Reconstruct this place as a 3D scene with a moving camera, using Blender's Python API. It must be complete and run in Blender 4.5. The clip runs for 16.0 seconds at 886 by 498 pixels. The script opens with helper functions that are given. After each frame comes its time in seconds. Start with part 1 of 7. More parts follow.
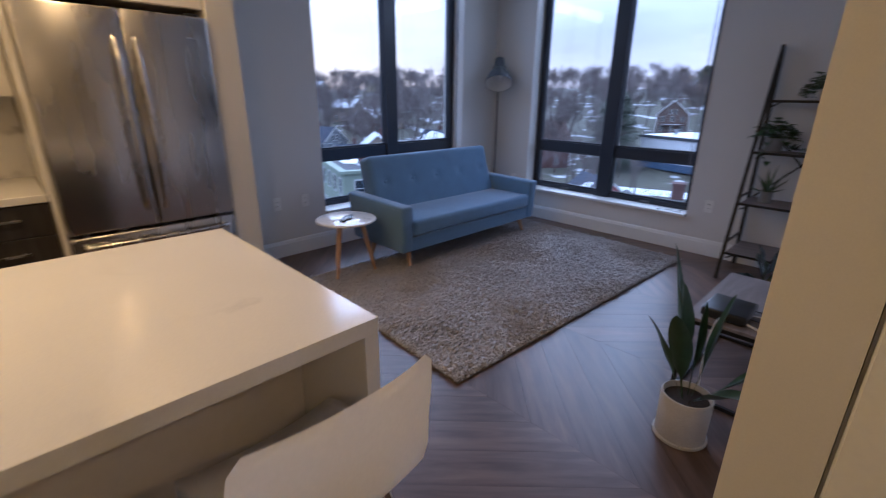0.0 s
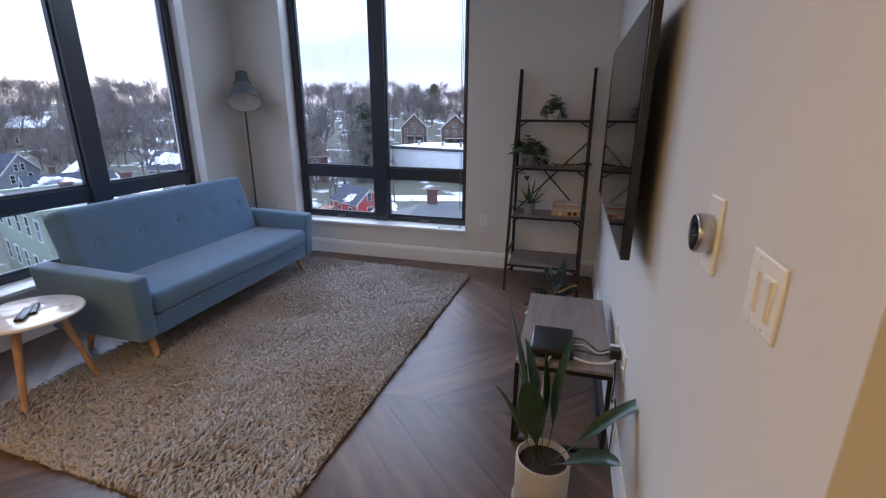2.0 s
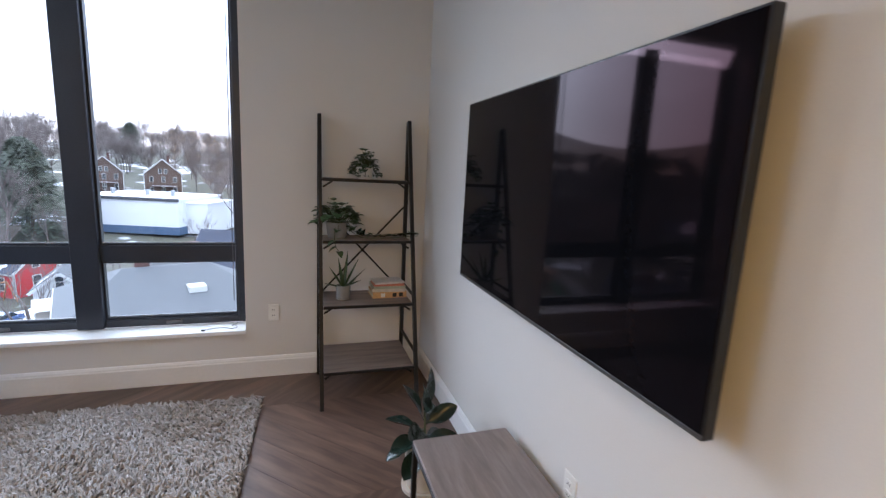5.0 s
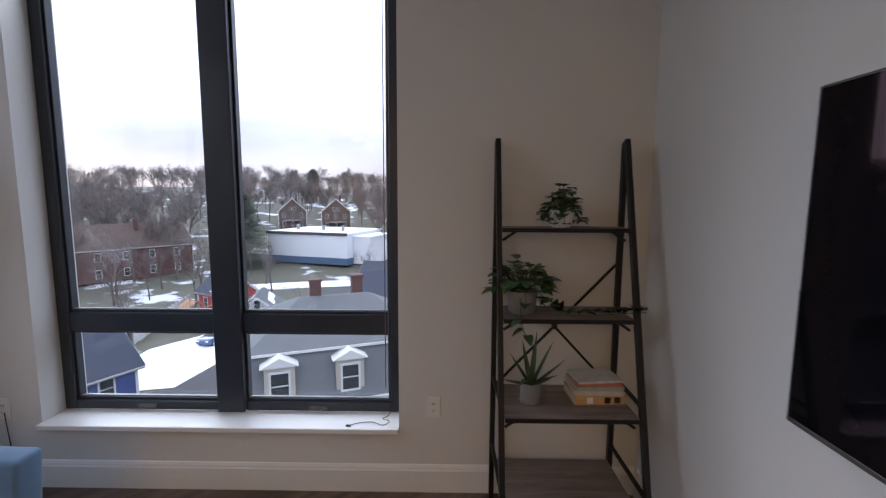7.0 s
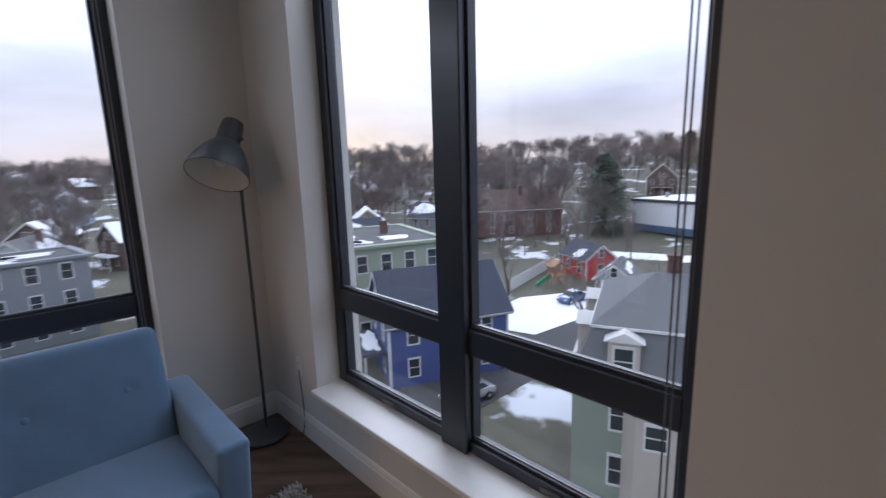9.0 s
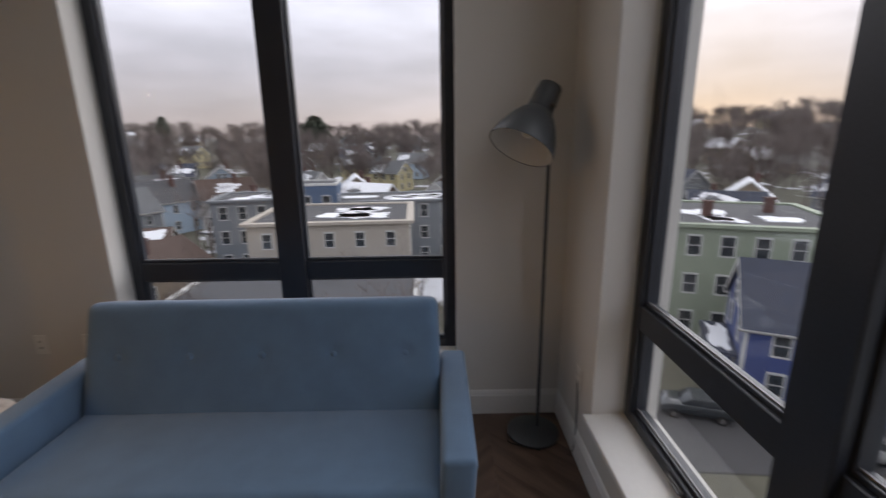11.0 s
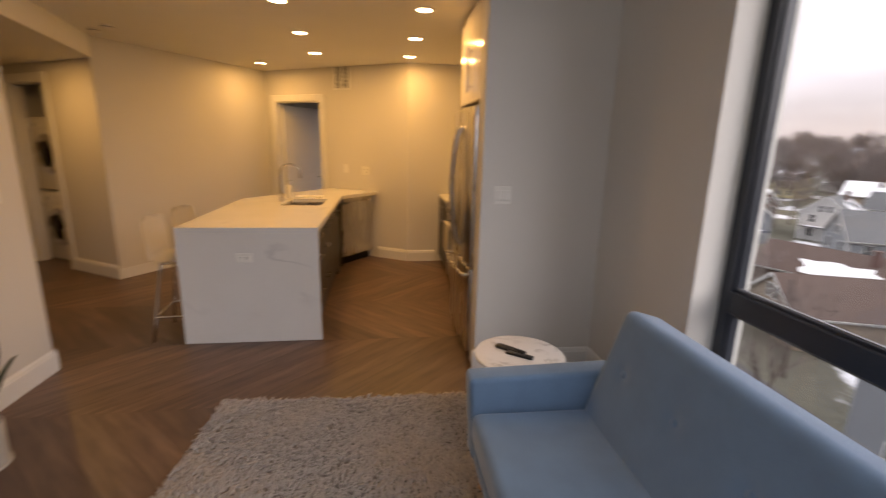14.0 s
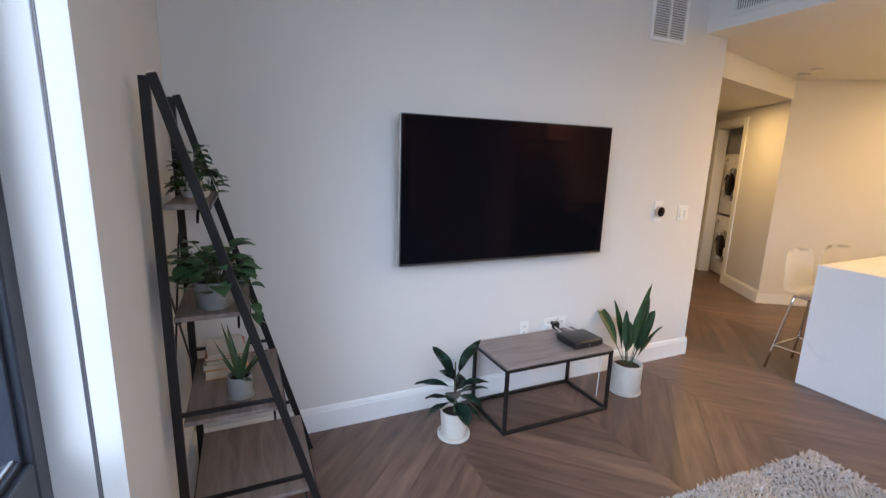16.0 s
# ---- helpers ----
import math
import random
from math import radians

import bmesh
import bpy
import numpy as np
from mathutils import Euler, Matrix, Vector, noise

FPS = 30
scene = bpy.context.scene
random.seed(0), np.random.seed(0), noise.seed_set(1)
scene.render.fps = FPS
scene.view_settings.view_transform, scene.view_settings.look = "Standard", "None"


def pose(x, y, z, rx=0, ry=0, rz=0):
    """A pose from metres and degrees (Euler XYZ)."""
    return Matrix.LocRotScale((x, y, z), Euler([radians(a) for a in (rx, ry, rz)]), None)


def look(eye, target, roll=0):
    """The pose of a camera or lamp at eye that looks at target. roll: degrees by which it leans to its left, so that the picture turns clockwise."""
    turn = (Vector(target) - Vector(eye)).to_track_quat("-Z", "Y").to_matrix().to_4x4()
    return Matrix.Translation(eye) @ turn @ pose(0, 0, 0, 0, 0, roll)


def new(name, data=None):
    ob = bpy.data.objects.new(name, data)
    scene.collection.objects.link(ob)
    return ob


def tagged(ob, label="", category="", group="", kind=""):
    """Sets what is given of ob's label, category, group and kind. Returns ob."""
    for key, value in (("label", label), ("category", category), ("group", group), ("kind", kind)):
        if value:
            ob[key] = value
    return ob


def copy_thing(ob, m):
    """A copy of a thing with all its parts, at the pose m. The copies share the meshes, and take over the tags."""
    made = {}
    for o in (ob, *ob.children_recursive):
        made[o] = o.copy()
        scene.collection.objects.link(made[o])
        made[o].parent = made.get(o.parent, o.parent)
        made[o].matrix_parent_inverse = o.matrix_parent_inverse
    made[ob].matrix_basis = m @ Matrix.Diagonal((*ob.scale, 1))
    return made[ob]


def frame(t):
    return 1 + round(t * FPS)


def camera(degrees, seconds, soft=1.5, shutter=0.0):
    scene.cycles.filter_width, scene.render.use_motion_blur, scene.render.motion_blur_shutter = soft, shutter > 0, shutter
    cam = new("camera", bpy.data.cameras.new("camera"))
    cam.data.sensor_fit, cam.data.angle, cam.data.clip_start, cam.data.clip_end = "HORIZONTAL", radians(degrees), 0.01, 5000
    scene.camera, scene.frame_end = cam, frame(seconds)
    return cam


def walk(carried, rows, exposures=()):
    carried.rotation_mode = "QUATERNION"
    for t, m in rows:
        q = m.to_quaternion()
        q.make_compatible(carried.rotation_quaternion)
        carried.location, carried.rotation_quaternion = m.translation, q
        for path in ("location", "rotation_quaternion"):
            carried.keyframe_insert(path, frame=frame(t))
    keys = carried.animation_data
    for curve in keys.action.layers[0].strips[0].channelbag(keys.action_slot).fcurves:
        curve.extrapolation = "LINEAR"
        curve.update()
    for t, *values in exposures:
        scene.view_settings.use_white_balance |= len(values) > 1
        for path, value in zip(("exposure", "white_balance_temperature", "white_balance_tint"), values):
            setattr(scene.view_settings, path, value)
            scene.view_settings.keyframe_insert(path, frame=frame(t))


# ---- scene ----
cam = camera(89.4, 16.0, soft=1.2, shutter=0.4)
PATH = [
    (0, (4.113, 0.788, 1.423), (2.766, 2.115, 0.771), 0.6),
    (0.5, (3.894, 0.838, 1.411), (2.936, 2.483, 0.798), 0.3),
    (1, (3.719, 0.894, 1.452), (3.219, 2.734, 0.848), 0.4),
    (1.5, (3.651, 1.014, 1.444), (3.226, 2.877, 0.854), 1.0),
    (2, (3.706, 1.23, 1.471), (3.191, 3.071, 0.884), 0.3),
    (2.5, (3.667, 1.461, 1.451), (3.537, 3.37, 0.871), 2.5),
    (3, (3.667, 1.68, 1.437), (4.028, 3.562, 0.867), 2.6),
    (3.2, (3.646, 1.72, 1.426), (4.081, 3.584, 0.846), 3.1),
    (5.3, (3.029, 2.323, 1.501), (3.648, 4.195, 1.166), 2.6),
    (5.5, (2.992, 2.406, 1.489), (3.607, 4.271, 1.11), 2.4),
    (6, (3.029, 2.694, 1.503), (3.255, 4.643, 1.114), 0.4),
    (6.5, (3.049, 2.948, 1.541), (3.053, 4.917, 1.19), 0.1),
    (7, (3.017, 3.194, 1.549), (2.992, 5.18, 1.315), 0.3),
    (7.5, (3.015, 3.448, 1.545), (2.677, 5.405, 1.303), 0.1),
    (8, (3.129, 3.747, 1.588), (2.374, 5.583, 1.343), -0.6),
    (8.5, (3.109, 3.968, 1.521), (2.041, 5.642, 1.284), 0.2),
    (8.7, (3.091, 4.104, 1.536), (1.869, 5.662, 1.252), -0.6),
    (10.8, (2.735, 4.681, 1.603), (0.827, 4.936, 1.063), -0.8),
    (11, (2.685, 4.713, 1.608), (0.746, 4.729, 1.116), -0.8),
    (11.5, (2.606, 4.841, 1.598), (0.708, 4.37, 1.179), -1.2),
    (12, (2.467, 4.89, 1.625), (0.696, 4.065, 1.197), -2.6),
    (12.5, (2.239, 4.862, 1.589), (0.586, 3.803, 1.202), 0.0),
    (13, (2.03, 4.855, 1.6), (0.721, 3.397, 1.199), -0.3),
    (13.5, (1.903, 4.844, 1.585), (1.135, 3.048, 1.153), 1.2),
    (14, (1.805, 4.795, 1.55), (1.537, 2.865, 1.097), 1.4),
    (14.5, (1.642, 4.866, 1.537), (2.272, 3.031, 1.055), 2.3),
    (15, (1.585, 4.965, 1.521), (2.896, 3.545, 1.007), 1.4),
    (15.5, (1.587, 5.064, 1.545), (3.279, 4.14, 1.014), 0.4),
    (16, (1.56, 5.099, 1.586), (3.347, 4.295, 1.188), 1.7),
]
DOWNLIGHT = 3.4
WINDOW_FILL = 2.8
EXPOSURES = [(0, 0.95, 4700, 19), (1.5, 1.28, 5000, 17), (2.2, 1.28, 5250, 15), (3, 1.38, 5450, 14), (5.5, 1.9, 5600, 12), (7, 1.15, 5850, 16), (8.5, 0.8, 5800, 17), (11, 0.45, 6900, 17), (11.5, 0.74, 6950, 17), (12, 0.82, 7000, 19), (12.5, 0.8, 7100, 21), (13, 0.62, 7000, 22), (13.5, 0.75, 7100, 22), (14, 1.03, 7400, 21), (14.5, 1.47, 7000, 19), (15, 1.93, 5950, 15), (15.5, 2.1, 5450, 13), (16, 2.12, 5350, 12)]
walk(cam, [(t, look(e, a, r)) for t, e, a, r in PATH], EXPOSURES)

# ---------------------------------------------------------------- world
SKY_GAIN = 1.0
world = bpy.data.worlds.new("world")
scene.world = world
world.use_nodes = True
wn, wl = world.node_tree.nodes, world.node_tree.links
wn.clear()
w_out, w_bg = wn.new("ShaderNodeOutputWorld"), wn.new("ShaderNodeBackground")
w_sky = wn.new("ShaderNodeTexSky")
w_sky.sky_type, w_sky.sun_disc = "NISHITA", False
w_sky.sun_elevation, w_sky.sun_rotation = radians(14), radians(300)
w_tc, w_sep, w_map = wn.new("ShaderNodeTexCoord"), wn.new("ShaderNodeSeparateXYZ"), wn.new("ShaderNodeMapping")
w_map.inputs["Scale"].default_value = (1.2, 1.2, 5.0)
w_noise = wn.new("ShaderNodeTexNoise")
w_noise.inputs["Scale"].default_value, w_noise.inputs["Detail"].default_value = 2.2, 6.0
# overcast: three times as bright overhead as at the horizon
w_grad = wn.new("ShaderNodeValToRGB")
for e, (p, c) in zip([w_grad.color_ramp.elements[0], w_grad.color_ramp.elements[1], w_grad.color_ramp.elements.new(0.12), w_grad.color_ramp.elements.new(0.4)],
                     [(0.0, (0.46, 0.41, 0.42, 1)), (1.0, (4.2, 4.45, 5.05, 1)), (0.12, (0.50, 0.495, 0.56, 1)), (0.4, (1.22, 1.30, 1.52, 1))]):
    e.position, e.color = p, c
w_cloud = wn.new("ShaderNodeMapRange")
for k, v in zip(("From Min", "From Max", "To Min", "To Max"), (0.35, 0.7, 0.80, 1.16)):
    w_cloud.inputs[k].default_value = v
w_mul = wn.new("ShaderNodeMixRGB")
w_mul.blend_type, w_mul.inputs[0].default_value = "MULTIPLY", 1.0
w_mix = wn.new("ShaderNodeMixRGB")
w_mix.inputs[0].default_value = 0.93
w_sk = wn.new("ShaderNodeMixRGB")
w_sk.blend_type, w_sk.inputs[0].default_value, w_sk.inputs[2].default_value = "MULTIPLY", 1.0, (0.1, 0.1, 0.1, 1)
wl.new(w_tc.outputs["Generated"], w_sep.inputs[0])
wl.new(w_tc.outputs["Generated"], w_map.inputs["Vector"])
wl.new(w_map.outputs[0], w_noise.inputs["Vector"])
wl.new(w_sep.outputs["Z"], w_grad.inputs[0])
wl.new(w_noise.outputs["Fac"], w_cloud.inputs["Value"])
wl.new(w_grad.outputs[0], w_mul.inputs[1])
wl.new(w_cloud.outputs[0], w_mul.inputs[2])
wl.new(w_sky.outputs[0], w_sk.inputs[1])
wl.new(w_sk.outputs[0], w_mix.inputs[1])
wl.new(w_mul.outputs[0], w_mix.inputs[2])
wl.new(w_mix.outputs[0], w_bg.inputs["Color"])
w_bg.inputs["Strength"].default_value = SKY_GAIN
wl.new(w_bg.outputs[0], w_out.inputs["Surface"])
sun = new("sun", bpy.data.lights.new("sun", "SUN"))
sun.data.energy, sun.data.angle, sun.data.color = 1.0, radians(50), (0.93, 0.96, 1.0)
sun.matrix_world = look((0, 0, 30), (12, -14, 20))


# ---------------------------------------------------------------- materials
def nodes_of(name):
    m = bpy.data.materials.new(name)
    m.use_nodes = True
    return m, m.node_tree.nodes, m.node_tree.links, m.node_tree.nodes["Principled BSDF"]


def surf(name, col, rough=0.6, metal=0.0, var=0.12, scale=6.0, grain=80.0, bump=0.08, pieces=0.0, island=0.0, stretch=(1, 1, 1), tint=None, coat=0.0, rvar=0.1, dist=0.002):
    """A plain surface with two scales of unevenness: broad stains and fine grain, in colour, gloss and relief."""
    m, n, l, p = nodes_of(name)
    tc, mp = n.new("ShaderNodeTexCoord"), n.new("ShaderNodeMapping")
    mp.inputs["Scale"].default_value = stretch
    l.new(tc.outputs["Object"], mp.inputs["Vector"])
    a, b = n.new("ShaderNodeTexNoise"), n.new("ShaderNodeTexNoise")
    for t, s, d in ((a, scale, 4), (b, grain, 3)):
        t.inputs["Scale"].default_value, t.inputs["Detail"].default_value = s, d
        l.new(mp.outputs[0], t.inputs["Vector"])
    mix = n.new("ShaderNodeMixRGB")
    mix.inputs[1].default_value = (*[c * (1 - var) for c in col], 1)
    mix.inputs[2].default_value = (*[min(1, c * (1 + var)) for c in (tint or col)], 1)
    l.new(a.outputs["Fac"], mix.inputs[0])
    out = mix.outputs[0]
    g = n.new("ShaderNodeMixRGB")
    g.blend_type, g.inputs[0].default_value = "MULTIPLY", 1.0
    gr = n.new("ShaderNodeMapRange")
    gr.inputs["From Min"].default_value, gr.inputs["From Max"].default_value = 0.3, 0.7
    gr.inputs["To Min"].default_value, gr.inputs["To Max"].default_value = 1 - var * 0.7, 1 + var * 0.4
    l.new(b.outputs["Fac"], gr.inputs["Value"])
    l.new(out, g.inputs[1])
    l.new(gr.outputs[0], g.inputs[2])
    out = g.outputs[0]
    for amount, node, sock in ((pieces, "ShaderNodeObjectInfo", "Random"), (island, "ShaderNodeNewGeometry", "Random Per Island")):
        if amount:
            o, r, q = n.new(node), n.new("ShaderNodeMapRange"), n.new("ShaderNodeMixRGB")
            r.inputs["To Min"].default_value, r.inputs["To Max"].default_value = 1 - amount, 1 + amount
            q.blend_type, q.inputs[0].default_value = "MULTIPLY", 1.0
            l.new(o.outputs[sock], r.inputs["Value"])
            l.new(out, q.inputs[1])
            l.new(r.outputs[0], q.inputs[2])
            out = q.outputs[0]
    l.new(out, p.inputs["Base Color"])
    rr = n.new("ShaderNodeMapRange")
    rr.inputs["To Min"].default_value, rr.inputs["To Max"].default_value = max(0.02, rough - rvar), min(1, rough + rvar)
    l.new(a.outputs["Fac"], rr.inputs["Value"])
    l.new(rr.outputs[0], p.inputs["Roughness"])
    p.inputs["Metallic"].default_value = metal
    p.inputs["Coat Weight"].default_value = coat
    if bump:
        bp = n.new("ShaderNodeBump")
        bp.inputs["Strength"].default_value, bp.inputs["Distance"].default_value = bump, dist
        l.new(b.outputs["Fac"], bp.inputs["Height"])
        l.new(bp.outputs[0], p.inputs["Normal"])
    return m


def veined(name, col, vein, rough, scale=1.3, amount=0.5, sharp=0.04):
    """Stone with thin wandering veins."""
    m = surf(name, col, rough, var=0.04, scale=3, grain=140, bump=0.0, rvar=0.04)
    n, l, p = m.node_tree.nodes, m.node_tree.links, m.node_tree.nodes["Principled BSDF"]
    tc, w, mk = n.new("ShaderNodeTexCoord"), n.new("ShaderNodeTexNoise"), n.new("ShaderNodeTexNoise")
    w.inputs["Scale"].default_value, w.inputs["Detail"].default_value, w.inputs["Distortion"].default_value = scale, 7, 0.9
    mk.inputs["Scale"].default_value = scale * 1.4
    l.new(tc.outputs["Object"], w.inputs["Vector"])
    l.new(tc.outputs["Object"], mk.inputs["Vector"])
    r = n.new("ShaderNodeValToRGB")
    el = r.color_ramp.elements
    el[0].position, el[0].color = 0.5 - sharp, (0, 0, 0, 1)
    el[1].position, el[1].color = 0.5 + sharp, (0, 0, 0, 1)
    e = el.new(0.5)
    e.color = (1, 1, 1, 1)
    l.new(w.outputs["Fac"], r.inputs[0])
    k = n.new("ShaderNodeMapRange")
    k.inputs["From Min"].default_value, k.inputs["From Max"].default_value, k.inputs["To Max"].default_value = 0.5, 0.7, amount
    l.new(mk.outputs["Fac"], k.inputs["Value"])
    mu = n.new("ShaderNodeMath")
    mu.operation = "MULTIPLY"
    l.new(r.outputs[0], mu.inputs[0])
    l.new(k.outputs[0], mu.inputs[1])
    mix = n.new("ShaderNodeMixRGB")
    l.new(mu.outputs[0], mix.inputs[0])
    l.new(p.inputs["Base Color"].links[0].from_socket, mix.inputs[1])
    mix.inputs[2].default_value = (*vein, 1)
    l.new(mix.outputs[0], p.inputs["Base Color"])
    return m


def wood(name, dark, light, rough, axis="X", scale=3.0, pieces=0.0, island=0.0, bump=0.12):
    """Long grain along one axis of the object."""
    st = {"X": (1, 8, 8), "Y": (8, 1, 8), "Z": (8, 8, 1)}[axis]
    m = surf(name, dark, rough, var=0.1, scale=scale, grain=scale * 9, bump=bump, pieces=pieces, island=island, stretch=st, tint=light, rvar=0.08)
    a = [x for x in m.node_tree.nodes if x.type == "TEX_NOISE"]
    a[0].inputs["Detail"].default_value, a[0].inputs["Distortion"].default_value = 6, 0.7
    mr = m.node_tree.nodes.new("ShaderNodeMapRange")
    mr.inputs["From Min"].default_value, mr.inputs["From Max"].default_value = 0.32, 0.68
    mix = [x for x in m.node_tree.nodes if x.type == "MIX_RGB"][0]
    m.node_tree.links.new(a[0].outputs["Fac"], mr.inputs["Value"])
    m.node_tree.links.new(mr.outputs[0], mix.inputs[0])
    return m


def glass_pane(name, tint=(0.95, 0.97, 0.97), gloss=0.03):
    m, n, l, p = nodes_of(name)
    n.remove(p)
    t, g, f, x = n.new("ShaderNodeBsdfTransparent"), n.new("ShaderNodeBsdfGlossy"), n.new("ShaderNodeLayerWeight"), n.new("ShaderNodeMixShader")
    pw, mr = n.new("ShaderNodeMath"), n.new("ShaderNodeMapRange")
    pw.operation, pw.inputs[1].default_value = "POWER", 5.0
    mr.inputs["To Min"].default_value, mr.inputs["To Max"].default_value = gloss, 0.9
    t.inputs["Color"].default_value = (*tint, 1)
    g.inputs["Roughness"].default_value = 0.01
    l.new(f.outputs["Facing"], pw.inputs[0])
    l.new(pw.outputs[0], mr.inputs["Value"])
    l.new(mr.outputs[0], x.inputs[0])
    l.new(t.outputs[0], x.inputs[1])
    l.new(g.outputs[0], x.inputs[2])
    l.new(x.outputs[0], n["Material Output"].inputs["Surface"])
    return m


def glow(name, col, strength):
    m, n, l, p = nodes_of(name)
    p.inputs["Base Color"].default_value = (0.8, 0.8, 0.8, 1)
    p.inputs["Emission Color"].default_value = (*col, 1)
    p.inputs["Emission Strength"].default_value = strength
    return m


WALL = surf("wall_paint", (0.665, 0.65, 0.615), 0.75, var=0.03, scale=1.5, grain=220, bump=0.10)
CEIL = surf("ceiling_paint", (0.78, 0.77, 0.74), 0.85, var=0.03, scale=2, grain=160, bump=0.08)
TRIM = surf("white_trim_paint", (0.78, 0.78, 0.76), 0.45, var=0.03, scale=4, grain=60, bump=0.03)
JAMB = surf("window_reveal_paint", (0.74, 0.75, 0.74), 0.6, var=0.03, scale=3, grain=120, bump=0.05)
# base raised towards blue to carry the glare round the windows
FRAME = surf("black_aluminium", (0.026, 0.031, 0.042), 0.36, var=0.2, scale=5, grain=120, bump=0.03)
GASKET = surf("grey_gasket", (0.25, 0.26, 0.27), 0.5, var=0.1)
GLASS = glass_pane("window_glass")
QUARTZ = veined("white_quartz", (0.74, 0.73, 0.71), (0.36, 0.36, 0.37), 0.16, 1.3, 0.40, 0.03)
MARBLE = veined("white_marble", (0.76, 0.74, 0.72), (0.30, 0.27, 0.26), 0.12, 5.0, 0.7, 0.05)
STEEL = surf("brushed_steel", (0.55, 0.53, 0.51), 0.27, 1.0, var=0.05, scale=1.6, grain=200, bump=0.012, stretch=(6, 6, 1), rvar=0.05)
STEELD = surf("dark_steel", (0.16, 0.155, 0.15), 0.35, 0.9, var=0.1)
CHROME = surf("chrome", (0.72, 0.72, 0.72), 0.08, 1.0, var=0.03, bump=0, rvar=0.02)
CABD = wood("dark_laminate", (0.022, 0.019, 0.018), (0.045, 0.040, 0.037), 0.42, "Z", 4)
CABW = surf("glossy_white_laminate", (0.74, 0.71, 0.66), 0.14, var=0.03, scale=2, grain=40, bump=0.0, rvar=0.03)
BLACK = surf("black_metal", (0.012, 0.011, 0.011), 0.45, 0.3, var=0.2, grain=150)
PLASTB = surf("black_plastic", (0.012, 0.012, 0.013), 0.35, var=0.2, grain=200)
PLASTW = surf("white_plastic", (0.78, 0.77, 0.73), 0.35, var=0.03, grain=100, bump=0.01)
SCREEN = surf("screen_glass", (0.004, 0.0045, 0.006), 0.05, var=0.1, bump=0, rvar=0.01)
SOFA = surf("blue_woven_fabric", (0.115, 0.205, 0.33), 0.9, var=0.14, scale=9, grain=420, bump=0.5, dist=0.0015, tint=(0.125, 0.225, 0.36))
SOFA.node_tree.nodes["Principled BSDF"].inputs["Sheen Weight"].default_value = 0.35
BEECH = wood("beech", (0.42, 0.24, 0.12), (0.56, 0.34, 0.18), 0.45, "Z", 4)
SHELFW = wood("grey_oak_veneer", (0.155, 0.118, 0.100), (0.24, 0.19, 0.162), 0.5, "X", 3)
SCREEN.node_tree.nodes["Principled BSDF"].inputs["Specular Tint"].default_value = (1.0, 0.38, 0.48, 1)
SCREEN.node_tree.nodes["Principled BSDF"].inputs["Specular IOR Level"].default_value = 0.11
TABLEW = wood("ash_veneer", (0.20, 0.165, 0.152), (0.255, 0.215, 0.20), 0.5, "Y", 3)
LAMPG = surf("grey_lamp_paint", (0.055, 0.062, 0.068), 0.45, var=0.08)
LAMPW = surf("white_lamp_inside", (0.72, 0.70, 0.66), 0.5, var=0.03)
CONC = surf("speckled_concrete", (0.47, 0.44, 0.39), 0.8, var=0.13, scale=14, grain=160, bump=0.15)
CERAM = surf("white_ceramic", (0.66, 0.63, 0.57), 0.5, var=0.06, scale=10, grain=180, bump=0.04)
CERAMG = surf("grey_ceramic", (0.24, 0.24, 0.235), 0.6, var=0.12, scale=16, grain=160)
SOIL = surf("potting_soil", (0.030, 0.020, 0.014), 0.95, var=0.5, scale=40, grain=160, bump=0.8, dist=0.01)
LEAF = surf("leaf_green", (0.030, 0.066, 0.024), 0.38, var=0.3, scale=12, grain=60, bump=0.1, island=0.25, tint=(0.05, 0.10, 0.036))
LEAFT = surf("sword_leaf_green", (0.016, 0.038, 0.016), 0.33, var=0.3, scale=9, grain=40, bump=0.1, island=0.2, tint=(0.034, 0.072, 0.030), pieces=0.2)
LEAFD = surf("leaf_dark_green", (0.008, 0.018, 0.014), 0.26, var=0.3, scale=12, grain=60, bump=0.1, island=0.25, tint=(0.014, 0.030, 0.021))
STEM = surf("plant_stem", (0.07, 0.09, 0.035), 0.6, var=0.2)
PAPER = surf("book_paper", (0.62, 0.57, 0.47), 0.8, var=0.08, grain=200, stretch=(1, 1, 12))
WHITEAPP = surf("white_enamel", (0.75, 0.74, 0.71), 0.25, var=0.03, bump=0)
CHAIN = surf("bead_chain", (0.16, 0.16, 0.17), 0.4, 0.5, var=0.2, grain=400)
CORD = surf("white_cord", (0.66, 0.66, 0.64), 0.5, var=0.05)
LAMPGLOW = glow("downlight_lens", (1.0, 0.74, 0.42), 16.0)


# ---------------------------------------------------------------- mesh helpers
def empty(name, loc=(0, 0, 0), label="", category="", group="", kind=""):
    ob = new(name)
    ob.location, ob.empty_display_size = loc, 0.1
    ob["at"] = [float(v) for v in loc]
    return tagged(ob, label, category, group, kind)


def origin_of(ob):
    p = Vector()
    while ob:
        p += Vector(ob.location)
        ob = ob.parent
    return p


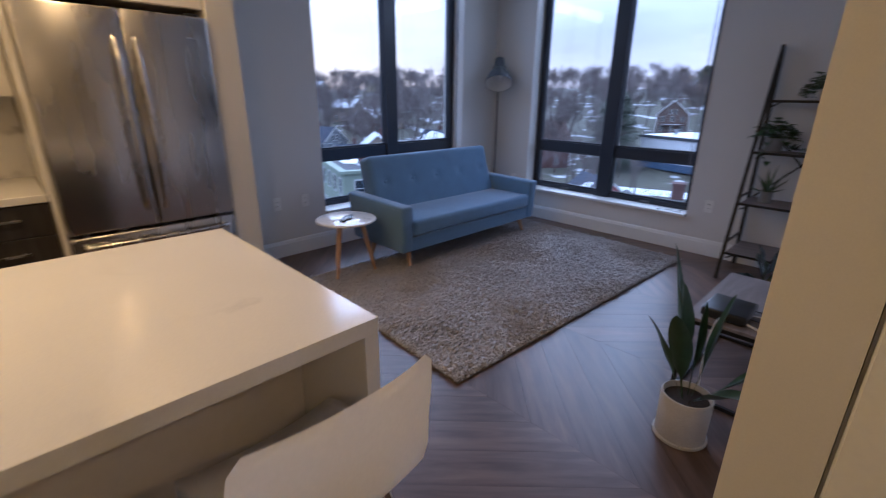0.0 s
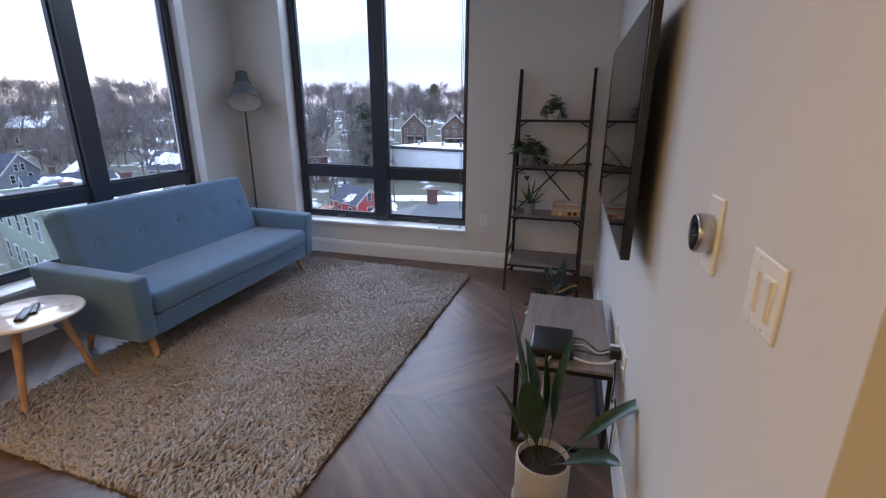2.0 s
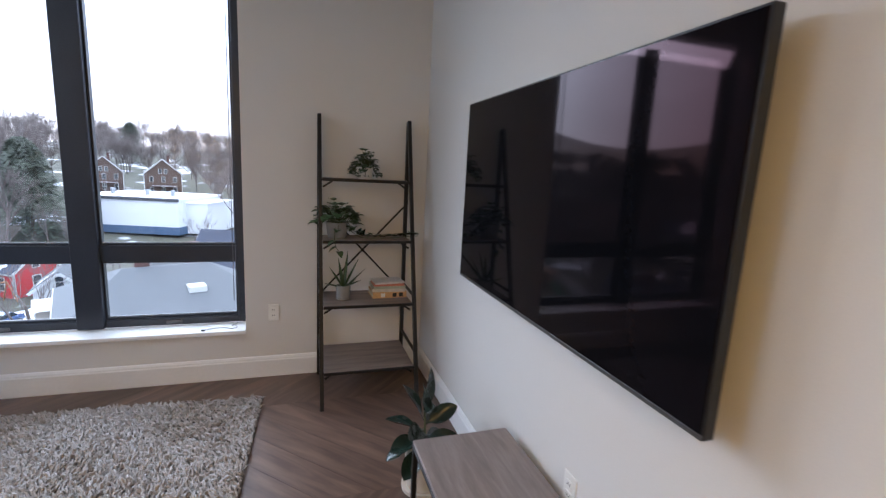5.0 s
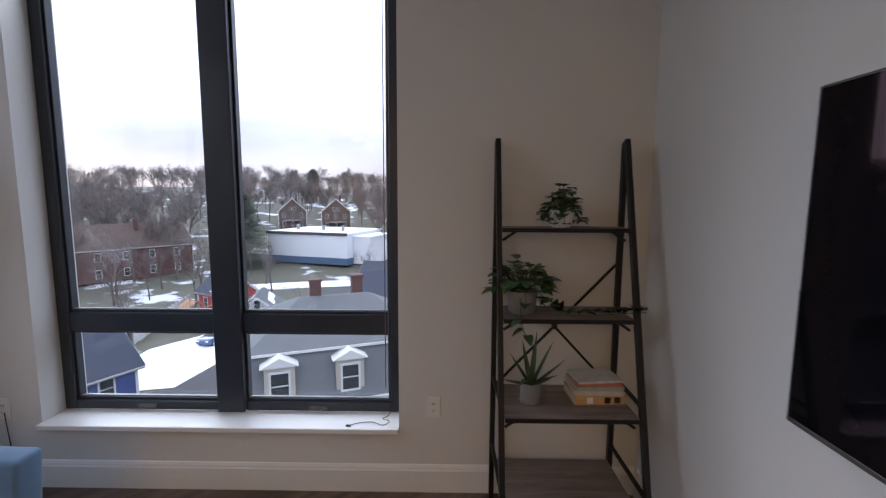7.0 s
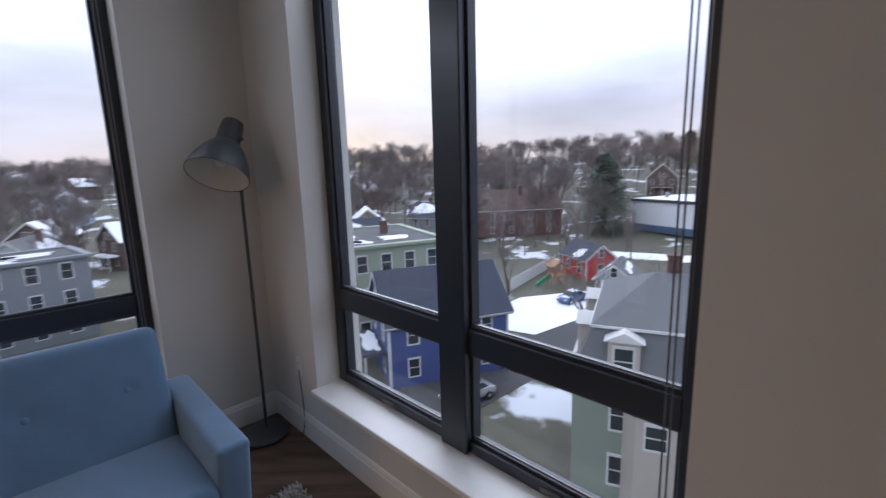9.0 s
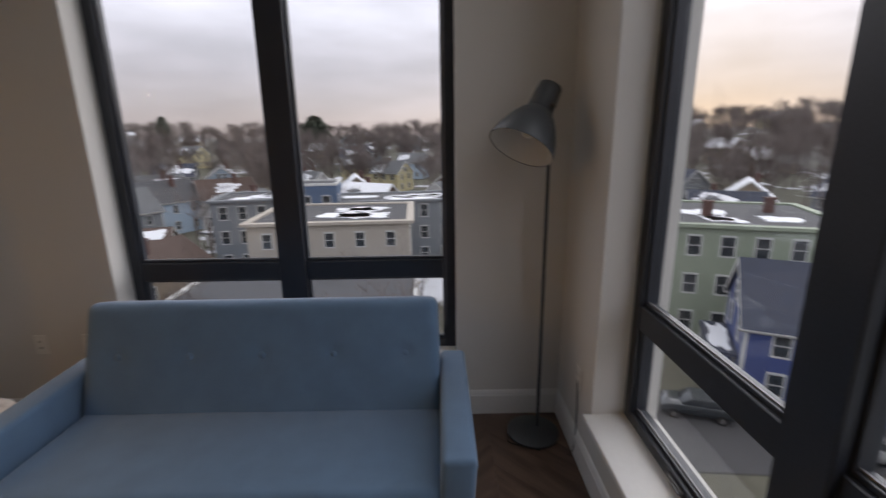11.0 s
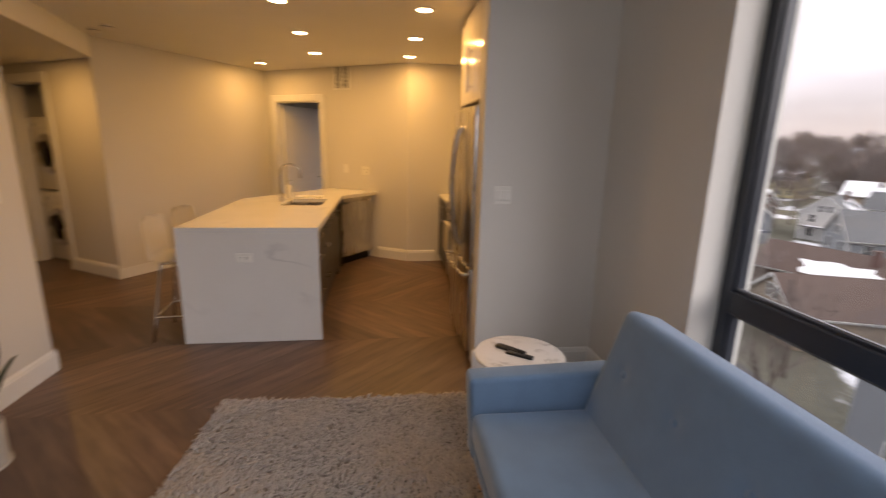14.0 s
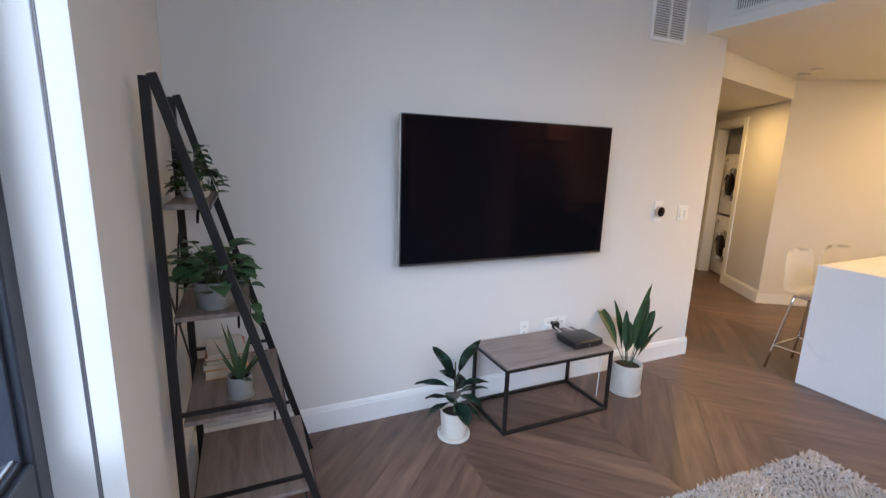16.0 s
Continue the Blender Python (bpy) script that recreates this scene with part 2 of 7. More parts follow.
def part(name, bm, material, parent=None, label="", smooth=None):
    """Links a bmesh, in world places, as one mesh object under a thing or a part."""
    if smooth:
        lim = radians(smooth)
        for f in bm.faces:
            f.smooth = True
        for e in bm.edges:
            e.smooth = len(e.link_faces) == 2 and e.calc_face_angle(3.2) < lim
    me = bpy.data.meshes.new(name)
    if parent:
        bm.transform(Matrix.Translation(-origin_of(parent)))
    bm.normal_update()
    bm.to_mesh(me)
    bm.free()
    for m in material if isinstance(material, (list, tuple)) else [material]:
        me.materials.append(m)
    ob = new(name, me)
    if parent:
        ob.parent = parent
    return tagged(ob, label)


def solid(name, bm, material, label="", category="", group="", kind="", smooth=None):
    return tagged(part(name, bm, material, None, "", smooth), label, category, group, kind)


def B():
    return bmesh.new()


def box(x0, x1, y0, y1, z0, z1, bevel=0.0, seg=2, bm=None, rot=None):
    """A box, with its edges rounded by bevel."""
    b = bmesh.new()
    bmesh.ops.create_cube(b, size=1)
    for v in b.verts:
        v.co = ((x0 + x1) / 2 + v.co.x * (x1 - x0), (y0 + y1) / 2 + v.co.y * (y1 - y0), (z0 + z1) / 2 + v.co.z * (z1 - z0))
    if bevel:
        bmesh.ops.bevel(b, geom=list(b.edges), offset=bevel, segments=seg, profile=0.5, affect="EDGES")
    if rot is not None:
        b.transform(rot)
    return join(bm, b) if bm is not None else b


def join(bm, other):
    """Adds the bmesh other to bm."""
    me = bpy.data.meshes.new("join")
    other.to_mesh(me)
    other.free()
    bm.from_mesh(me)
    bpy.data.meshes.remove(me)
    return bm


def turned(ang, at=(0, 0, 0)):
    return Matrix.Translation(at) @ Matrix.Rotation(radians(ang), 4, "Z")


def rod(p, q, r0, r1=None, seg=12, bm=None, caps=True):
    """A round bar from p to q."""
    p, q = Vector(p), Vector(q)
    d = q - p
    b = bmesh.new()
    bmesh.ops.create_cone(b, cap_ends=caps, segments=seg, radius1=r0, radius2=r0 if r1 is None else r1, depth=d.length)
    b.transform(Matrix.Translation((p + q) / 2) @ d.to_track_quat("Z", "Y").to_matrix().to_4x4())
    return join(bm, b) if bm is not None else b


def bar(p, q, w, h, bm=None, up=(0, 0, 1), bevel=0.0):
    """A square bar from p to q."""
    p, q = Vector(p), Vector(q)
    d = (q - p)
    z = d.normalized()
    x = Vector(up).cross(z)
    x = x.normalized() if x.length > 1e-4 else Vector((1, 0, 0))
    y = z.cross(x)
    m = Matrix((x, y, z)).transposed().to_4x4()
    b = box(-w / 2, w / 2, -h / 2, h / 2, -d.length / 2, d.length / 2, bevel, 1)
    b.transform(Matrix.Translation((p + q) / 2) @ m)
    return join(bm, b) if bm is not None else b


def tube(points, r, seg=8, bm=None, steps=1, r_end=None):
    """A round tube along a smooth line through points."""
    pts = [Vector(p) for p in points]
    if steps > 1:
        s = []
        for i in range(len(pts) - 1):
            a, b, c, d = pts[max(i - 1, 0)], pts[i], pts[i + 1], pts[min(i + 2, len(pts) - 1)]
            for k in range(steps):
                t = k / steps
                s.append(0.5 * ((2 * b) + (c - a) * t + (2 * a - 5 * b + 4 * c - d) * t * t + (3 * b - a - 3 * c + d) * t ** 3))
        pts = s + [pts[-1]]
    out = bm if bm is not None else bmesh.new()
    rings = []
    for i, p in enumerate(pts):
        d = (pts[min(i + 1, len(pts) - 1)] - pts[max(i - 1, 0)]).normalized()
        x = d.cross(Vector((0.13, 0.21, 0.97)))
        x.normalize()
        y = d.cross(x)
        rad = r if r_end is None else r + (r_end - r) * i / (len(pts) - 1)
        rings.append([out.verts.new(p + rad * (math.cos(2 * math.pi * k / seg) * x + math.sin(2 * math.pi * k / seg) * y)) for k in range(seg)])
    for a, b in zip(rings, rings[1:]):
        for k in range(seg):
            out.faces.new((a[k], a[(k + 1) % seg], b[(k + 1) % seg], b[k]))
    out.faces.new(rings[0][::-1])
    out.faces.new(rings[-1])
    return out


def lathe(profile, at=(0, 0, 0), seg=32, m=None, bm=None):
    """Turns a profile of (radius, height) about the z axis."""
    out = bmesh.new()
    rings = []
    for r, z in profile:
        if r < 1e-5:
            rings.append([out.verts.new((0, 0, z))])
        else:
            rings.append([out.verts.new((r * math.cos(2 * math.pi * k / seg), r * math.sin(2 * math.pi * k / seg), z)) for k in range(seg)])
    for a, b in zip(rings, rings[1:]):
        for k in range(seg):
            k2 = (k + 1) % seg
            if len(a) == 1 and len(b) > 1:
                out.faces.new((a[0], b[k2], b[k]))
            elif len(b) == 1 and len(a) > 1:
                out.faces.new((a[k], a[k2], b[0]))
            elif len(a) > 1:
                out.faces.new((a[k], a[k2], b[k2], b[k]))
    bmesh.ops.recalc_face_normals(out, faces=list(out.faces))
    out.transform((m if m is not None else Matrix.Identity(4)) if m is not None else Matrix.Translation(at))
    return join(bm, out) if bm is not None else out


def prism(outline, z0, z1, bevel=0.0, bm=None, seg=2):
    """An upright prism over an outline of (x, y), counter-clockwise."""
    b = bmesh.new()
    low = [b.verts.new((x, y, z0)) for x, y in outline]
    top = [b.verts.new((x, y, z1)) for x, y in outline]
    n = len(outline)
    b.faces.new(low[::-1])
    b.faces.new(top)
    for i in range(n):
        b.faces.new((low[i], low[(i + 1) % n], top[(i + 1) % n], top[i]))
    if bevel:
        bmesh.ops.bevel(b, geom=list(b.edges), offset=bevel, segments=seg, profile=0.5, affect="EDGES")
    return join(bm, b) if bm is not None else b


def profile_bar(prof, p, q):
    """Sweeps a profile of (out, up) along a straight floor line from p to q; out is to the right of the way."""
    p, q = Vector((*p, 0)), Vector((*q, 0))
    d = (q - p).normalized()
    o = Vector((d.y, -d.x, 0))
    b = bmesh.new()
    a = [b.verts.new(p + o * u + Vector((0, 0, z))) for u, z in prof]
    c = [b.verts.new(q + o * u + Vector((0, 0, z))) for u, z in prof]
    n = len(prof)
    for i in range(n):
        b.faces.new((a[i], a[(i + 1) % n], c[(i + 1) % n], c[i]))
    b.faces.new(a[::-1])
    b.faces.new(c)
    bmesh.ops.recalc_face_normals(b, faces=list(b.faces))
    return b


def wall(name, p, q, thick, z0, z1, openings=(), material=None, label=""):
    """A wall along the floor line from p to q, its body to the left of the way, with openings (s0, s1, z0, z1) right through."""
    p, q = Vector((*p, 0)), Vector((*q, 0))
    d = (q - p).normalized()
    o = Vector((-d.y, d.x, 0)) * thick
    ss = sorted({0.0, (q - p).length, *[v for w in openings for v in w[:2]]})
    zs = sorted({z0, z1, *[v for w in openings for v in w[2:]]})
    inside = lambda s, z: 0 <= s < len(ss) - 1 and 0 <= z < len(zs) - 1 and not any(
        w[0] - 1e-6 <= ss[s] and ss[s + 1] <= w[1] + 1e-6 and w[2] - 1e-6 <= zs[z] and zs[z + 1] <= w[3] + 1e-6 for w in openings)
    b, made = bmesh.new(), {}

    def v(s, z, k):
        key = (s, z, k)
        if key not in made:
            made[key] = b.verts.new(p + d * ss[s] + Vector((0, 0, zs[z])) + o * k)
        return made[key]
    for s in range(len(ss) - 1):
        for z in range(len(zs) - 1):
            if not inside(s, z):
                continue
            b.faces.new((v(s, z, 0), v(s + 1, z, 0), v(s + 1, z + 1, 0), v(s, z + 1, 0)))
            b.faces.new((v(s, z, 1), v(s, z + 1, 1), v(s + 1, z + 1, 1), v(s + 1, z, 1)))
            for ds, dz, e in ((-1, 0, ((s, z), (s, z + 1))), (1, 0, ((s + 1, z), (s + 1, z + 1))), (0, -1, ((s, z), (s + 1, z))), (0, 1, ((s, z + 1), (s + 1, z + 1)))):
                if not inside(s + ds, z + dz):
                    (a1, a2), (c1, c2) = e
                    b.faces.new((v(a1, a2, 0), v(c1, c2, 0), v(c1, c2, 1), v(a1, a2, 1)))
    bmesh.ops.recalc_face_normals(b, faces=list(b.faces))
    return solid(name, b, material or WALL, label, "wall", kind="structure")


# ---------------------------------------------------------------- structure
XW, XE, YN = 0.33, 4.0, 5.4
YS, ZC, ZK, ZH = 1.95, 3.05, 2.53, 2.32
U, V2 = Vector((0.848, -0.530)), Vector((0.530, 0.848))
K0 = Vector((1.47, -1.12))
K1 = K0 + 2.38 * U
H0 = K1 + 2.29 * V2
WZ0, WZ1 = 0.36, 2.68
BX0, BX1 = 0.885, 2.765
AY0, AY1 = 2.925, 4.805

wall("wall_north", (0.03, YN), (7.6, YN), 0.30, 0, ZC, [(BX0 - 0.03, BX1 - 0.03, WZ0 - 0.03, WZ1)], label="greige painted wall with a tall window opening")
# the second opening is unseen, added to let daylight into the back room
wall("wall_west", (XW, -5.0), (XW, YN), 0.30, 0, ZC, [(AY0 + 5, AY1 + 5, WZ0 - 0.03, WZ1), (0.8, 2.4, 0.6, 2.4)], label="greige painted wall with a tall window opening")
wall("wall_television", (XE, YN - 0.001), (XE, 1.71), 0.145, 0, ZC, label="greige painted wall behind the television")
wall("wall_hall", (4.147, 1.73), (7.5, 1.73), 0.12, 0, ZK, [(0.095, 0.895, 0.0, 2.05)], label="greige painted hall wall with a doorway")
# out of view, added to close the far end of the hall
wall("wall_east", (7.5, YN), (7.5, -5.0), 0.15, 0, ZC, label="greige painted unseen wall closing the hall")
wall("wall_south", (7.65, -5.0), (0.03, -5.0), 0.15, 0, ZC, label="greige painted end wall")
wall("wall_kitchen", (1.47, -1.12), (XW, -1.12), 0.12, 0, ZK, label="greige painted kitchen wall")
wall("wall_kitchen_door", K1, K0, 0.12, 0, ZK, [(2.38 - 2.19, 2.38 - 1.39, 0.0, 2.10)], label="greige painted kitchen wall with a doorway")
wall("wall_dining", H0 - 0.12 * V2, K1 - 0.12 * V2, 0.12, 0, ZK, label="greige painted wall beside the stools")
wall("wall_laundry", H0 + 2.8 * U, H0, 0.12, 0, ZK, [(2.8 - 1.64, 2.8 - 0.92, 0.0, 2.13)], label="greige painted hall wall with the laundry doorway")
solid("wall_stub", box(XW, 1.17, 1.795, 1.955, 0, ZK, 0.003, 1), WALL, "greige painted stub wall beside the refrigerator", "wall", kind="structure")
solid("ceiling_living", box(XW - 0.3, XE + 0.1, YS, YN + 0.3, ZC, ZC + 0.15), CEIL, "white painted living room ceiling", "ceiling", kind="structure")
solid("ceiling_kitchen", box(XW - 0.3, 7.65, -5.15, YS, ZK, ZC + 0.15), CEIL, "white dropped kitchen ceiling with a bulkhead face", "ceiling", kind="structure")
# out of view, added to close the dark room behind the television wall
solid("ceiling_unseen_room", box(XE + 0.1, 7.65, YS, YN + 0.3, ZC, ZC + 0.15), CEIL, "white painted unseen ceiling closing the dark room", "ceiling", kind="structure")
hall = [tuple(H0 - 0.02 * U), tuple(H0 + 2.9 * U), (7.49, -2.1), (7.49, 1.72), (4.16, 1.72)]
solid("ceiling_hall", prism(hall, ZH, ZK - 0.004), CEIL, "white lowered hall ceiling", "ceiling", kind="structure")

BASE = [(0, 0), (0.016, 0), (0.016, 0.118), (0.012, 0.126), (0.012, 0.133), (0.006, 0.146), (0, 0.150)]


def skirting(p, q, inset0=0.0, inset1=0.0):
    p, q = Vector(p), Vector(q)
    d = (q - p).normalized()
    solid("baseboard", profile_bar(BASE, tuple(p + d * inset0), tuple(q - d * inset1)), TRIM, "white painted baseboard with a moulded top edge", "baseboard", kind="structure")


skirting((XW + 0.016, YN), (XE, YN))
skirting((XW, 1.955), (XW, YN))
skirting((XE, YN - 0.016), (XE, 1.694))
skirting((XE - 0.016, 1.71), (4.146, 1.71), 0.001)
skirting((1.186, 1.955), (XW + 0.016, 1.955))
skirting((1.17, 1.93), (1.17, 1.954), -0.0)
skirting((1.47 - 0.004, -1.12), (1.10, -1.12))
skirting(K0 + 0.46 * U, K0 + 0.006 * U)
skirting(K1, K0 + 2.29 * U)
skirting(H0 + 0.016 * U, K1 + 0.016 * V2)
skirting(H0 + 0.83 * U, H0 - 0.016 * U)
skirting(H0 + 2.8 * U, H0 + 1.73 * U)
skirting((5.14, 1.73), (7.5, 1.73))


def casing(name, p, d, out, s0, s1, top, w=0.09, t=0.02):
    """The three boards round a doorway from s0 to s1 along d, on the side out of the wall."""
    p, d, out = Vector((*p, 0)), Vector((*d, 0)), Vector((*out, 0))
    root = empty(name, p + d * s0, "white painted door casing round a doorway", "door frame", kind="structure")
    m = Matrix((d, out, Vector((0, 0, 1)))).transposed().to_4x4()
    m.translation = p
    for x0, x1, z0, z1 in ((s0 - w, s0, 0, top + w), (s1, s1 + w, 0, top + w), (s0, s1, top, top + w)):
        b = box(x0, x1, 0.0, t, z0, z1, 0.004, 1)
        b.transform(m)
        bmesh.ops.recalc_face_normals(b, faces=list(b.faces))
        part("casing_board", b, TRIM, root)
    for x0, x1, z0, z1 in ((s0 - 0.002, s0 + 0.012, 0, top), (s1 - 0.012, s1 + 0.002, 0, top), (s0 + 0.012, s1 - 0.012, top - 0.012, top + 0.002)):
        b = box(x0, x1, -0.125, 0.004, z0, z1)
        b.transform(m)
        bmesh.ops.recalc_face_normals(b, faces=list(b.faces))
        part("jamb_lining", b, TRIM, root)
    return root


casing("door_frame_1", K0, U, V2, 1.39, 2.19, 2.10)
casing("door_frame_2", H0, U, V2, 0.92, 1.64, 2.13)
casing("door_frame_3", (4.147, 1.73), (1, 0), (0, -1), 0.095, 0.895, 2.05)


def door_leaf(name, hinge, ang, width, height, label):
    """A white flush panel door, hung at hinge and turned to ang degrees, with its lever handles."""
    m = turned(ang, (*hinge, 0))
    root = empty(name, (*hinge, 0), label, "door", kind="structure")
    b = box(0, width, -0.02, 0.02, 0.008, height, 0.003, 1)
    b.transform(m)
    part("door_panel", b, TRIM, root)
    for x0, x1, z0, z1 in ((0.11, width - 0.11, 0.22, 0.92), (0.11, width - 0.11, 1.06, height - 0.14)):
        for s in (-1, 1):
            b = box(x0, x1, 0.02 * s - 0.004, 0.02 * s + 0.004, z0, z1, 0.003, 1)
            b.transform(m)
            part("raised_panel", b, TRIM, root)
    for s in (-1, 1):
        b = rod((width - 0.06, 0.02 * s, 1.0), (width - 0.06, 0.07 * s, 1.0), 0.012)
        rod((width - 0.06, 0.065 * s, 1.0), (width - 0.17, 0.065 * s, 1.0), 0.009, bm=b)
        b.transform(m)
        part("lever_handle", b, STEEL, root, "satin steel lever handle", smooth=40)
    for z in (0.25, 1.05, 1.85):
        b = rod((0.0, 0.022, z - 0.05), (0.0, 0.022, z + 0.05), 0.008)
        b.transform(m)
        part("hinge", b, STEEL, root, smooth=40)


hp = K0 + 2.165 * U - 0.10 * V2
door_leaf("door_1", tuple(hp), -128, 0.76, 2.06, "white panel door standing open to a back room")
hp = Vector((5.03, 1.86))
door_leaf("door_2", tuple(hp), 100, 0.77, 2.02, "white panel door standing open to a dark room")


# ---------------------------------------------------------------- windows
def window(name, m, width, label):
    """A black four-pane aluminium window, two tall fixed panes over two low awnings. x runs along the wall, y outwards."""
    root = empty(name, m.translation, label, "window", kind="structure")
    yf0, yf1 = 0.145, 0.225
    z0, zt0, zt1, z1 = WZ0, 0.815, 0.905, WZ1

    def add(nm, b, mat, lab="", smooth=None, parent=None):
        b.transform(m)
        bmesh.ops.recalc_face_normals(b, faces=list(b.faces))
        return part(nm, b, mat, parent or root, lab, smooth)
    c = width / 2
    fr = [("window_stile", 0.0, 0.062, z0, z1), ("window_stile", width - 0.062, width, z0, z1), ("window_mullion", c - 0.075, c + 0.075, z0, z1)]
    for nm, a, b_, za, zb in fr:
        y0 = yf0 - (0.02 if nm == "window_mullion" else 0)
        add(nm, box(a, b_, y0, yf1, za, zb, 0.004, 1), FRAME)
    for a, b_ in ((0.062, c - 0.075), (c + 0.075, width - 0.062)):
        for nm, za, zb in (("window_sill_rail", z0, z0 + 0.052), ("window_transom", zt0 - 0.01, zt1 + 0.006), ("window_head", z1 - 0.06, z1)):
            add(nm, box(a, b_, yf0 + 0.002, yf1, za, zb, 0.004, 1), FRAME)
        # stepped glazing beads, light gasket lines, and the low awning sash
        for za, zb in ((zt1 + 0.006, z1 - 0.06), (z0 + 0.052, zt0 - 0.01)):
            for x0, x1, q0, q1 in ((a, a + 0.012, za, zb), (b_ - 0.012, b_, za, zb), (a + 0.012, b_ - 0.012, za, za + 0.014), (a + 0.012, b_ - 0.012, zb - 0.012, zb)):
                add("glazing_bead", box(x0, x1, yf0 + 0.018, yf1 - 0.02, q0, q1, 0.002, 1), FRAME)
            add("gasket", box(a + 0.012, b_ - 0.012, yf0 + 0.030, yf0 + 0.036, za + 0.014, za + 0.019), GASKET, "pale grey gasket")
            add("pane", box(a + 0.010, b_ - 0.010, yf0 + 0.038, yf0 + 0.044, za + 0.010, zb - 0.010), GLASS, "clear glass pane").visible_shadow = False
        h = (a + b_) / 2
        b = box(h - 0.05, h + 0.05, yf0 - 0.006, yf0 + 0.004, z0 + 0.012, z0 + 0.034, 0.003, 1)
        box(h - 0.012, h + 0.045, yf0 - 0.016, yf0 - 0.004, z0 + 0.018, z0 + 0.027, 0.003, 1, bm=b)
        add("latch_handle", b, STEELD, "small grey latch handle")
    # stool board with a nosing into the room
    add("window_sill", box(-0.002, width + 0.002, -0.042, yf0 + 0.01, z0 - 0.028, z0 - 0.001, 0.005, 2), TRIM, "white painted window sill")
    # bead chain of a blind
    x = width - 0.072
    for dx in (0.0, 0.016):
        b = tube([(x + dx, 0.038, z1 - 0.002), (x + dx * 0.9, 0.038, 1.6), (x + dx, 0.038, 0.55)], 0.0026, 6, steps=4)
        add("blind_chain", b, CHAIN, "thin grey bead chain of a blind")
    return root


window("window_1", Matrix.Translation((BX0, YN, 0)), BX1 - BX0, "tall black aluminium four-pane window in the end wall")
window("window_2", Matrix.Translation((XW, AY0, 0)) @ Matrix.Rotation(radians(90), 4, "Z"), AY1 - AY0, "tall black aluminium four-pane window behind the sofa")


# added fill lamps out of view at the window heads, standing in for sky light
for x, y, ang in (((BX0 + BX1) / 2, YN + 0.12, 180), (XW - 0.12, (AY0 + AY1) / 2, -90)):
    lamp = new("window_fill_lamp", bpy.data.lights.new("window_fill_lamp", "AREA"))
    lamp.data.shape, lamp.data.size, lamp.data.size_y, lamp.data.energy, lamp.data.color = "RECTANGLE", 1.7, 0.15, WINDOW_FILL, (0.88, 0.94, 1.0)
    lamp.matrix_world = turned(ang, (x, y, 2.60)) @ Matrix.Rotation(radians(68), 4, "X")
    lamp.data.spread = radians(150)


# ---------------------------------------------------------------- electrical plates and grilles
def plate(kind, m, gang, label, cat):
    """A white wall plate. x along the wall, y into the room, z up; m puts its middle on the wall."""
    root = empty(kind, m.translation, label, cat)
    w = 0.070 + 0.046 * (gang - 1)

    def add(nm, b, mat, lab=""):
        b.transform(m)
        bmesh.ops.recalc_face_normals(b, faces=list(b.faces))
        part(nm, b, mat, root, lab)
    add("cover_plate", box(-w / 2, w / 2, -0.001, 0.006, -0.058, 0.058, 0.004, 2), PLASTW)
    for g in range(gang):
        x = (g - (gang - 1) / 2) * 0.046
        if kind == "wall_outlet":
            for z in (-0.02, 0.02):
                add("socket_face", box(x - 0.016, x + 0.016, 0.005, 0.009, z - 0.015, z + 0.015, 0.003, 2), PLASTW)
                for dx in (-0.006, 0.006):
                    add("socket_slot", box(x + dx - 0.0015, x + dx + 0.0015, 0.0085, 0.0095, z - 0.004, z + 0.006), PLASTB)
        else:
            add("rocker", box(x - 0.0165, x + 0.0165, 0.005, 0.010, -0.033, 0.033, 0.002, 1, rot=None), PLASTW)
            b = box(x - 0.0145, x + 0.0145, 0.0095, 0.0125, -0.031, 0.031, 0.0012, 1)
            for v in b.verts:
                v.co.y += 0.035 * max(0.0, v.co.z) * (1 if g == 0 else 0.3)
            add("rocker_paddle", b, PLASTW)
        for z in (-0.048, 0.048):
            add("plate_screw", rod((x, 0.004, z), (x, 0.008, z), 0.0022, seg=8), PLASTW, "tiny painted screw head")
    return root


def on_wall(x, y, z, ang):
    return turned(ang, (x, y, z))


# ang turns y of the plate into the room: television wall 90, north wall 180, west wall -90
plate("light_switch", on_wall(XE, 1.948, 1.216, 90), 2, "white double rocker switch beside the thermostat", "switch")
for y, g in ((3.37, 1), (3.15, 2), (3.05, 1)):
    plate("wall_outlet", on_wall(XE, y, 0.44, 90), g, "white wall outlet above the low table", "outlet")
plate("wall_outlet", on_wall(2.945, YN, 0.465, 180), 1, "white wall outlet beside the window", "outlet")
plate("wall_outlet", on_wall(0.69, YN, 0.43, 180), 1, "white wall outlet in the window corner", "outlet")
plate("wall_outlet", on_wall(XW, 2.45, 0.49, -90), 1, "white wall outlet low on the wall", "outlet")
plate("wall_outlet", on_wall(XW, 2.72, 0.49, -90), 1, "white wall outlet low on the wall", "outlet")
plate("light_switch", on_wall(1.03, 1.955, 1.24, 0), 2, "white double switch on the stub wall", "switch")
plate("light_switch", on_wall(*(K0 + 0.98 * U), 1.20, -32), 1, "white switch above the counter", "switch")
plate("wall_outlet", on_wall(*(K0 + 0.66 * U), 1.18, -32), 2, "white outlet above the counter", "outlet")
plate("wall_outlet", turned(0, (2.84, 1.356, 0.685)) @ Matrix.Rotation(radians(90), 4, "Y"), 1, "white outlet lying sideways in the island end", "outlet")
plate("wall_outlet", on_wall(*(H0 + 0.95 * U), 0.42, -32), 1, "white wall outlet in the hall", "outlet")

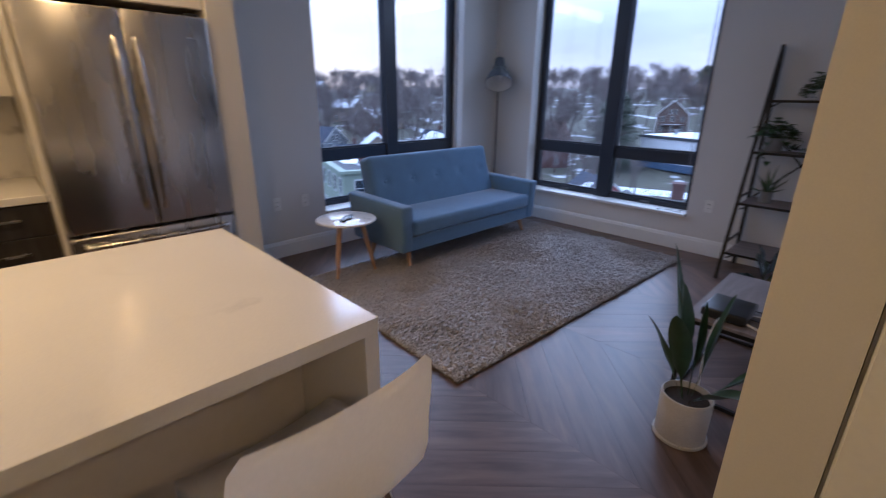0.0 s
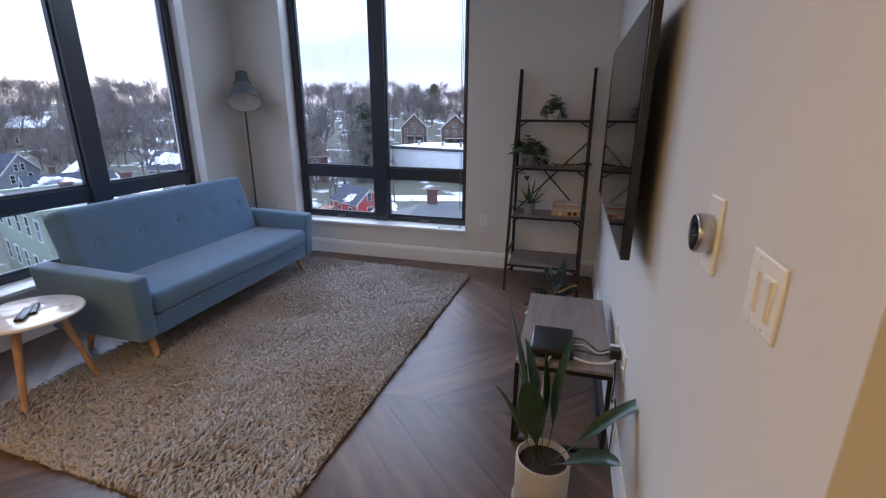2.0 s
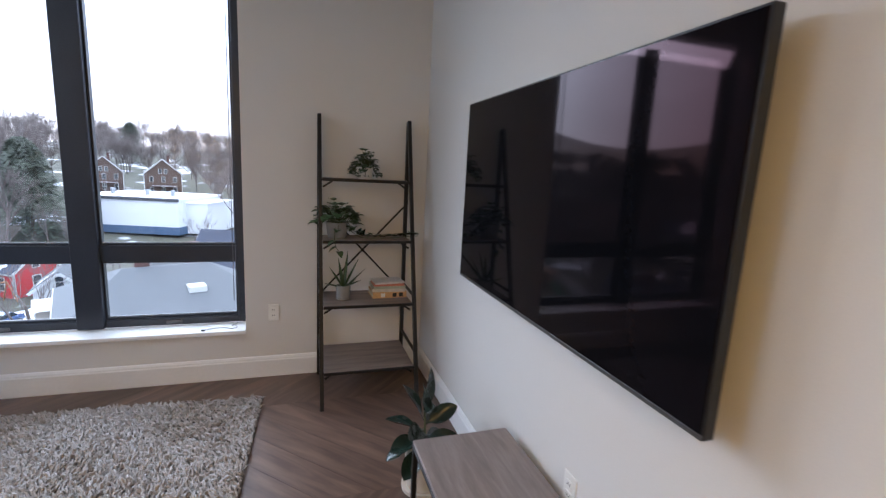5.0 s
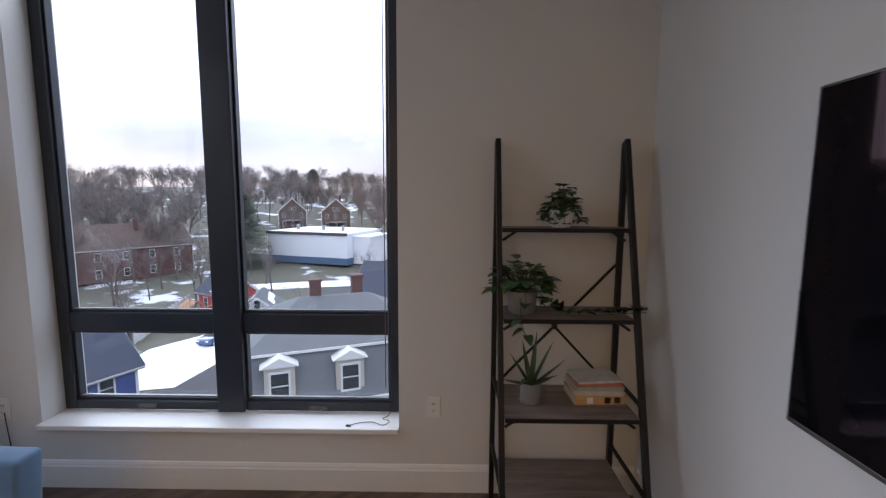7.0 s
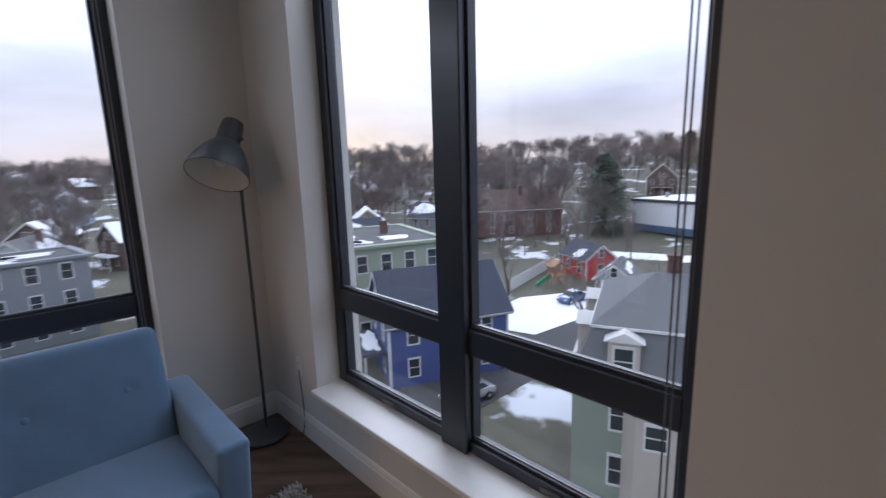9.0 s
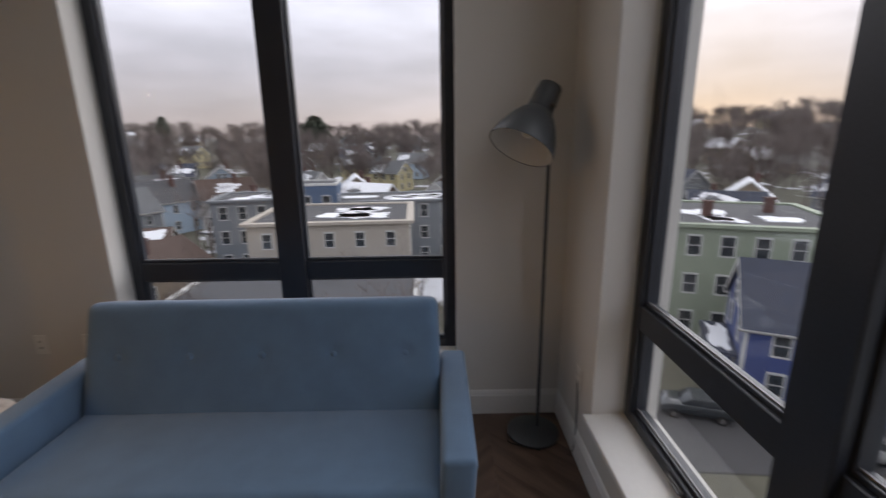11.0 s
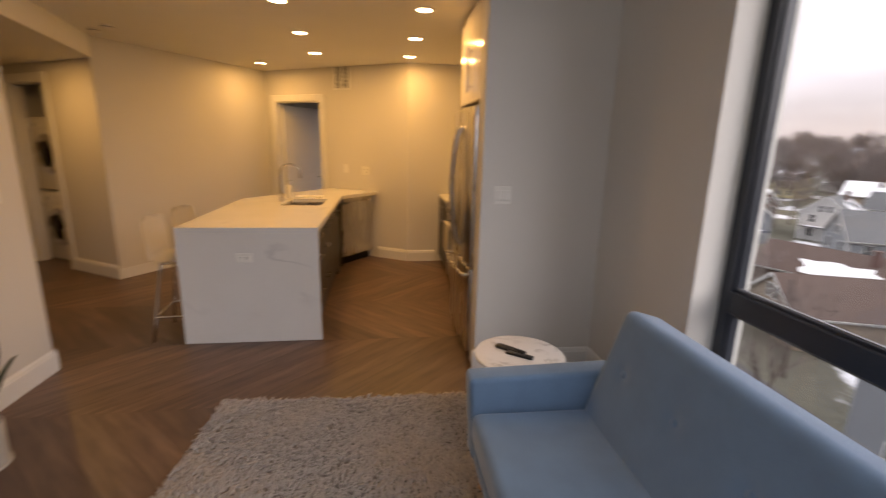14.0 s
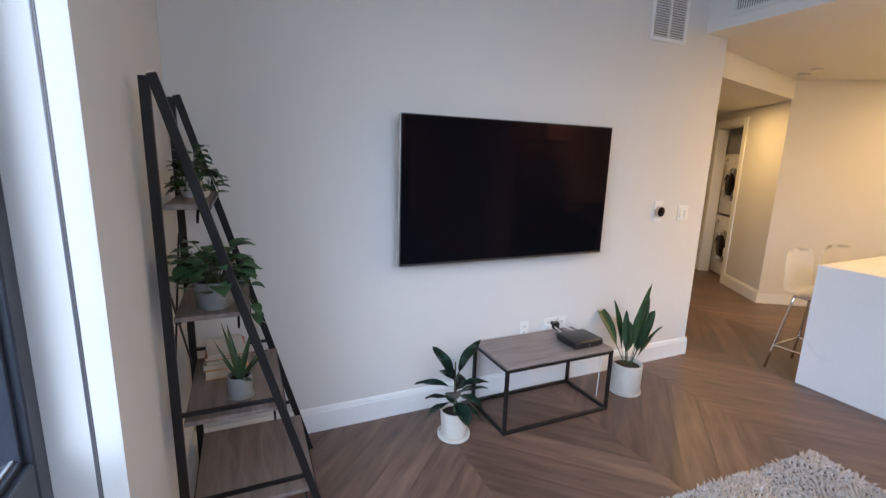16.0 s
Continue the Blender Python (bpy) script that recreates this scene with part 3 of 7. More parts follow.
thermo = empty("thermostat", (XE, 2.20, 1.21), "round steel thermostat with a black face on a white plate", "thermostat")
part("back_plate", box(3.993, 4.001, 2.183, 2.267, 1.158, 1.313, 0.004, 2), PLASTW, thermo)
M = Matrix.Translation((3.993, 2.226, 1.236)) @ Matrix.Rotation(radians(-90), 4, "Y")
part("steel_ring", lathe([(0, 0), (0.038, 0), (0.040, 0.004), (0.041, 0.026), (0.039, 0.031), (0.036, 0.032), (0.036, 0.030), (0, 0.030)], m=M, seg=48), STEEL, thermo, "brushed steel ring", 40)
part("glass_face", lathe([(0.036, 0.0305), (0.030, 0.033), (0.0, 0.034)], m=M, seg=48), SCREEN, thermo, "domed black glass face", 60)


def grille(name, m, w, h, label, vertical, frame=0.02):
    """An air grille with thin slats. x across, z up, y into the room."""
    root = empty(name, m.translation, label, "air vent")

    def add(nm, b, mat):
        b.transform(m)
        bmesh.ops.recalc_face_normals(b, faces=list(b.faces))
        part(nm, b, mat, root)
    for x0, x1, z0, z1 in ((0, frame, 0, h), (w - frame, w, 0, h), (frame, w - frame, 0, frame), (frame, w - frame, h - frame, h)):
        add("vent_frame", box(x0, x1, -0.001, 0.012, z0, z1, 0.003, 1), TRIM)
    add("vent_backing", box(frame, w - frame, 0.001, 0.002, frame, h - frame), GASKET)
    n = int(((w if vertical else h) - 2 * frame) / 0.016)
    for i in range(n):
        t = frame + (i + 0.5) * ((w if vertical else h) - 2 * frame) / n
        b = box(t - 0.002, t + 0.002, 0.002, 0.010, frame, h - frame) if vertical else box(frame, w - frame, 0.002, 0.010, t - 0.003, t + 0.001)
        add("vent_slat", b, TRIM)
    if not vertical:
        add("vent_divider", box(w / 2 - 0.008, w / 2 + 0.008, 0.002, 0.012, frame, h - frame), TRIM)
    return root


grille("return_air_vent", on_wall(XE, 2.16, 2.42, 90), 0.35, 0.5, "white return air vent high on the wall", False, 0.03)
grille("supply_air_vent", on_wall(2.98, YS, 2.60, 0), 0.85, 0.20, "white supply air vent in the bulkhead face", True, 0.03)
grille("kitchen_air_vent", on_wall(*(K0 + 0.88 * U), 2.235, -32), 0.26, 0.34, "white air vent above the kitchen counter", False)

# ---------------------------------------------------------------- downlights
SPOTS = [(2.54, 1.14, ZK), (2.55, 0.16, ZK), (2.55, -0.80, ZK), (1.48, 1.14, ZK), (1.48, 0.18, ZK), (1.48, -0.74, ZK), (3.36, -1.68, ZK), (5.31, -0.01, ZH)]
first = None
for x, y, z in SPOTS:
    if first is None or z != ZK:
        d = empty("recessed_downlight", (x, y, z), "warm glowing recessed downlight in the ceiling", "ceiling light", "ceiling downlights")
        part("trim_ring", lathe([(0.055, -0.003), (0.078, -0.004), (0.082, -0.001), (0.082, 0.001), (0.055, 0.001)], (x, y, z), 32), TRIM, d, "white trim ring", 40)
        part("lens", lathe([(0, -0.0035), (0.055, -0.0035), (0.055, 0.0)], (x, y, z), 32), LAMPGLOW, d, "glowing lens")
        first = first or d
    else:
        copy_thing(first, Matrix.Translation((x, y, z)))
    lamp = new("downlight_lamp", bpy.data.lights.new("downlight_lamp", "AREA"))
    lamp.data.shape, lamp.data.size, lamp.data.energy, lamp.data.color = "DISK", 0.10, DOWNLIGHT * (1 if z == ZK else 1.35), (1.0, 0.55, 0.14)
    lamp.location = (x, y, z - 0.012)
for x, y in ((4.25, 0.05), (4.45, -0.12)):
    s = empty("smoke_detector", (x, y, ZK), "small round white ceiling detector", "smoke detector")
    part("detector_body", lathe([(0, -0.035), (0.03, -0.035), (0.045, -0.028), (0.05, -0.012), (0.05, 0.0)], (x, y, ZK), 32), PLASTW, s, smooth=40)
    part("detector_vent", lathe([(0.047, -0.022), (0.049, -0.022), (0.0505, -0.016), (0.047, -0.016)], (x, y, ZK), 32), GASKET, s)


# ---------------------------------------------------------------- living room
def sofa():
    s = empty("sofa", (1.0, 3.91, 0.0), "blue woven two-seat sofa with button back on beech legs", "sofa")
    y0, y1 = 3.105, 4.715
    # tilted back: a slab leaning over its bottom edge
    b = box(-0.09, 0.09, y0, y1, 0.0, 0.645, 0.045, 4)
    for v in b.verts:
        if v.co.z > 0.45:
            v.co.y += (0.5 * (y0 + y1) - v.co.y) * 0.015
    bmesh.ops.subdivide_edges(b, edges=[e for e in b.edges if abs(e.verts[0].co.y - e.verts[1].co.y) > 0.5], cuts=79, use_grid_fill=True)
    bmesh.ops.subdivide_edges(b, edges=[e for e in b.edges if abs(e.verts[0].co.z - e.verts[1].co.z) > 0.3], cuts=27, use_grid_fill=True)
    for v in b.verts:
        if v.co.x > 0.08:
            for i in range(5):
                q = (v.co.y - (y0 + (i + 0.5) * (y1 - y0) / 5)) ** 2 + (v.co.z - 0.40) ** 2
                v.co.x -= 0.012 * math.exp(-q / 0.0011) + 0.003 * math.exp(-q / 0.012)
            v.co.x += 0.006 * noise.noise(v.co * 3.0)
    b.transform(Matrix.Translation((0.89, 0, 0.26)) @ Matrix.Rotation(radians(-17), 4, "Y"))
    back = part("backrest", b, SOFA, s, "", 50)
    for i in range(5):
        y = y0 + (i + 0.5) * (y1 - y0) / 5
        m = Matrix.Translation((0.89, y, 0.26)) @ Matrix.Rotation(radians(-17), 4, "Y") @ Matrix.Translation((0.073, 0, 0.40)) @ Matrix.Rotation(radians(90), 4, "Y")
        part("back_button", lathe([(0, 0.010), (0.012, 0.008), (0.018, 0.001), (0.014, -0.006)], m=m, seg=16), SOFA, back, "covered tufting button", 60)
    b = box(0.86, 1.432, y0 + 0.004, y1 - 0.004, 0.300, 0.430, 0.038, 4)
    for v in b.verts:
        if v.co.z > 0.385:
            v.co.z += 0.018 * math.sin(math.pi * min(1, max(0, (v.co.y - y0) / (y1 - y0)))) + 0.012 * (v.co.x - 0.9)
    seat = part("seat_cushion", b, SOFA, s, "", 50)
    part("piping", tube([(1.431, y0 + 0.02, 0.304), (1.433, 3.9, 0.304), (1.431, y1 - 0.02, 0.304)], 0.004, 6), SOFA, seat)
    part("seat_base", box(0.80, 1.412, y0 - 0.01, y1 - 0.01, 0.175, 0.297, 0.012, 2), SOFA, s)
    for sg, ya in ((-1, 2.985), (1, 4.692)):
        b = box(0.66, 1.418, ya, ya + 0.12, 0.175, 0.570, 0.022, 3)
        for v in b.verts:
            k = (v.co.z - 0.175) / 0.4
            v.co.y += sg * 0.018 * k
            v.co.x += (0.02 * k if v.co.x > 1.2 else 0.05 * (1 - k))
            if v.co.x < 1.0 and k > 0.5:
                v.co.z += 0.015
        arm = part("armrest", b, SOFA, s, "", 50)
        part("arm_seam", tube([(0.72, ya + 0.06 + sg * 0.075, 0.553), (1.1, ya + 0.06 + sg * 0.077, 0.547), (1.423, ya + 0.06 + sg * 0.076, 0.540)], 0.003, 6), SOFA, arm)
    for x, y, dx, dy in ((1.315, 3.12, 0.055, -0.02), (1.315, 4.68, 0.055, 0.02), (0.86, 3.12, -0.045, -0.02), (0.86, 4.70, -0.045, 0.02)):
        part("leg", rod((x + dx, y + dy, 0.034 if x > 1 else 0.0), (x, y, 0.18), 0.015, 0.026, 16), BEECH, s, "tapered beech leg", 40)


sofa()


def side_table(cx, cy):
    s = empty("side_table", (cx, cy, 0.03), "round marble-topped side table on three beech legs", "side table")
    part("tabletop", lathe([(0, 0.455), (0.222, 0.455), (0.236, 0.460), (0.240, 0.467), (0.236, 0.475), (0.228, 0.478), (0, 0.478)], (cx, cy, 0), 64), MARBLE, s, "white veined marble top", 40)
    part("top_plate", lathe([(0, 0.437), (0.15, 0.437), (0.155, 0.445), (0.155, 0.4548), (0, 0.4548)], (cx, cy, 0), 32), BEECH, s)
    for a in (-58, 50, 176):
        c, k = math.cos(radians(a)), math.sin(radians(a))
        part("leg", rod((cx + 0.215 * c, cy + 0.215 * k, 0.034), (cx + 0.12 * c, cy + 0.12 * k, 0.440), 0.013, 0.021, 16), BEECH, s, "tapered beech leg", 40)


side_table(1.085, 2.675)


def remote(x, y, ang, length, w, t, label):
    r = empty("remote_control", (x, y, 0.478), label, "remote")
    m = turned(ang, (x, y, 0.478))
    b = box(-length / 2, length / 2, -w / 2, w / 2, 0.0, t, 0.006, 2)
    b.transform(m)
    part("remote_body", b, PLASTB, r, smooth=40)
    for i in range(5):
        for j in (-1, 0, 1):
            b = rod((-length / 2 + 0.025 + 0.026 * i, j * w * 0.26, t - 0.001), (-length / 2 + 0.025 + 0.026 * i, j * w * 0.26, t + 0.0012), 0.0035, seg=8)
            b.transform(m)
            part("key", b, STEELD, r)


remote(1.125, 2.64, 134, 0.17, 0.042, 0.018, "black remote control on the marble table")
remote(1.095, 2.705, 142, 0.15, 0.036, 0.014, "slim black remote control on the marble table")


def rug(x0, x1, y0, y1, ang):
    r = empty("rug", ((x0 + x1) / 2, (y0 + y1) / 2, 0), "thick beige-grey shag rug in front of the sofa", "rug")
    r.rotation_euler.z = radians(ang)
    part("backing", box(x0, x1, y0, y1, 0.0, 0.012, 0.004, 1), RUGB, r, "dark woven backing")
    rng = np.random.default_rng(7)
    step = 0.0125
    gx, gy = np.meshgrid(np.arange(x0 + 0.006, x1 - 0.004, step), np.arange(y0 + 0.006, y1 - 0.004, step))
    n = gx.size
    px = gx.ravel() + rng.uniform(-0.007, 0.007, n)
    py = gy.ravel() + rng.uniform(-0.007, 0.007, n)
    lean = rng.uniform(0, 2 * np.pi, n) * 0.55 + 0.9 + 1.4 * np.sin(px * 5.1 + 1.3 * np.sin(py * 4.2)) + np.cos(py * 6.3)
    length = rng.uniform(0.020, 0.034, n)
    clump = np.sin(px * 61 + 2.1 * np.sin(py * 37)) * np.sin(py * 67 + 2.3 * np.sin(px * 41 + 1.0))
    h = rng.uniform(0.017, 0.027, n) * (1 + 0.5 * clump)
    lean = lean + 0.9 * clump
    verts = np.zeros((n, 7, 3))
    turn = rng.uniform(0, 2 * np.pi, n)
    for lev, (rad, out, up) in enumerate(((0.0075, 0.0, 0.0), (0.0062, 0.45, 0.75))):
        for k in range(3):
            a = turn + k * 2.094
            verts[:, lev * 3 + k, 0] = px + rad * np.cos(a) + out * length * np.cos(lean)
            verts[:, lev * 3 + k, 1] = py + rad * np.sin(a) + out * length * np.sin(lean)
            verts[:, lev * 3 + k, 2] = 0.010 + up * h
    verts[:, 6, 0], verts[:, 6, 1], verts[:, 6, 2] = px + length * np.cos(lean), py + length * np.sin(lean), 0.010 + h * rng.uniform(0.75, 1.05, n)
    tri = np.array([(0, 1, 4), (0, 4, 3), (1, 2, 5), (1, 5, 4), (2, 0, 3), (2, 3, 5), (3, 4, 6), (4, 5, 6), (5, 3, 6)])
    faces = (tri[None] + 7 * np.arange(n)[:, None, None]).reshape(-1, 3)
    me = bpy.data.meshes.new("wool_pile")
    me.vertices.add(n * 7)
    me.vertices.foreach_set("co", verts.ravel())
    me.loops.add(faces.size)
    me.loops.foreach_set("vertex_index", faces.ravel().astype(np.int32))
    me.polygons.add(len(faces))
    me.polygons.foreach_set("loop_start", np.arange(0, faces.size, 3, dtype=np.int32))
    me.polygons.foreach_set("loop_total", np.full(len(faces), 3, dtype=np.int32))
    me.polygons.foreach_set("use_smooth", np.ones(len(faces), dtype=bool))
    me.update(calc_edges=True)
    me.materials.append(RUG)
    ob = new("wool_pile", me)
    ob.parent = r
    ob.location = -Vector(r.location)
    tagged(ob, "looped beige and grey wool pile", kind="stuff")


RUG = surf("shag_wool", (0.43, 0.402, 0.378), 0.95, var=0.11, scale=26, grain=120, bump=0.2, island=0.11, tint=(0.475, 0.44, 0.415))
RUGB = surf("rug_backing", (0.16, 0.14, 0.125), 0.9, var=0.2)
rug(1.043, 2.833, 2.268, 5.108, -2.5)


def floor_lamp(x, y):
    s = empty("floor_lamp", (x + 0.03, y - 0.03, 0), "slender dark grey floor lamp with a tilted metal shade", "floor lamp")
    part("base", lathe([(0, 0), (0.135, 0), (0.140, 0.004), (0.140, 0.016), (0.132, 0.022), (0.02, 0.026), (0, 0.026)], (x + 0.03, y - 0.03, 0), 48), LAMPG, s, "round weighted base", 40)
    part("pole", rod((x, y, 0.02), (x, y, 1.70), 0.009, 0.009, 16), LAMPG, s, smooth=40)
    part("pole_collar", rod((x, y, 0.84), (x, y, 0.88), 0.0115, seg=16), STEELD, s, smooth=40)
    top, low = Vector((x + 0.015, y - 0.01, 1.815)), Vector((0.635, 5.085, 1.548))
    ax = (top - low).normalized()
    m = Matrix.Translation(low) @ ax.to_track_quat("Z", "Y").to_matrix().to_4x4()
    L = (top - low).length
    prof = [(0.152, 0.0), (0.150, 0.02), (0.136, 0.07), (0.112, 0.125), (0.086, 0.168), (0.066, 0.19), (0.060, 0.20), (0.060, 0.27), (0.054, L), (0.0, L + 0.004)]
    sh = part("shade", lathe(prof, m=m, seg=48), LAMPG, s, "dark grey metal bell shade", 50)
    part("shade_lining", lathe([(0.1505, 0.001), (0.147, 0.02), (0.133, 0.07), (0.108, 0.123), (0.08, 0.165), (0.0, 0.185)], m=m, seg=48), LAMPW, sh, "white enamel inside of the shade", 50)
    part("shade_rim", lathe([(0.150, -0.001), (0.1535, -0.001), (0.1535, 0.006), (0.150, 0.006)], m=m, seg=48), LAMPG, sh)
    part("bulb", lathe([(0, 0.06), (0.022, 0.066), (0.03, 0.085), (0.028, 0.11), (0.014, 0.14), (0.014, 0.18)], m=m, seg=24), LAMPW, sh, "unlit white bulb", 60)
    part("bracket", bar((x, y, 1.70), tuple(low + ax * 0.24 - Vector((0, 0, 0.0))), 0.016, 0.010), LAMPG, s)
    for sg in (-1, 1):
        p = m @ Vector((0.062 * sg, 0, 0.225))
        q = m @ Vector((0.078 * sg, 0, 0.225))
        part("pivot_knob", rod(p, q, 0.011, seg=16), STEELD, s, smooth=40)
    part("power_cord", tube([(x - 0.02, y - 0.1, 0.012), (x + 0.1, y - 0.18, 0.006), (x + 0.16, y - 0.06, 0.006), (0.72, YN - 0.03, 0.01), (0.70, YN - 0.012, 0.41)], 0.003, 6, steps=5), PLASTB, s, "black power cord")


floor_lamp(0.50, 5.245)


def television():
    s = empty("television", (3.99, 3.575, 1.39), "large black flat television mounted on the wall", "television")
    y0, y1, z0, z1 = 2.84, 4.312, 0.973, 1.816
    part("cabinet", box(3.905, 3.935, y0, y1, z0, z1, 0.004, 2), PLASTB, s, "thin black case")
    part("screen", box(3.9015, 3.9055, y0 + 0.007, y1 - 0.007, z0 + 0.014, z1 - 0.007, 0.001, 1), SCREEN, s, "dark glossy screen")
    part("bezel_strip", box(3.902, 3.9065, y0 + 0.002, y1 - 0.002, z0 + 0.001, z0 + 0.013, 0.001, 1), STEELD, s, "thin grey bottom strip")
    part("bezel_edge", box(3.902, 3.9345, y1, y1 + 0.0022, z0 + 0.002, z1 - 0.002), STEEL, s, "bright metal edge")
    part("rear_housing", box(3.935, 3.962, 3.05, 4.10, 1.0, 1.48, 0.012, 2), PLASTB, s)
    for y in (3.35, 3.80):
        part("mount_arm", box(3.950, 3.999, y - 0.02, y + 0.02, 1.22, 1.68, 0.003, 1), BLACK, s, "black steel wall bracket")
    part("mount_plate", box(3.985, 4.0, 3.28, 3.87, 1.32, 1.56, 0.003, 1), BLACK, s)


television()


def frame_table():
    x0, x1, y0, y1, h, t = 3.545, 3.955, 2.99, 3.785, 0.43, 0.020
    s = empty("media_table", ((x0 + x1) / 2, (y0 + y1) / 2, 0), "low console table with ash top and black metal frame", "table")
    part("tabletop", box(x0 + 0.002, x1 - 0.002, y0 + 0.002, y1 - 0.002, h - 0.016, h, 0.002, 1), TABLEW, s, "greyish ash veneer top")
    for x in (x0, x1 - t):
        for y in (y0, y1 - t):
            part("leg", box(x, x + t, y, y + t, 0.0, h - 0.036, 0.002, 1), BLACK, s)
    for z in (0.0, h - 0.036):
        for y in (y0, y1 - t):
            part("cross_rail", box(x0 + t, x1 - t, y, y + t, z, z + t, 0.002, 1), BLACK, s)
        for x in (x0, x1 - t):
            part("long_rail", box(x, x + t, y0 + t, y1 - t, z, z + t, 0.002, 1), BLACK, s)
    for x in (x0, x1 - t):
        for y in (y0, y1 - t):
            part("corner_block", box(x, x + t, y, y + t, h - 0.036, h - 0.016, 0.001, 1), BLACK, s)


frame_table()

rt = empty("cable_box", (3.695, 3.15, 0.43), "matt black cable modem box on the low table", "modem")
part("modem_case", box(3.60, 3.79, 3.03, 3.26, 0.436, 0.482, 0.012, 3), PLASTB, rt, smooth=40)
part("modem_foot", box(3.615, 3.775, 3.045, 3.245, 0.430, 0.437), PLASTB, rt)
part("status_light", box(3.599, 3.601, 3.14, 3.15, 0.455, 0.458), PLASTW, rt)
for i, (z, y) in enumerate(((0.455, 3.10), (0.452, 3.16), (0.458, 3.21))):
    part("cable", tube([(3.788, y, z), (3.84, y + 0.02, 0.445), (3.90, 3.12 + 0.02 * i, 0.436), (3.955, 3.13 + 0.02 * i, 0.45), (3.99, 3.125 + 0.012 * i, 0.455)], 0.003, 6, steps=5), PLASTB if i != 1 else CORD, rt, "thin signal cable")
ps = empty("power_adapter", (3.975, 3.13, 0.44), "black plug adapter with tangled cables in the outlet", "power adapter")
part("adapter_block", box(3.945, 3.991, 3.105, 3.155, 0.43, 0.475, 0.006, 2), PLASTB, ps)
part("white_plug", box(3.952, 3.991, 3.165, 3.20, 0.432, 0.462, 0.006, 2), PLASTW, ps, "white plug")
part("white_cable", tube([(3.79, 3.05, 0.448), (3.86, 3.045, 0.435), (3.94, 3.06, 0.438), (3.965, 3.09, 0.44)], 0.005, 8, steps=5), PLASTW, ps, "thick white cable")
part("hanging_cable", tube([(3.968, 3.11, 0.432), (3.972, 3.07, 0.35), (3.965, 3.03, 0.27), (3.972, 2.99, 0.31), (3.975, 2.975, 0.25), (3.972, 2.96, 0.02)], 0.003, 6, steps=6), PLASTB, ps, "black cable hanging down the wall")
part("grey_cable", tube([(3.70, 3.035, 0.44), (3.69, 3.00, 0.46), (3.675, 2.975, 0.40), (3.67, 2.97, 0.22), (3.68, 2.965, 0.02)], 0.003, 6, steps=6), CORD, ps, "pale cable over the table edge")


# ---------------------------------------------------------------- plants
def blade(bm, base, way, length, width, droop=0.3, fold=0.25, seg=8, tip=0.9, neck=0.25):
    """A leaf: a bent, folded, pointed strip from base along way."""
    base, d = Vector(base), Vector(way).normalized()
    side = d.cross(Vector((0, 0, 1)))
    side = side.normalized() if side.length > 0.05 else Vector((1, 0, 0))
    pts, cur = [], d.copy()
    p = base.copy()
    rows = []
    for i in range(seg + 1):
        t = i / seg
        w = width * (math.sin(math.pi * min(1, (t * (1 - neck) + neck)) ** tip) if t < 1 else 0.0)
        w = max(w, 0.0015)
        nrm = side.cross(cur).normalized()
        rows.append((bm.verts.new(p - side * w / 2 + nrm * fold * w / 2), bm.verts.new(p), bm.verts.new(p + side * w / 2 + nrm * fold * w / 2)))
        p = p + cur * (length / seg)
        cur = (cur + Vector((0, 0, -1)) * droop / seg).normalized()
    for a, b in zip(rows, rows[1:]):
        bm.faces.new((a[0], a[1], b[1], b[0]))
        bm.faces.new((a[1], a[2], b[2], b[1]))
    return bm


def oval_leaf(base, way, length, width, droop=0.3, fold=0.25, stalk=0.2, seg=14, twist=0.0):
    """A stalked oval leaf with a pointed tip, a sunken midrib and a slightly wavy edge."""
    b, p, cur = bmesh.new(), Vector(base), Vector(way).normalized()
    side = cur.cross(Vector((0, 0, 1)))
    side = side.normalized() if side.length > 0.05 else Vector((1, 0, 0))
    side = Matrix.Rotation(twist, 3, cur) @ side
    rows = []
    for i in range(seg + 1):
        t = i / seg
        k = (t - stalk) / (1 - stalk)
        w = 0.008 if k <= 0 else max(0.008 * (1 - k), width * math.sin(math.pi * k ** 0.95) ** 0.62) if k < 1 else 0.001
        nrm = side.cross(cur).normalized()
        rows.append([b.verts.new(p + side * w * f + nrm * w * (fold * (2 * abs(f)) ** 1.6 + 0.05 * math.sin(9 * t + 5 * f))) for f in (-0.5, -0.28, 0.0, 0.28, 0.5)])
        p = p + cur * (length / seg)
        cur = (cur + Vector((0, 0, -1)) * droop * (0.4 + 1.2 * t) / seg).normalized()
        side = (side - cur * side.dot(cur)).normalized()
    for r0, r1 in zip(rows, rows[1:]):
        for j in range(4):
            b.faces.new((r0[j], r0[j + 1], r1[j + 1], r1[j]))
    return b


def pot(root, x, y, z, prof, mat, lab="", soil_r=None, soil_z=None, nm="pot"):
    part(nm, lathe(prof, (x, y, z), 48), mat, root, lab, 40)
    if soil_r:
        b = lathe([(0, 0.006), (soil_r * 0.6, 0.004), (soil_r, 0.0)], (x, y, z + soil_z), 24)
        part("soil", b, SOIL, root, "dark potting soil")


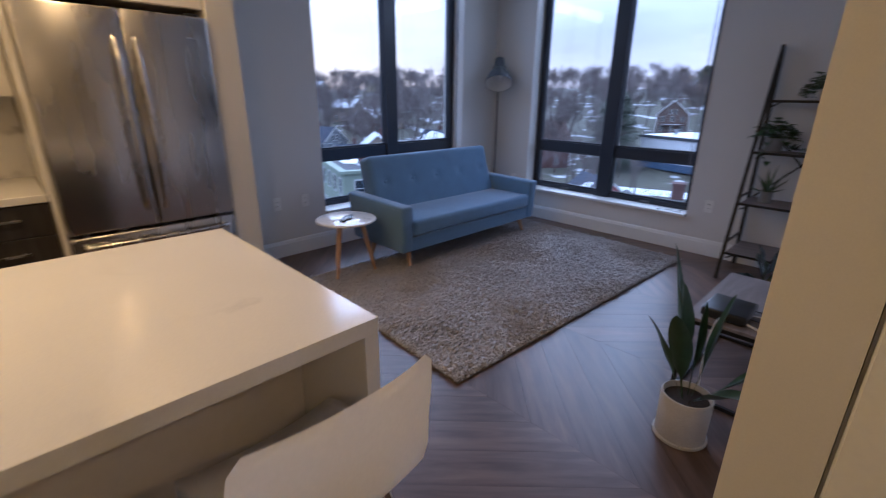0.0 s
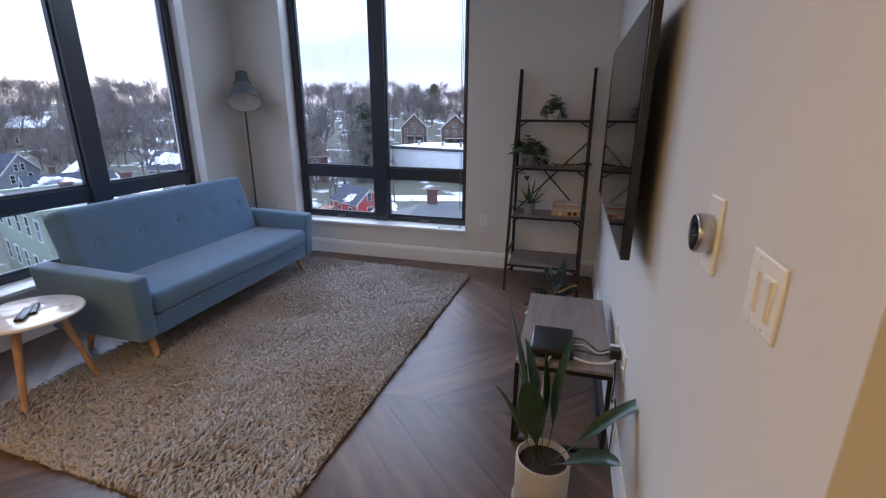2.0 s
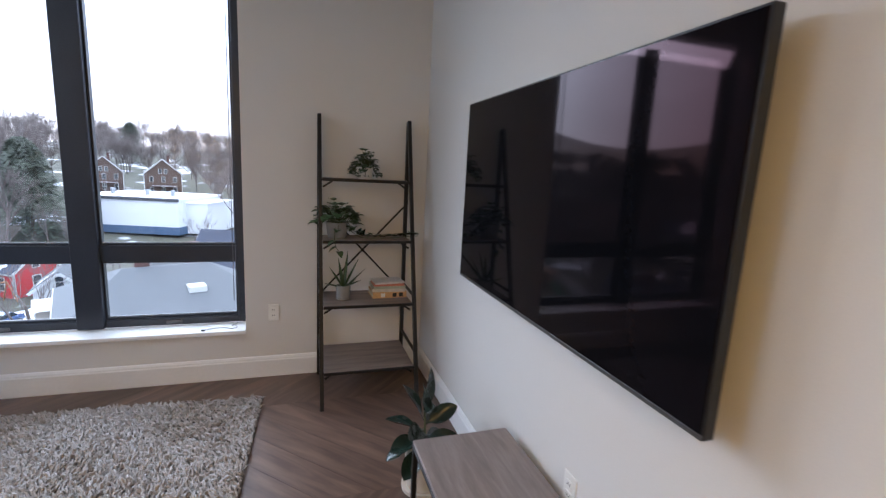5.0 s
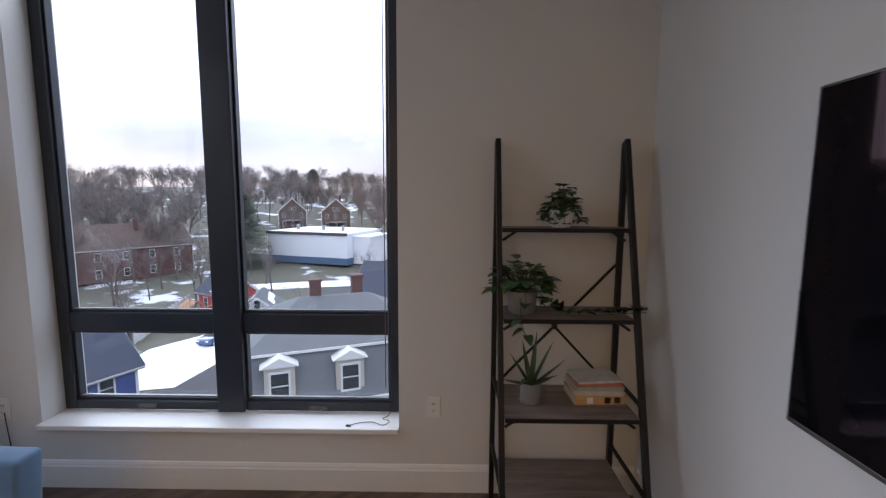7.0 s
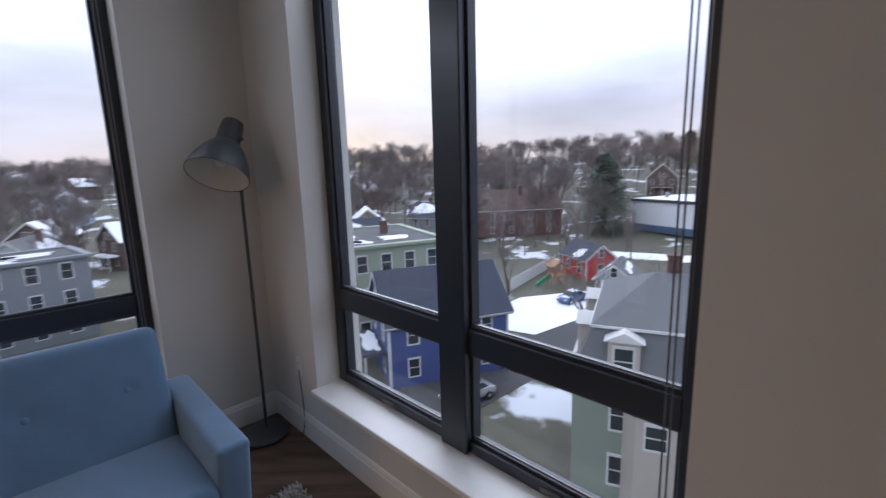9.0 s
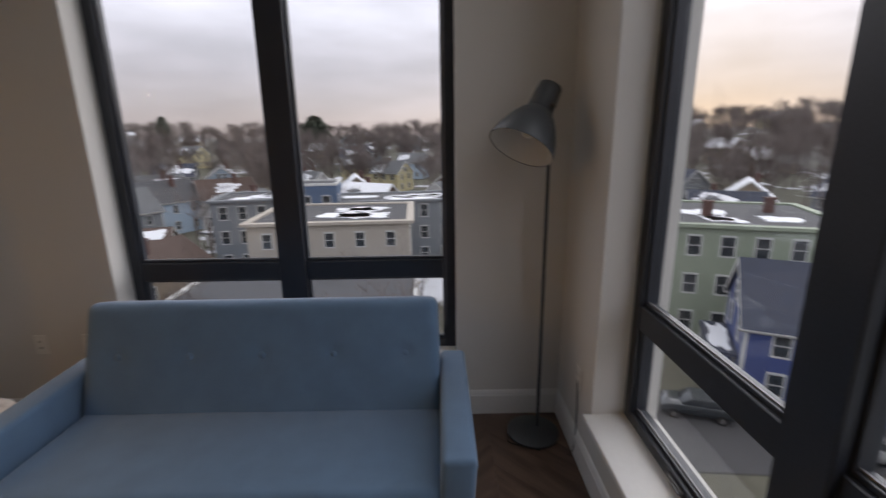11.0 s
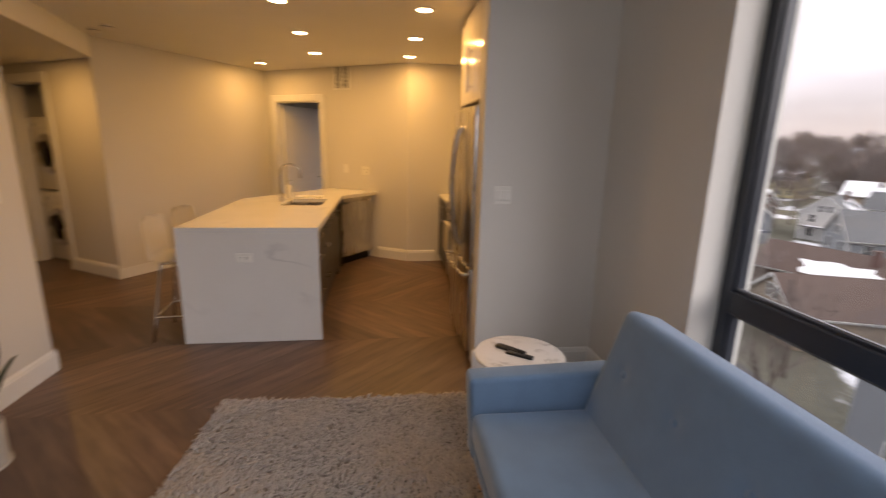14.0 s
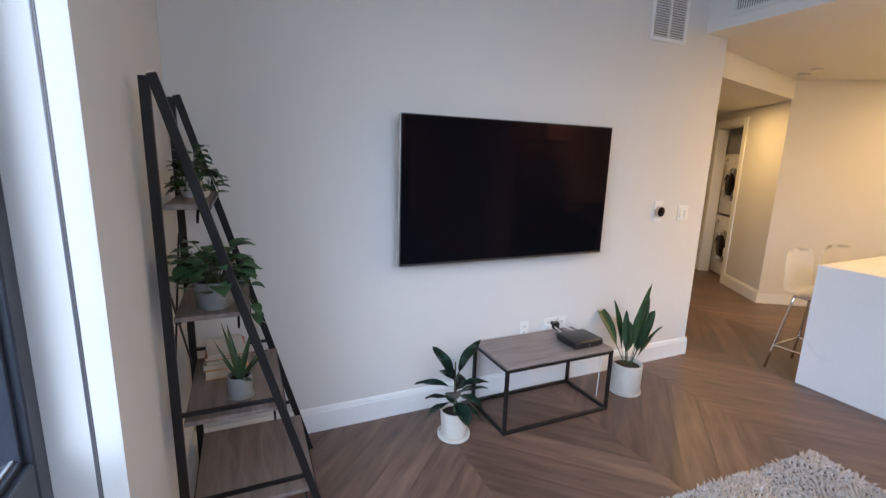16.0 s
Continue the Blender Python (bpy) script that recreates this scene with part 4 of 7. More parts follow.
def tall_plant(x, y):
    s = empty("tall_leaf_plant", (x, y, 0), "tall green sword-leaf plant in a speckled pot", "potted plant")
    pot(s, x, y, 0, [(0, 0.0), (0.106, 0.0), (0.110, 0.004), (0.110, 0.016), (0.102, 0.016)], CONC, "shallow saucer", nm="saucer")
    pot(s, x, y, 0.006, [(0, 0.0), (0.096, 0.0), (0.101, 0.008), (0.103, 0.20), (0.101, 0.208), (0.096, 0.210), (0.093, 0.20), (0.090, 0.180)], CONC, "off-white speckled pot", 0.091, 0.182)
    for a, tilt, ln, w, droop, twist in ((160, 14, 0.68, 0.080, 0.08, 0.5), (0, 40, 0.52, 0.090, 0.25, 0.0), (318, 46, 0.38, 0.10, 0.35, 0.2), (240, 15, 0.44, 0.095, 0.15, 0.6),
                                         (60, 13, 0.50, 0.075, 0.12, -0.6), (200, 24, 0.40, 0.08, 0.3, 0.3), (195, 8, 0.54, 0.10, 0.12, -0.4), (105, 8, 0.44, 0.05, 0.5, 0.9)):
        c, d = math.cos(radians(a)), math.sin(radians(a))
        st = math.sin(radians(tilt))
        part("leaf", oval_leaf((x + 0.022 * c, y + 0.022 * d, 0.185), (c * st, d * st, math.cos(radians(tilt))), ln, w, droop, 0.22, 0.3, 18, twist), LEAFT, s, smooth=80)


tall_plant(3.70, 2.685)


def rubber_plant(x, y):
    s = empty("rubber_plant", (x, y, 0), "dark glossy rubber plant in a white pot and saucer", "potted plant")
    pot(s, x, y, 0, [(0, 0.0), (0.088, 0.0), (0.094, 0.004), (0.096, 0.024), (0.088, 0.024), (0.086, 0.012), (0, 0.012)], CERAM, "white saucer", nm="saucer")
    pot(s, x, y, 0.012, [(0, 0.0), (0.066, 0.0), (0.070, 0.006), (0.083, 0.150), (0.082, 0.158), (0.076, 0.158), (0.072, 0.13)], CERAM, "tapered white pot", 0.074, 0.13)
    part("stem", tube([(x, y, 0.13), (x + 0.006, y, 0.30), (x - 0.004, y + 0.006, 0.46)], 0.007, 8, steps=4, r_end=0.004), STEM, s)
    for a, tilt, ln, w, z, twist in ((64, 32, 0.24, 0.075, 0.35, 1.2), (250, 28, 0.27, 0.085, 0.36, -1.0), (64, 80, 0.24, 0.095, 0.30, 0.7), (235, 66, 0.20, 0.09, 0.30, -0.7), (270, 84, 0.22, 0.09, 0.26, -0.4),
                                     (95, 102, 0.19, 0.085, 0.22, 0.4), (40, 98, 0.20, 0.085, 0.23, 0.5), (150, 72, 0.20, 0.09, 0.28, 0.2), (180, 104, 0.19, 0.09, 0.23, 0.0), (320, 80, 0.20, 0.08, 0.27, 0.6),
                                     (0, 58, 0.18, 0.08, 0.32, 0.9), (225, 108, 0.18, 0.085, 0.21, -0.3), (120, 46, 0.20, 0.085, 0.34, 0.5), (205, 84, 0.19, 0.085, 0.26, -0.2)):
        c, d, st = math.cos(radians(a)), math.sin(radians(a)), math.sin(radians(tilt))
        part("leaf", oval_leaf((x, y, z), (c * st, d * st, math.cos(radians(tilt))), ln, w, 0.45 * st, 0.2, 0.16, 12, twist), LEAFD, s, smooth=80)


rubber_plant(3.668, 4.048)


# ---------------------------------------------------------------- ladder shelf
SX0, SX1, SYW, SYF, SH = 3.245, 3.845, 5.355, 4.835, 1.815


def front_y(z):
    return SYF + (SYW - 0.03 - SYF) * z / SH


def ladder_shelf():
    s = empty("ladder_shelf", (3.545, 5.1, 0), "black metal ladder shelf with four wooden boards", "shelf")
    t = 0.024
    for x in (SX0, SX1):
        part("front_leg", bar((x, SYF, 0.0), (x, SYW - 0.02, SH), 0.030, t, up=(1, 0, 0), bevel=0.002), BLACK, s)
        part("rear_leg", bar((x, SYW, 0.0), (x, SYW, SH - 0.01), 0.030, t, up=(1, 0, 0), bevel=0.002), BLACK, s)
        for z in (0.66, 0.30):
            part("side_rail", bar((x, front_y(z) + 0.01, z), (x, SYW - 0.01, z), 0.016, 0.012), BLACK, s)
    for z in (1.41, 1.02, 0.62, 0.225):
        y0 = front_y(z) - 0.012
        part("shelf_board", box(SX0 + 0.016, SX1 - 0.016, y0, SYW - 0.016, z - 0.018, z, 0.002, 1), SHELFW, s, "grey-brown wooden board")
        part("board_edge", box(SX0 + 0.014, SX1 - 0.014, y0 - 0.004, y0 - 0.0005, z - 0.020, z - 0.001), BLACK, s)
        part("board_bracket", bar((SX0 + 0.02, y0 + 0.04, z - 0.06), (SX0 + 0.08, y0 + 0.04, z - 0.019), 0.008, 0.012), BLACK, s)
        part("board_bracket", bar((SX1 - 0.02, y0 + 0.04, z - 0.06), (SX1 - 0.08, y0 + 0.04, z - 0.019), 0.008, 0.012), BLACK, s)
    part("cross_brace", bar((SX0 + 0.01, SYW + 0.008, 1.22), (SX1 - 0.01, SYW + 0.008, 0.60), 0.012, 0.006, up=(0, 1, 0)), BLACK, s)
    part("cross_brace", bar((SX1 - 0.01, SYW + 0.015, 1.22), (SX0 + 0.01, SYW + 0.015, 0.60), 0.012, 0.006, up=(0, 1, 0)), BLACK, s)
    part("brace_bolt", rod((3.545, SYW - 0.002, 0.91), (3.545, SYW + 0.02, 0.91), 0.012, seg=16), BLACK, s, smooth=40)


ladder_shelf()


def leafy(name, x, y, z, prof, potmat, spread, n, label, seed, leaf=0.045, mat=None, hang=0.0, soil=(0.045, 0.08), fat=0.75, up=0.10):
    """A bushy potted plant: many short stems, each with small heart-shaped leaves."""
    s = empty(name, (x, y, z), label, "potted plant")
    pot(s, x, y, z, prof, potmat, "", soil[0], soil[1])
    rng = random.Random(seed)
    lb, sb = [], B()
    for k in range(n):
        a = rng.uniform(0, 2 * math.pi)
        r = spread * math.sqrt(rng.uniform(0.05, 1))
        top = soil[1] + up * rng.uniform(0.5, 1.0) * (1 - 0.6 * (r / spread) ** 2) - hang * (r / spread) ** 2
        q = Vector((x + r * math.cos(a), min(y + r * math.sin(a), SYW - 0.03), z + max(0.015, top)))
        p = Vector((x + 0.2 * r * math.cos(a), y + 0.2 * r * math.sin(a), z + soil[1]))
        m = (p + q) / 2 + Vector((0, 0, 0.04))
        tube([p, m, q], 0.0015, 4, bm=sb, steps=2)
        b = B()
        blade(b, q, (math.cos(a + rng.uniform(-0.8, 0.8)), math.sin(a + rng.uniform(-0.8, 0.8)) - 0.2, rng.uniform(-0.2, 0.8)), leaf * rng.uniform(0.7, 1.25), leaf * fat * rng.uniform(0.8, 1.2), 0.8, 0.3, 5, 0.7, 0.18)
        lb.append(b)
    tagged(part("stem", sb, STEM, s), "many thin green stems", kind="stuff")
    for b in lb:
        part("leaf", b, mat or LEAF, s, smooth=80)
    return s


leafy("small_leafy_plant", 3.535, 5.265, 1.41, [(0, 0), (0.040, 0.0), (0.048, 0.01), (0.058, 0.075), (0.056, 0.08), (0.050, 0.078), (0.048, 0.06)], CERAM, 0.088, 90,
      "small bushy green plant in a white pot", 11, 0.042, hang=0.085, soil=(0.048, 0.062), up=0.14, fat=1.0)
gp = leafy("trailing_pothos", 3.355, 5.215, 1.02, [(0, 0), (0.052, 0.0), (0.060, 0.008), (0.072, 0.10), (0.070, 0.106), (0.064, 0.104), (0.06, 0.085)], CERAMG, 0.13, 60,
           "trailing green pothos in a grey pot along the shelf", 12, 0.068, hang=0.07, soil=(0.06, 0.088), up=0.20, fat=1.0)
rng = random.Random(21)
vb = B()
RISE = Vector((0, 0, 0.03))
vine = [(3.42, 5.17, 1.06), (3.50, 5.125, 1.008), (3.62, 5.115, 1.004), (3.72, 5.12, 1.006), (3.80, 5.115, 1.015), (3.88, 5.11, 1.02)]
vine = [Vector(p) + RISE for p in vine]
tube(vine, 0.0022, 6, bm=vb, steps=4)
vine2 = [(3.34, 5.15, 1.07), (3.33, 5.09, 1.01), (3.34, 5.075, 0.95), (3.36, 5.085, 0.92)]
vine2 = [Vector(p) + RISE for p in vine2]
tube(vine2, 0.0018, 6, bm=vb, steps=4)
part("vine", vb, STEM, gp)
for k in range(46):
    t = k / 45 * (len(vine) - 1.001)
    i = int(t)
    p = Vector(vine[i]).lerp(Vector(vine[i + 1]), t - i) + Vector((0, rng.uniform(-0.01, 0.03), 0.008))
    a = rng.uniform(0, 6.28)
    part("leaf", blade(B(), p, (math.cos(a), 0.6 * math.sin(a) - 0.3, rng.uniform(0.2, 1.0)), rng.uniform(0.035, 0.055), rng.uniform(0.03, 0.042), 0.9, 0.3, 5, 0.7, 0.18), LEAFD if k % 3 else LEAF, gp, smooth=80)
for p, a in (((3.33, 5.085, 0.99), 3.6), ((3.36, 5.085, 0.92), 4.9), ((3.34, 5.075, 0.95), 3.3)):
    part("leaf", blade(B(), Vector(p) + RISE, (math.cos(a), math.sin(a), -0.4), 0.06, 0.045, 0.6, 0.3, 5, 0.7, 0.18), LEAF, gp, smooth=80)

al = empty("aloe_plant", (3.395, 5.15, 0.62), "spiky aloe in a ribbed grey pot on the shelf", "potted plant")
pot(al, 3.395, 5.15, 0.62, [(0, 0), (0.044, 0.0), (0.050, 0.004), (0.050, 0.010), (0.045, 0.012), (0.047, 0.09), (0.045, 0.094), (0.040, 0.092), (0.038, 0.075)], CERAMG, "", 0.039, 0.077)
for a, tilt, ln in ((200, 75, 0.14), (150, 38, 0.16), (60, 14, 0.24), (20, 30, 0.22), (300, 60, 0.15), (-20, 48, 0.20), (110, 24, 0.20), (250, 34, 0.16), (0, 70, 0.12)):
    st, c, d = math.sin(radians(tilt)), math.cos(radians(a)), math.sin(radians(a))
    part("leaf", blade(B(), (3.395 + 0.012 * c, 5.15 + 0.012 * d, 0.695), (c * st, d * st, math.cos(radians(tilt))), ln, 0.026, -0.25, 0.8, 8, 1.0, 0.30), LEAF, al, smooth=80)

# a stack of books, each its own thing
zb = 0.62
for i, (w, d, h, c, ang) in enumerate(((0.235, 0.17, 0.040, (0.60, 0.36, 0.16), 3), (0.225, 0.165, 0.022, (0.55, 0.50, 0.42), -2), (0.22, 0.16, 0.016, (0.36, 0.40, 0.30), 4), (0.21, 0.155, 0.014, (0.50, 0.16, 0.10), 0), (0.205, 0.15, 0.011, (0.62, 0.60, 0.56), 6))):
    bk = empty("book", (3.70, 5.19, zb), "book lying in a stack on the shelf", "book", "stacked books")
    m = turned(ang, (3.70, 5.21, zb))
    cov = surf("book_cover", c, 0.5, var=0.15, scale=18, grain=60)
    for nm, b, mt in (("back_cover", box(-w / 2, w / 2, -d / 2, d / 2, 0, 0.002), cov), ("front_cover", box(-w / 2, w / 2, -d / 2, d / 2, h - 0.002, h), cov),
                      ("page_block", box(-w / 2 + 0.004, w / 2 - 0.004, -d / 2 + 0.004, d / 2 - 0.003, 0.002, h - 0.002), PAPER), ("spine", box(-w / 2, w / 2, -d / 2 - 0.002, -d / 2 + 0.001, 0, h, 0.001, 1), cov)):
        b.transform(m)
        part(nm, b, mt, bk)
    if i == 0:
        for xx in (-0.05, 0.03, 0.075):
            b = box(xx - 0.012, xx + 0.016, -d / 2 - 0.0028, -d / 2 - 0.001, 0.006, h - 0.006)
            b.transform(m)
            part("spine_label", b, PLASTW if xx < 0 else PLASTB, bk)
    zb += h + 0.0006

wire = empty("loose_cable", (2.60, 5.45, WZ0), "thin black cable lying on the window sill", "cable")
part("cable", tube([(2.50, 5.39, 0.3625), (2.55, 5.42, 0.3625), (2.62, 5.43, 0.3635), (2.68, 5.40, 0.3625), (2.71, 5.44, 0.364), (2.67, 5.47, 0.3625), (2.70, 5.50, 0.37), (2.725, 5.525, 0.44), (2.72, 5.53, 0.62)], 0.0018, 6, steps=5), PLASTB, wire)
part("plug", box(2.49, 2.515, 5.384, 5.396, 0.3595, 0.368, 0.002, 1), PLASTB, wire)


# ---------------------------------------------------------------- kitchen
def fridge():
    s = empty("refrigerator", (0.85, 1.37, 0), "stainless french-door refrigerator with curved bar handles", "refrigerator")
    y0, y1, xf = 0.955, 1.785, 1.195
    part("cabinet_body", box(0.40, 1.12, y0 + 0.005, y1 - 0.005, 0.03, 1.80, 0.004, 1), STEELD, s, "dark grey side body")
    yc = (y0 + y1) / 2
    for a, b_ in ((y0, yc - 0.002), (yc + 0.002, y1)):
        bb = box(1.125, xf, a, b_, 0.705, 1.815, 0.012, 3)
        for v in bb.verts:
            if v.co.x > 1.16:
                v.co.x += 0.012 * (1 - ((v.co.y - yc) / 0.42) ** 2)
        part("upper_door", bb, STEEL, s, smooth=40)
    bb = box(1.125, xf, y0, y1, 0.06, 0.690, 0.012, 3)
    bmesh.ops.subdivide_edges(bb, edges=[e for e in bb.edges if abs(e.verts[0].co.y - e.verts[1].co.y) > 0.3], cuts=6)
    for v in bb.verts:
        if v.co.x > 1.16:
            v.co.x += 0.012 * (1 - ((v.co.y - yc) / 0.42) ** 2)
    part("freezer_drawer", bb, STEEL, s, smooth=40)
    for sg in (-1, 1):
        y = yc + sg * 0.045
        part("door_handle", tube([(xf + 0.008, y, 0.80), (xf + 0.045, y, 0.86), (xf + 0.075, y, 1.15), (xf + 0.078, y, 1.30), (xf + 0.060, y, 1.55), (xf + 0.03, y, 1.66), (xf + 0.006, y, 1.68)], 0.013, 10, steps=5), STEEL, s, "long bowed steel handle", 50)
    part("drawer_handle", tube([(xf + 0.002, y0 + 0.06, 0.635), (xf + 0.05, y0 + 0.09, 0.64), (xf + 0.066, yc, 0.642), (xf + 0.05, y1 - 0.09, 0.64), (xf + 0.002, y1 - 0.06, 0.635)], 0.013, 10, steps=5), STEEL, s, "bowed steel handle", 50)
    part("toe_grille", box(1.06, 1.13, y0 + 0.01, y1 - 0.01, 0.0, 0.055), BLACK, s)
    for y in (y0 + 0.06, y1 - 0.06):
        part("hinge_cover", box(1.02, 1.15, y - 0.035, y + 0.035, 1.80, 1.835, 0.006, 2), PLASTB, s)
    part("badge", box(xf + 0.008, xf + 0.0095, y1 - 0.12, y1 - 0.09, 1.70, 1.706), CHROME, s)


fridge()
solid("cabinet_side_panel", box(XW, 1.15, 0.925, 0.950, 0, 2.47, 0.002, 1), CABW, "white cabinet end panel beside the refrigerator", "cabinet panel")


def front(root, m, x0, x1, z0, z1, mat, nm, handle, hx=None):
    """A cabinet front in the plane y = 0 of m, facing +y, with a bar handle."""
    b = box(x0 + 0.002, x1 - 0.002, 0.0, 0.019, z0 + 0.002, z1 - 0.002, 0.002, 1)
    b.transform(m)
    d = part(nm, b, mat, root)
    if handle:
        p, q = handle
        b = bar((p[0], 0.048, p[1]), (q[0], 0.048, q[1]), 0.011, 0.011, up=(0, 1, 0), bevel=0.001)
        for k in (0.12, 0.88):
            c = (p[0] + (q[0] - p[0]) * k, p[1] + (q[1] - p[1]) * k)
            bar((c[0], 0.018, c[1]), (c[0], 0.046, c[1]), 0.009, 0.009, bm=b)
        b.transform(m)
        part("handle", b, STEEL, d, "square brushed steel bar handle")
    return d


def cabinet(name, m, x0, x1, depth, z0, z1, fronts, mat, label, toe=0.0):
    """A cabinet unit from x0 to x1 along m, its front at y = 0, with fronts (x0, x1, z0, z1, name, handle)."""
    s = empty(name, m @ Vector(((x0 + x1) / 2, -depth / 2, z0 if not toe else 0)), label, "cabinet")
    b = box(x0 + 0.001, x1 - 0.001, -depth, -0.002, z0, z1)
    b.transform(m)
    part("cabinet_body", b, mat, s)
    if toe:
        b = box(x0 + 0.001, x1 - 0.001, -depth, -0.06, 0.0, z0 - 0.001)
        b.transform(m)
        part("toe_kick", b, BLACK, s)
    for f in fronts:
        front(s, m, f[0], f[1], f[2], f[3], mat, f[4], f[5])
    return s


# x along the wall from the refrigerator southwards, y into the room
MW = Matrix.Translation((1.03, 0.92, 0)) @ Matrix.Rotation(radians(-90), 4, "Z")
MF = Matrix.Translation((1.13, 1.79, 0)) @ Matrix.Rotation(radians(-90), 4, "Z")
cabinet("overhead_cabinet", MF, 0.0, 0.838, 0.80, 1.86, 2.47, [(0, 0.419, 1.86, 2.47, "cabinet_door", ((0.385, 1.93), (0.385, 2.25))), (0.419, 0.838, 1.86, 2.47, "cabinet_door", ((0.453, 1.93), (0.453, 2.25)))], CABW,
        "glossy white two-door cabinet above the refrigerator")
solid("cabinet_filler", box(XW, 1.135, 0.951, 1.789, 2.472, ZK - 0.002), CABW, "white filler strip between cabinet and ceiling", "cabinet panel")
DR = lambda a, b: [(a, b, 0.70, 0.87, "drawer", (((a + b) / 2 - 0.10, 0.80), ((a + b) / 2 + 0.10, 0.80))), (a, b, 0.41, 0.70, "drawer", (((a + b) / 2 - 0.10, 0.62), ((a + b) / 2 + 0.10, 0.62))), (a, b, 0.10, 0.41, "drawer", (((a + b) / 2 - 0.10, 0.34), ((a + b) / 2 + 0.10, 0.34)))]
cabinet("base_cabinet", MW, 0.0, 0.45, 0.68, 0.10, 0.872, DR(0.0, 0.45), CABD, "dark wood drawer cabinet beside the range", 0.1)
cabinet("base_cabinet", MW, 1.225, 2.03, 0.68, 0.10, 0.872, [(1.225, 1.63, 0.10, 0.87, "cabinet_door", ((1.59, 0.6), (1.59, 0.82))), (1.63, 2.03, 0.10, 0.87, "cabinet_door", ((1.67, 0.6), (1.67, 0.82)))], CABD, "dark wood two-door base cabinet", 0.1)
cabinet("wall_cabinet", Matrix.Translation((0.69, 0.92, 0)) @ Matrix.Rotation(radians(-90), 4, "Z"), 0.0, 0.45, 0.35, 1.39, 2.47, [(0, 0.45, 1.39, 2.47, "cabinet_door", ((0.40, 1.46), (0.40, 1.72)))], CABW, "glossy white wall cabinet")
cabinet("wall_cabinet", Matrix.Translation((0.69, 0.92, 0)) @ Matrix.Rotation(radians(-90), 4, "Z"), 1.225, 2.03, 0.35, 1.39, 2.47, [(1.225, 1.63, 1.39, 2.47, "cabinet_door", ((1.59, 1.46), (1.59, 1.72))), (1.63, 2.03, 1.39, 2.47, "cabinet_door", ((1.67, 1.46), (1.67, 1.72)))], CABW, "glossy white two-door wall cabinet")
wt = empty("wall_worktop", (0.7, -0.1, 0.875), "white quartz worktop along the kitchen wall", "worktop")
part("worktop_slab", box(XW + 0.004, 1.06, 0.472, 0.922, 0.875, 0.915, 0.003, 1), QUARTZ, wt)
part("worktop_slab", box(XW + 0.004, 1.06, -1.115, -0.307, 0.875, 0.915, 0.003, 1), QUARTZ, wt)
part("backsplash", box(XW + 0.001, XW + 0.012, -1.115, 0.922, 0.916, 1.388), MARBLE, wt, "pale stone backsplash")

rg = empty("range", (0.70, 0.085, 0), "stainless gas range with oven and towel", "range")
part("range_body", box(0.37, 1.02, -0.30, 0.466, 0.04, 0.905, 0.004, 1), STEELD, rg)
part("oven_door", box(1.022, 1.055, -0.295, 0.461, 0.24, 0.745, 0.006, 2), STEEL, rg)
part("oven_window", box(1.0555, 1.058, -0.20, 0.366, 0.34, 0.62, 0.001, 1), SCREEN, rg, "dark oven window")
part("oven_handle", tube([(1.055, -0.24, 0.70), (1.10, -0.23, 0.705), (1.10, 0.396, 0.705), (1.055, 0.406, 0.70)], 0.011, 10), STEEL, rg, smooth=50)
part("control_panel", box(1.022, 1.06, -0.295, 0.461, 0.76, 0.90, 0.006, 2), STEEL, rg)
part("storage_drawer", box(1.022, 1.05, -0.295, 0.461, 0.06, 0.225, 0.006, 2), STEEL, rg)
for i in range(5):
    y = -0.22 + i * 0.15
    part("control_knob", rod((1.058, y, 0.835), (1.092, y, 0.835), 0.021, 0.018, 20), STEELD, rg, smooth=40)
part("cooktop", box(0.37, 1.055, -0.298, 0.464, 0.905, 0.918, 0.003, 1), BLACK, rg)
for y in (-0.12, 0.28):
    for x in (0.55, 0.88):
        part("burner_cap", lathe([(0, 0.022), (0.035, 0.022), (0.042, 0.016), (0.045, 0)], (x, y, 0.918), 24), BLACK, rg, smooth=40)
    for dx in (-0.27, 0.0, 0.27):
        part("grate_bar", box(0.70 + dx - 0.006, 0.70 + dx + 0.006, y - 0.15, y + 0.15, 0.938, 0.950, 0.002, 1), BLACK, rg)
    for dy in (-0.144, 0.0, 0.144):
        part("grate_bar", box(0.42, 0.99, y + dy - 0.006, y + dy + 0.006, 0.9385, 0.9505, 0.002, 1), BLACK, rg)
    for x in (0.43, 0.98):
        for dy in (-0.144, 0.144):
            part("grate_foot", box(x - 0.006, x + 0.006, y + dy - 0.006, y + dy + 0.006, 0.917, 0.939), BLACK, rg)
tw = empty("dish_towel", (1.10, 0.0, 0.7), "pale towel hanging over the oven handle", "towel")
b = bmesh.new()
grid = [[b.verts.new((1.118 + 0.006 * math.sin(9 * j / 6 + 3 * i / 10) * i / 10, -0.12 + 0.26 * j / 6, 0.716 - 0.30 * i / 10)) for j in range(7)] for i in range(11)]
for i in range(10):
    for j in range(6):
        b.faces.new((grid[i][j], grid[i][j + 1], grid[i + 1][j + 1], grid[i + 1][j]))
bmesh.ops.solidify(b, geom=list(b.faces), thickness=0.005)
part("towel_front", b, surf("towel_cotton", (0.62, 0.58, 0.52), 0.95, var=0.08, grain=300, bump=0.4), tw, smooth=70)
part("towel_fold", box(1.083, 1.122, -0.12, 0.14, 0.714, 0.722, 0.003, 1), surf("towel_hem", (0.60, 0.56, 0.50), 0.95, var=0.08, grain=300), tw)
